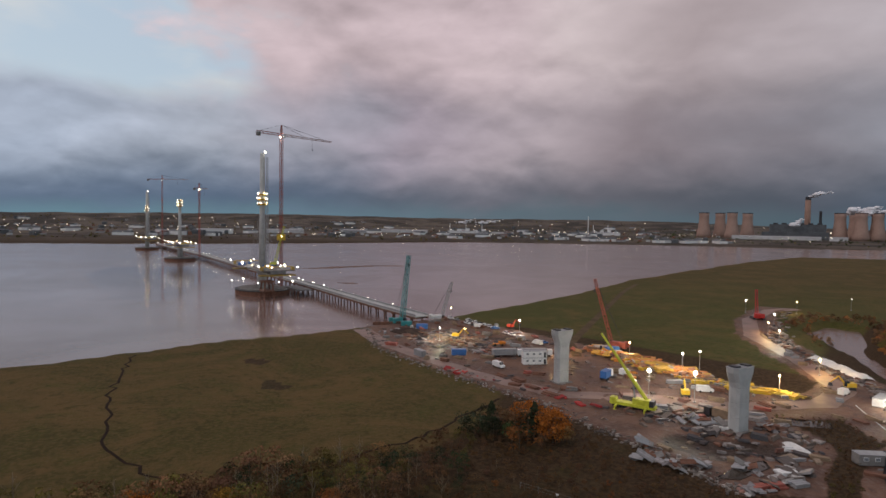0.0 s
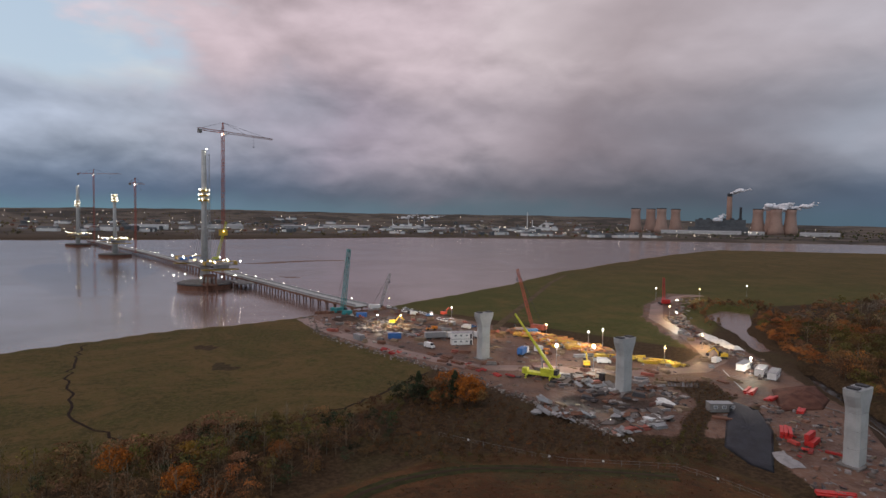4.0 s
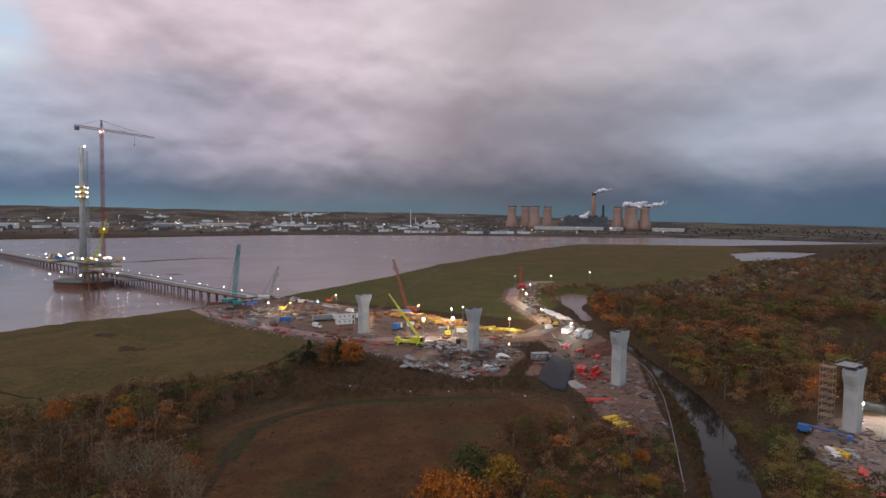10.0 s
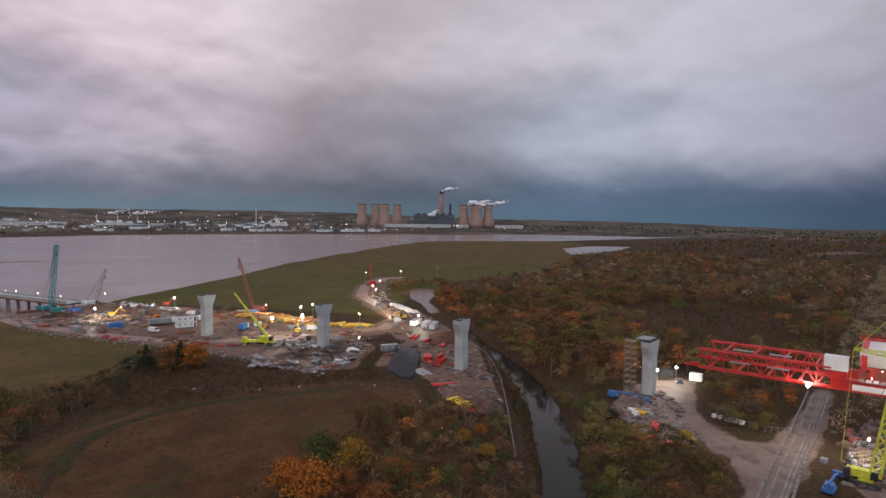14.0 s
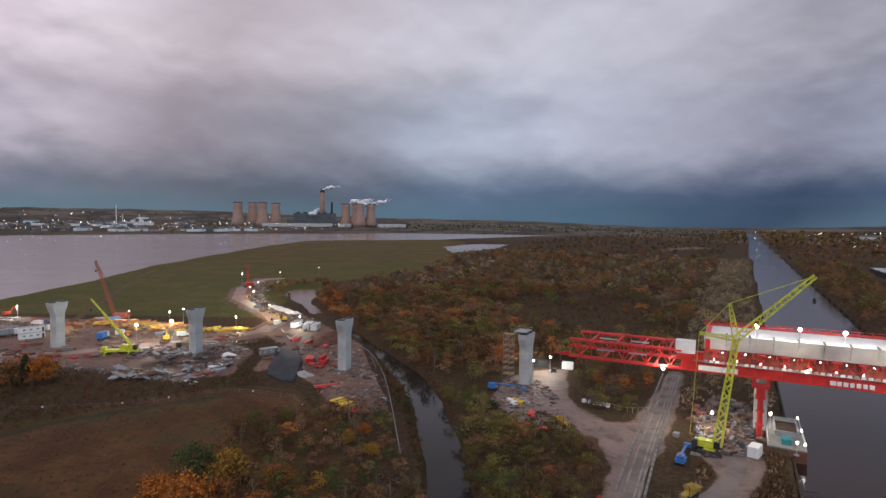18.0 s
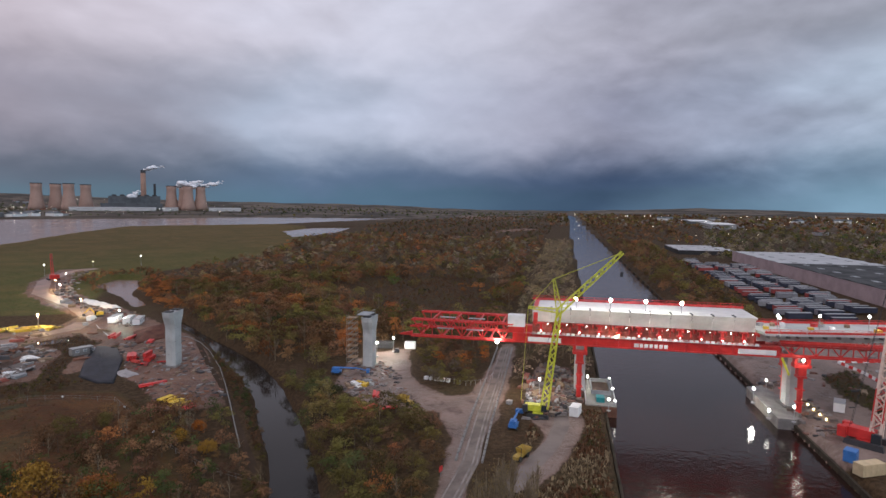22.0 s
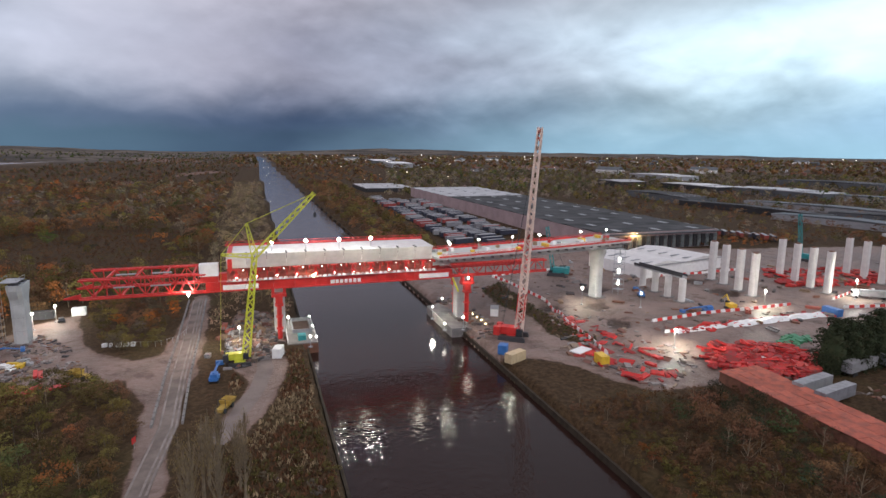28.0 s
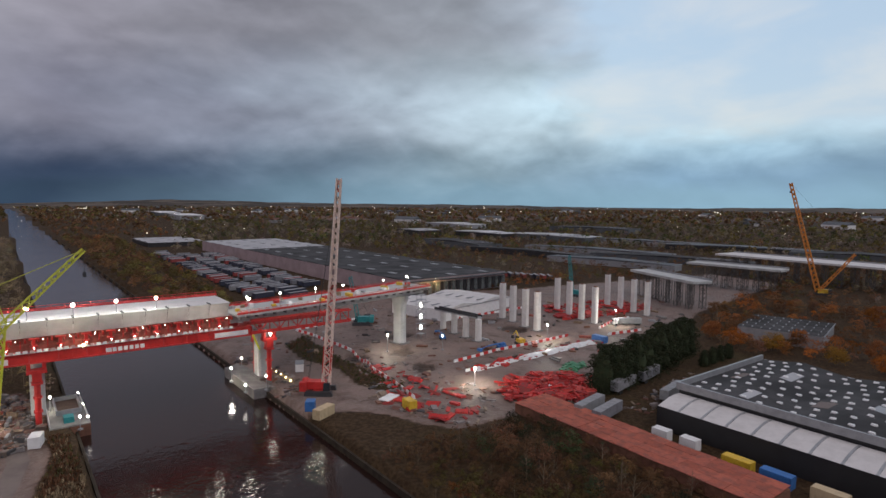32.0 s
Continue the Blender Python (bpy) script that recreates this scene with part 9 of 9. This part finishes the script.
ew = thing("loading_front", 344.3, 27.8, 1, -44.4, "dark glazed loading front of the big warehouse", "loading bay")
for k in range(26):
    part("dock_door", Shape().box((-37 + 3 * k, -0.3, 4.0), (2.5, 0.3, 7.2)), STRIPED if k % 2 else BLACK_WALL, ew)
part("canopy", Shape().box((0, -1.6, 9.2), (80, 3.4, 0.5)), DARK, ew)
shed(287, 25, -33, 54, 34, 5.5, WHITE, CONCRETE_WHITE, "white-roofed shed behind the short columns", 2, 5)
shed(660, 420, 45.6, 90, 60, 5, BLACK_WALL, ROOF_PALE, "pale shed at the far end of the warehouse", 3, 3)
for k, (x, y, rz, l, w, h, rm) in enumerate(((700, 60, 40, 120, 34, 7, ROOF_DARK), (600, -20, 52, 150, 14, 5, ROOF_DARK), (640, -92, 55, 170, 18, 5, SLATE), (850, -60, 50, 140, 46, 8, ROOF_PALE), (950, 154, 40, 70, 44, 8, ROOF_PALE), (780, -165, 55, 200, 20, 6, SLATE),
                                              (560, -150, 58, 150, 18, 5, ROOF_DARK), (900, 40, 45, 110, 40, 8, PALE), (520, -90, 55, 120, 16, 5, SLATE), (1100, -150, 55, 160, 50, 9, ROOF_DARK), (690, -260, 60, 160, 24, 6, SLATE), (1200, 120, 45, 140, 50, 9, PALE),
                                              (600, -340, 62, 120, 30, 7, ROOF_DARK), (470, -330, 62, 60, 26, 6, ROOF_PALE), (1500, 900, 40, 220, 60, 12, WHITE), (1750, 1120, 40, 260, 60, 12, WHITE))):
    shed(x, y, rz, l, w, h, (SLATE, BLACK_WALL, GREY)[k % 3], rm, "distant industrial shed among bare trees", 1, 5, category="shed", group="southern industrial sheds")


def trailer(mat):
    top = thing("trailer", 0, 0, 0, 0, "parked box trailer", "trailer", "parked trailers")
    part("box", Shape().box((0, 0, 2.45), (12.4, 2.5, 2.7)), mat, top)
    part("roof", Shape().box((0, 0, 3.84), (12.3, 2.4, 0.06)), tm["white"], top)
    part("chassis", Shape().box((0, 0, 0.95), (12, 1.0, 0.25)), DARK, top)
    wheels(top, (-4.6, -3.4), 2.2, 0.48)
    return top


tm = {"navy": surface("navy_curtain", (0.03, 0.035, 0.06), 0.6, var=0.3), "white": surface("dusty_white_curtain", (0.30, 0.30, 0.31), 0.6, var=0.3), "red": surface("dull_red_curtain", (0.30, 0.05, 0.045), 0.6, var=0.3), "grey": GREY, "pale": surface("grey_curtain", (0.22, 0.22, 0.24), 0.6, var=0.3)}
for row, d0 in enumerate((114, 132, 152)):
    for k in range(56 - 6 * row):
        s0 = 300 + 30 * (row == 2) + 5.8 * k
        if rngc.uniform() < 0.22:
            continue
        x, y = along(s0 + float(rngc.uniform(-2.5, 2.5)), d0 + 0.03 * (s0 - 300) + float(rngc.uniform(-2.5, 2.5)))
        c = ("navy", "red", "white", "navy", "pale", "navy", "navy")[int(rngc.integers(7))]
        place("trailer_" + c, lambda c=c: trailer(tm[c]), x, y, ca - 78 + float(rngc.uniform(-3, 3)), f"{c} box trailer with a pale roof parked by the warehouse")
for k in range(9):
    c = ("navy", "red", "navy")[k % 3]
    place("trailer_" + c, lambda c=c: trailer(tm[c]), 420 - 1.2 * k, 6 - 4.6 * k, 12 + (k % 2), f"{c} box trailer parked beyond the loading front")
# unfinished approach viaduct
SCAFFOLD = surface("dull_scaffold_tube", (0.13, 0.12, 0.115), 0.7, 0.2, var=0.3)
for x, y, rz, l, w, z0, lab in ((333, -93, 23, 56, 12, 14.5, "unfinished viaduct deck slab on falsework towers"), (392, -150, 47, 60, 13, 14.8, "unfinished viaduct deck slab on falsework towers"), (432, -215, 40, 130, 26, 15.5, "wide pale viaduct deck on falsework and columns")):
    v = thing("viaduct_span", x, y, 0, rz, lab, "viaduct", "unfinished viaduct spans")
    part("slab", Shape().box((0, 0, z0 + 0.8), (l, w, 1.3)), FRESH if l > 100 else CONCRETE, v)
    part("edge_form", Shape().box((0, -w / 2, z0 + 1.9), (l, 0.2, 1.0)), GREY, v)
    n = int(l / 9)
    for k in range(n):
        for sy in (-0.36, 0.36):
            part("falsework_tower", Shape().lattice((-l / 2 + (k + 0.5) * l / n, sy * w, 0.5), (-l / 2 + (k + 0.5) * l / n, sy * w, z0), 2.4, 2.4, 6, 0.15, (0, 1, 0)), SCAFFOLD, v)
# factory beside the yard
fa = 44.0
fx, fy = 144 - 0.72 * 45 + 0.695 * 23, -50 - 0.695 * 45 - 0.72 * 23
fac = shed(fx, fy, fa, 92, 46, 8.2, BLACK_WALL, ROOF_DARK, "dark factory with a weathered grey roof dotted with roof lights", 4, 0, category="factory")
dome = Shape().box((0, 0, 0), (1.25, 0.9, 0.35), 0, 0.8).mesh("roof_light", WHITE)
for i in range(24):
    for j in range(9):
        if rngc.uniform() < 0.12:
            continue
        o = part("roof_light", dome, None, fac)
        lx = -44 + 3.75 * i + float(rngc.uniform(-0.3, 0.3)) + 1.2 * (j % 2)
        ph = ((lx + 46) % 23) / 23
        o.location = (lx, -20 + 5 * j, 8.35 + 1.6 * (1 - abs(2 * ph - 1)))
for k in range(34):
    lx, ly = float(rngc.uniform(-44, 44)), float(rngc.uniform(-21, 21))
    ph = ((lx + 46) % 23) / 23
    slope = 1.6 / 11.5 * (1 if ph < 0.5 else -1)
    w0 = float(rngc.uniform(1.0, 2.2))
    if abs(ph - 0.5) < 0.14 or ph < 0.12 or ph > 0.88:
        continue
    zc, l0 = 8.2 + 1.6 * (1 - abs(2 * ph - 1)) + 0.05, float(rngc.uniform(1.5, 5))
    part("roof_patch", Shape().add([(lx - w0, ly - l0, zc - w0 * slope), (lx + w0, ly - l0, zc + w0 * slope), (lx + w0, ly + l0, zc + w0 * slope), (lx - w0, ly + l0, zc - w0 * slope), (lx - w0, ly - l0, zc - w0 * slope - 0.04), (lx + w0, ly - l0, zc + w0 * slope - 0.04), (lx + w0, ly + l0, zc + w0 * slope - 0.04), (lx - w0, ly + l0, zc - w0 * slope - 0.04)],
                                   [(0, 1, 2, 3), (7, 6, 5, 4), (0, 4, 5, 1), (1, 5, 6, 2), (2, 6, 7, 3), (3, 7, 4, 0)]), (GREY, ROOF_PALE, CONCRETE_DARK, TRACK)[k % 4], fac)
part("parapet", Shape().box((0, 23.3, 8.8), (93, 0.6, 1.8)).box((46.3, 0, 8.8), (0.6, 46, 1.8)), GREY, fac)
can = thing("lean_to", fx - 0.695 * 28, fy + 0.72 * 28, ground_height(130, -50), fa, "black lean-to with a curved translucent white roof", "lean-to")
part("front_wall", Shape().box((0, 4.5, 2.6), (92, 0.3, 6.2)), BLACK_WALL, can)
part("end_wall", Shape().box((46, 0, 2.4), (0.3, 9, 5.8)), BLACK_WALL, can)
for k in range(16):
    x0 = -46 + 5.75 * k
    pts = [(x0 + e, 4.8 - 9.4 * q, 5.7 + 1.5 * math.sin(q * 1.9)) for e in (0.25, 5.45) for q in (0, 0.25, 0.5, 0.75, 1.0)]
    part("roof_panel", Shape().add(pts, [(k2, k2 + 1, k2 + 6, k2 + 5) for k2 in range(4)]), CONCRETE_WHITE, can)
    part("roof_rib", Shape().add([(x0 + e, 4.85 - 9.5 * q, 5.75 + 1.5 * math.sin(q * 1.9)) for e in (-0.3, 0.25) for q in (0, 0.25, 0.5, 0.75, 1.0)], [(k2, k2 + 1, k2 + 6, k2 + 5) for k2 in range(4)]), GREY, can)
for k, (x, y, rz, key, mat) in enumerate(((131, -42, 44, "cont_white", WHITE), (126, -47, 44, "cont_white", WHITE), (116.5, -54, 44, "cont_yellow", YELLOW), (111, -59.5, 44, "cont_blue", BLUE), (104, -66, 44, "cont_tan", TAN))):
    place(key, lambda mat=mat: container(mat), x, y, rz, {"cont_white": "white steel container by the factory wall", "cont_yellow": "yellow steel container by the factory wall", "cont_blue": "blue steel container by the factory wall", "cont_tan": "tan steel container by the factory wall"}[key])
for x, y, rz, c in ((167, -39.5, -35, "white"), (178, -49, -35, "pale"), (146, -27, -35, "grey"), (142, -31, -35, "pale"), (161, -52, -35, "grey")):
    place("trailer_" + c, lambda c=c: trailer(tm[c]), x, y, rz, f"{c} box trailer in the factory yard")
RUST_ROOF = surface("rust_red_sheet", (0.46, 0.135, 0.09), 0.9, var=0.45, scale=0.5, fine=2.2, second=(0.27, 0.105, 0.08), spread=0.4)
row = thing("lock_up_row", 0, 0, 0, 0, "long row of low lock-ups with faded red roofs", "lock-ups")
for k in range(18):
    x, y = 146 - 2.62 * k, -12.5 - 2.42 * k
    z = ground_height(x, y)
    part("unit_wall", Shape().box((x, y, z + 1.2), (3.5, 11.0, 2.6), 42.7), RUST, row)
    for j in range(4):
        part("roof_sheet", Shape().box((x + 0.715 * (j - 1.5) * 3 * 1.0, y - 0.70 * (j - 1.5) * 3 * 1.0, z + 2.86 + 0.012 * ((k * 3 + j * 2) % 4) + float(rngc.uniform(0, 0.03))), (3.5 + float(rngc.uniform(-0.15, 0.3)), 2.95 + float(rngc.uniform(-0.2, 0.3)), 0.12), 42.7 + float(rngc.normal() * 1.6)), RUST_ROOF, row)
low = shed(250, -121, -33, 34, 30, 5, GREY, ROOF_DARK, "low dark-roofed workshop behind autumn trees", 5, 9, category="workshop")
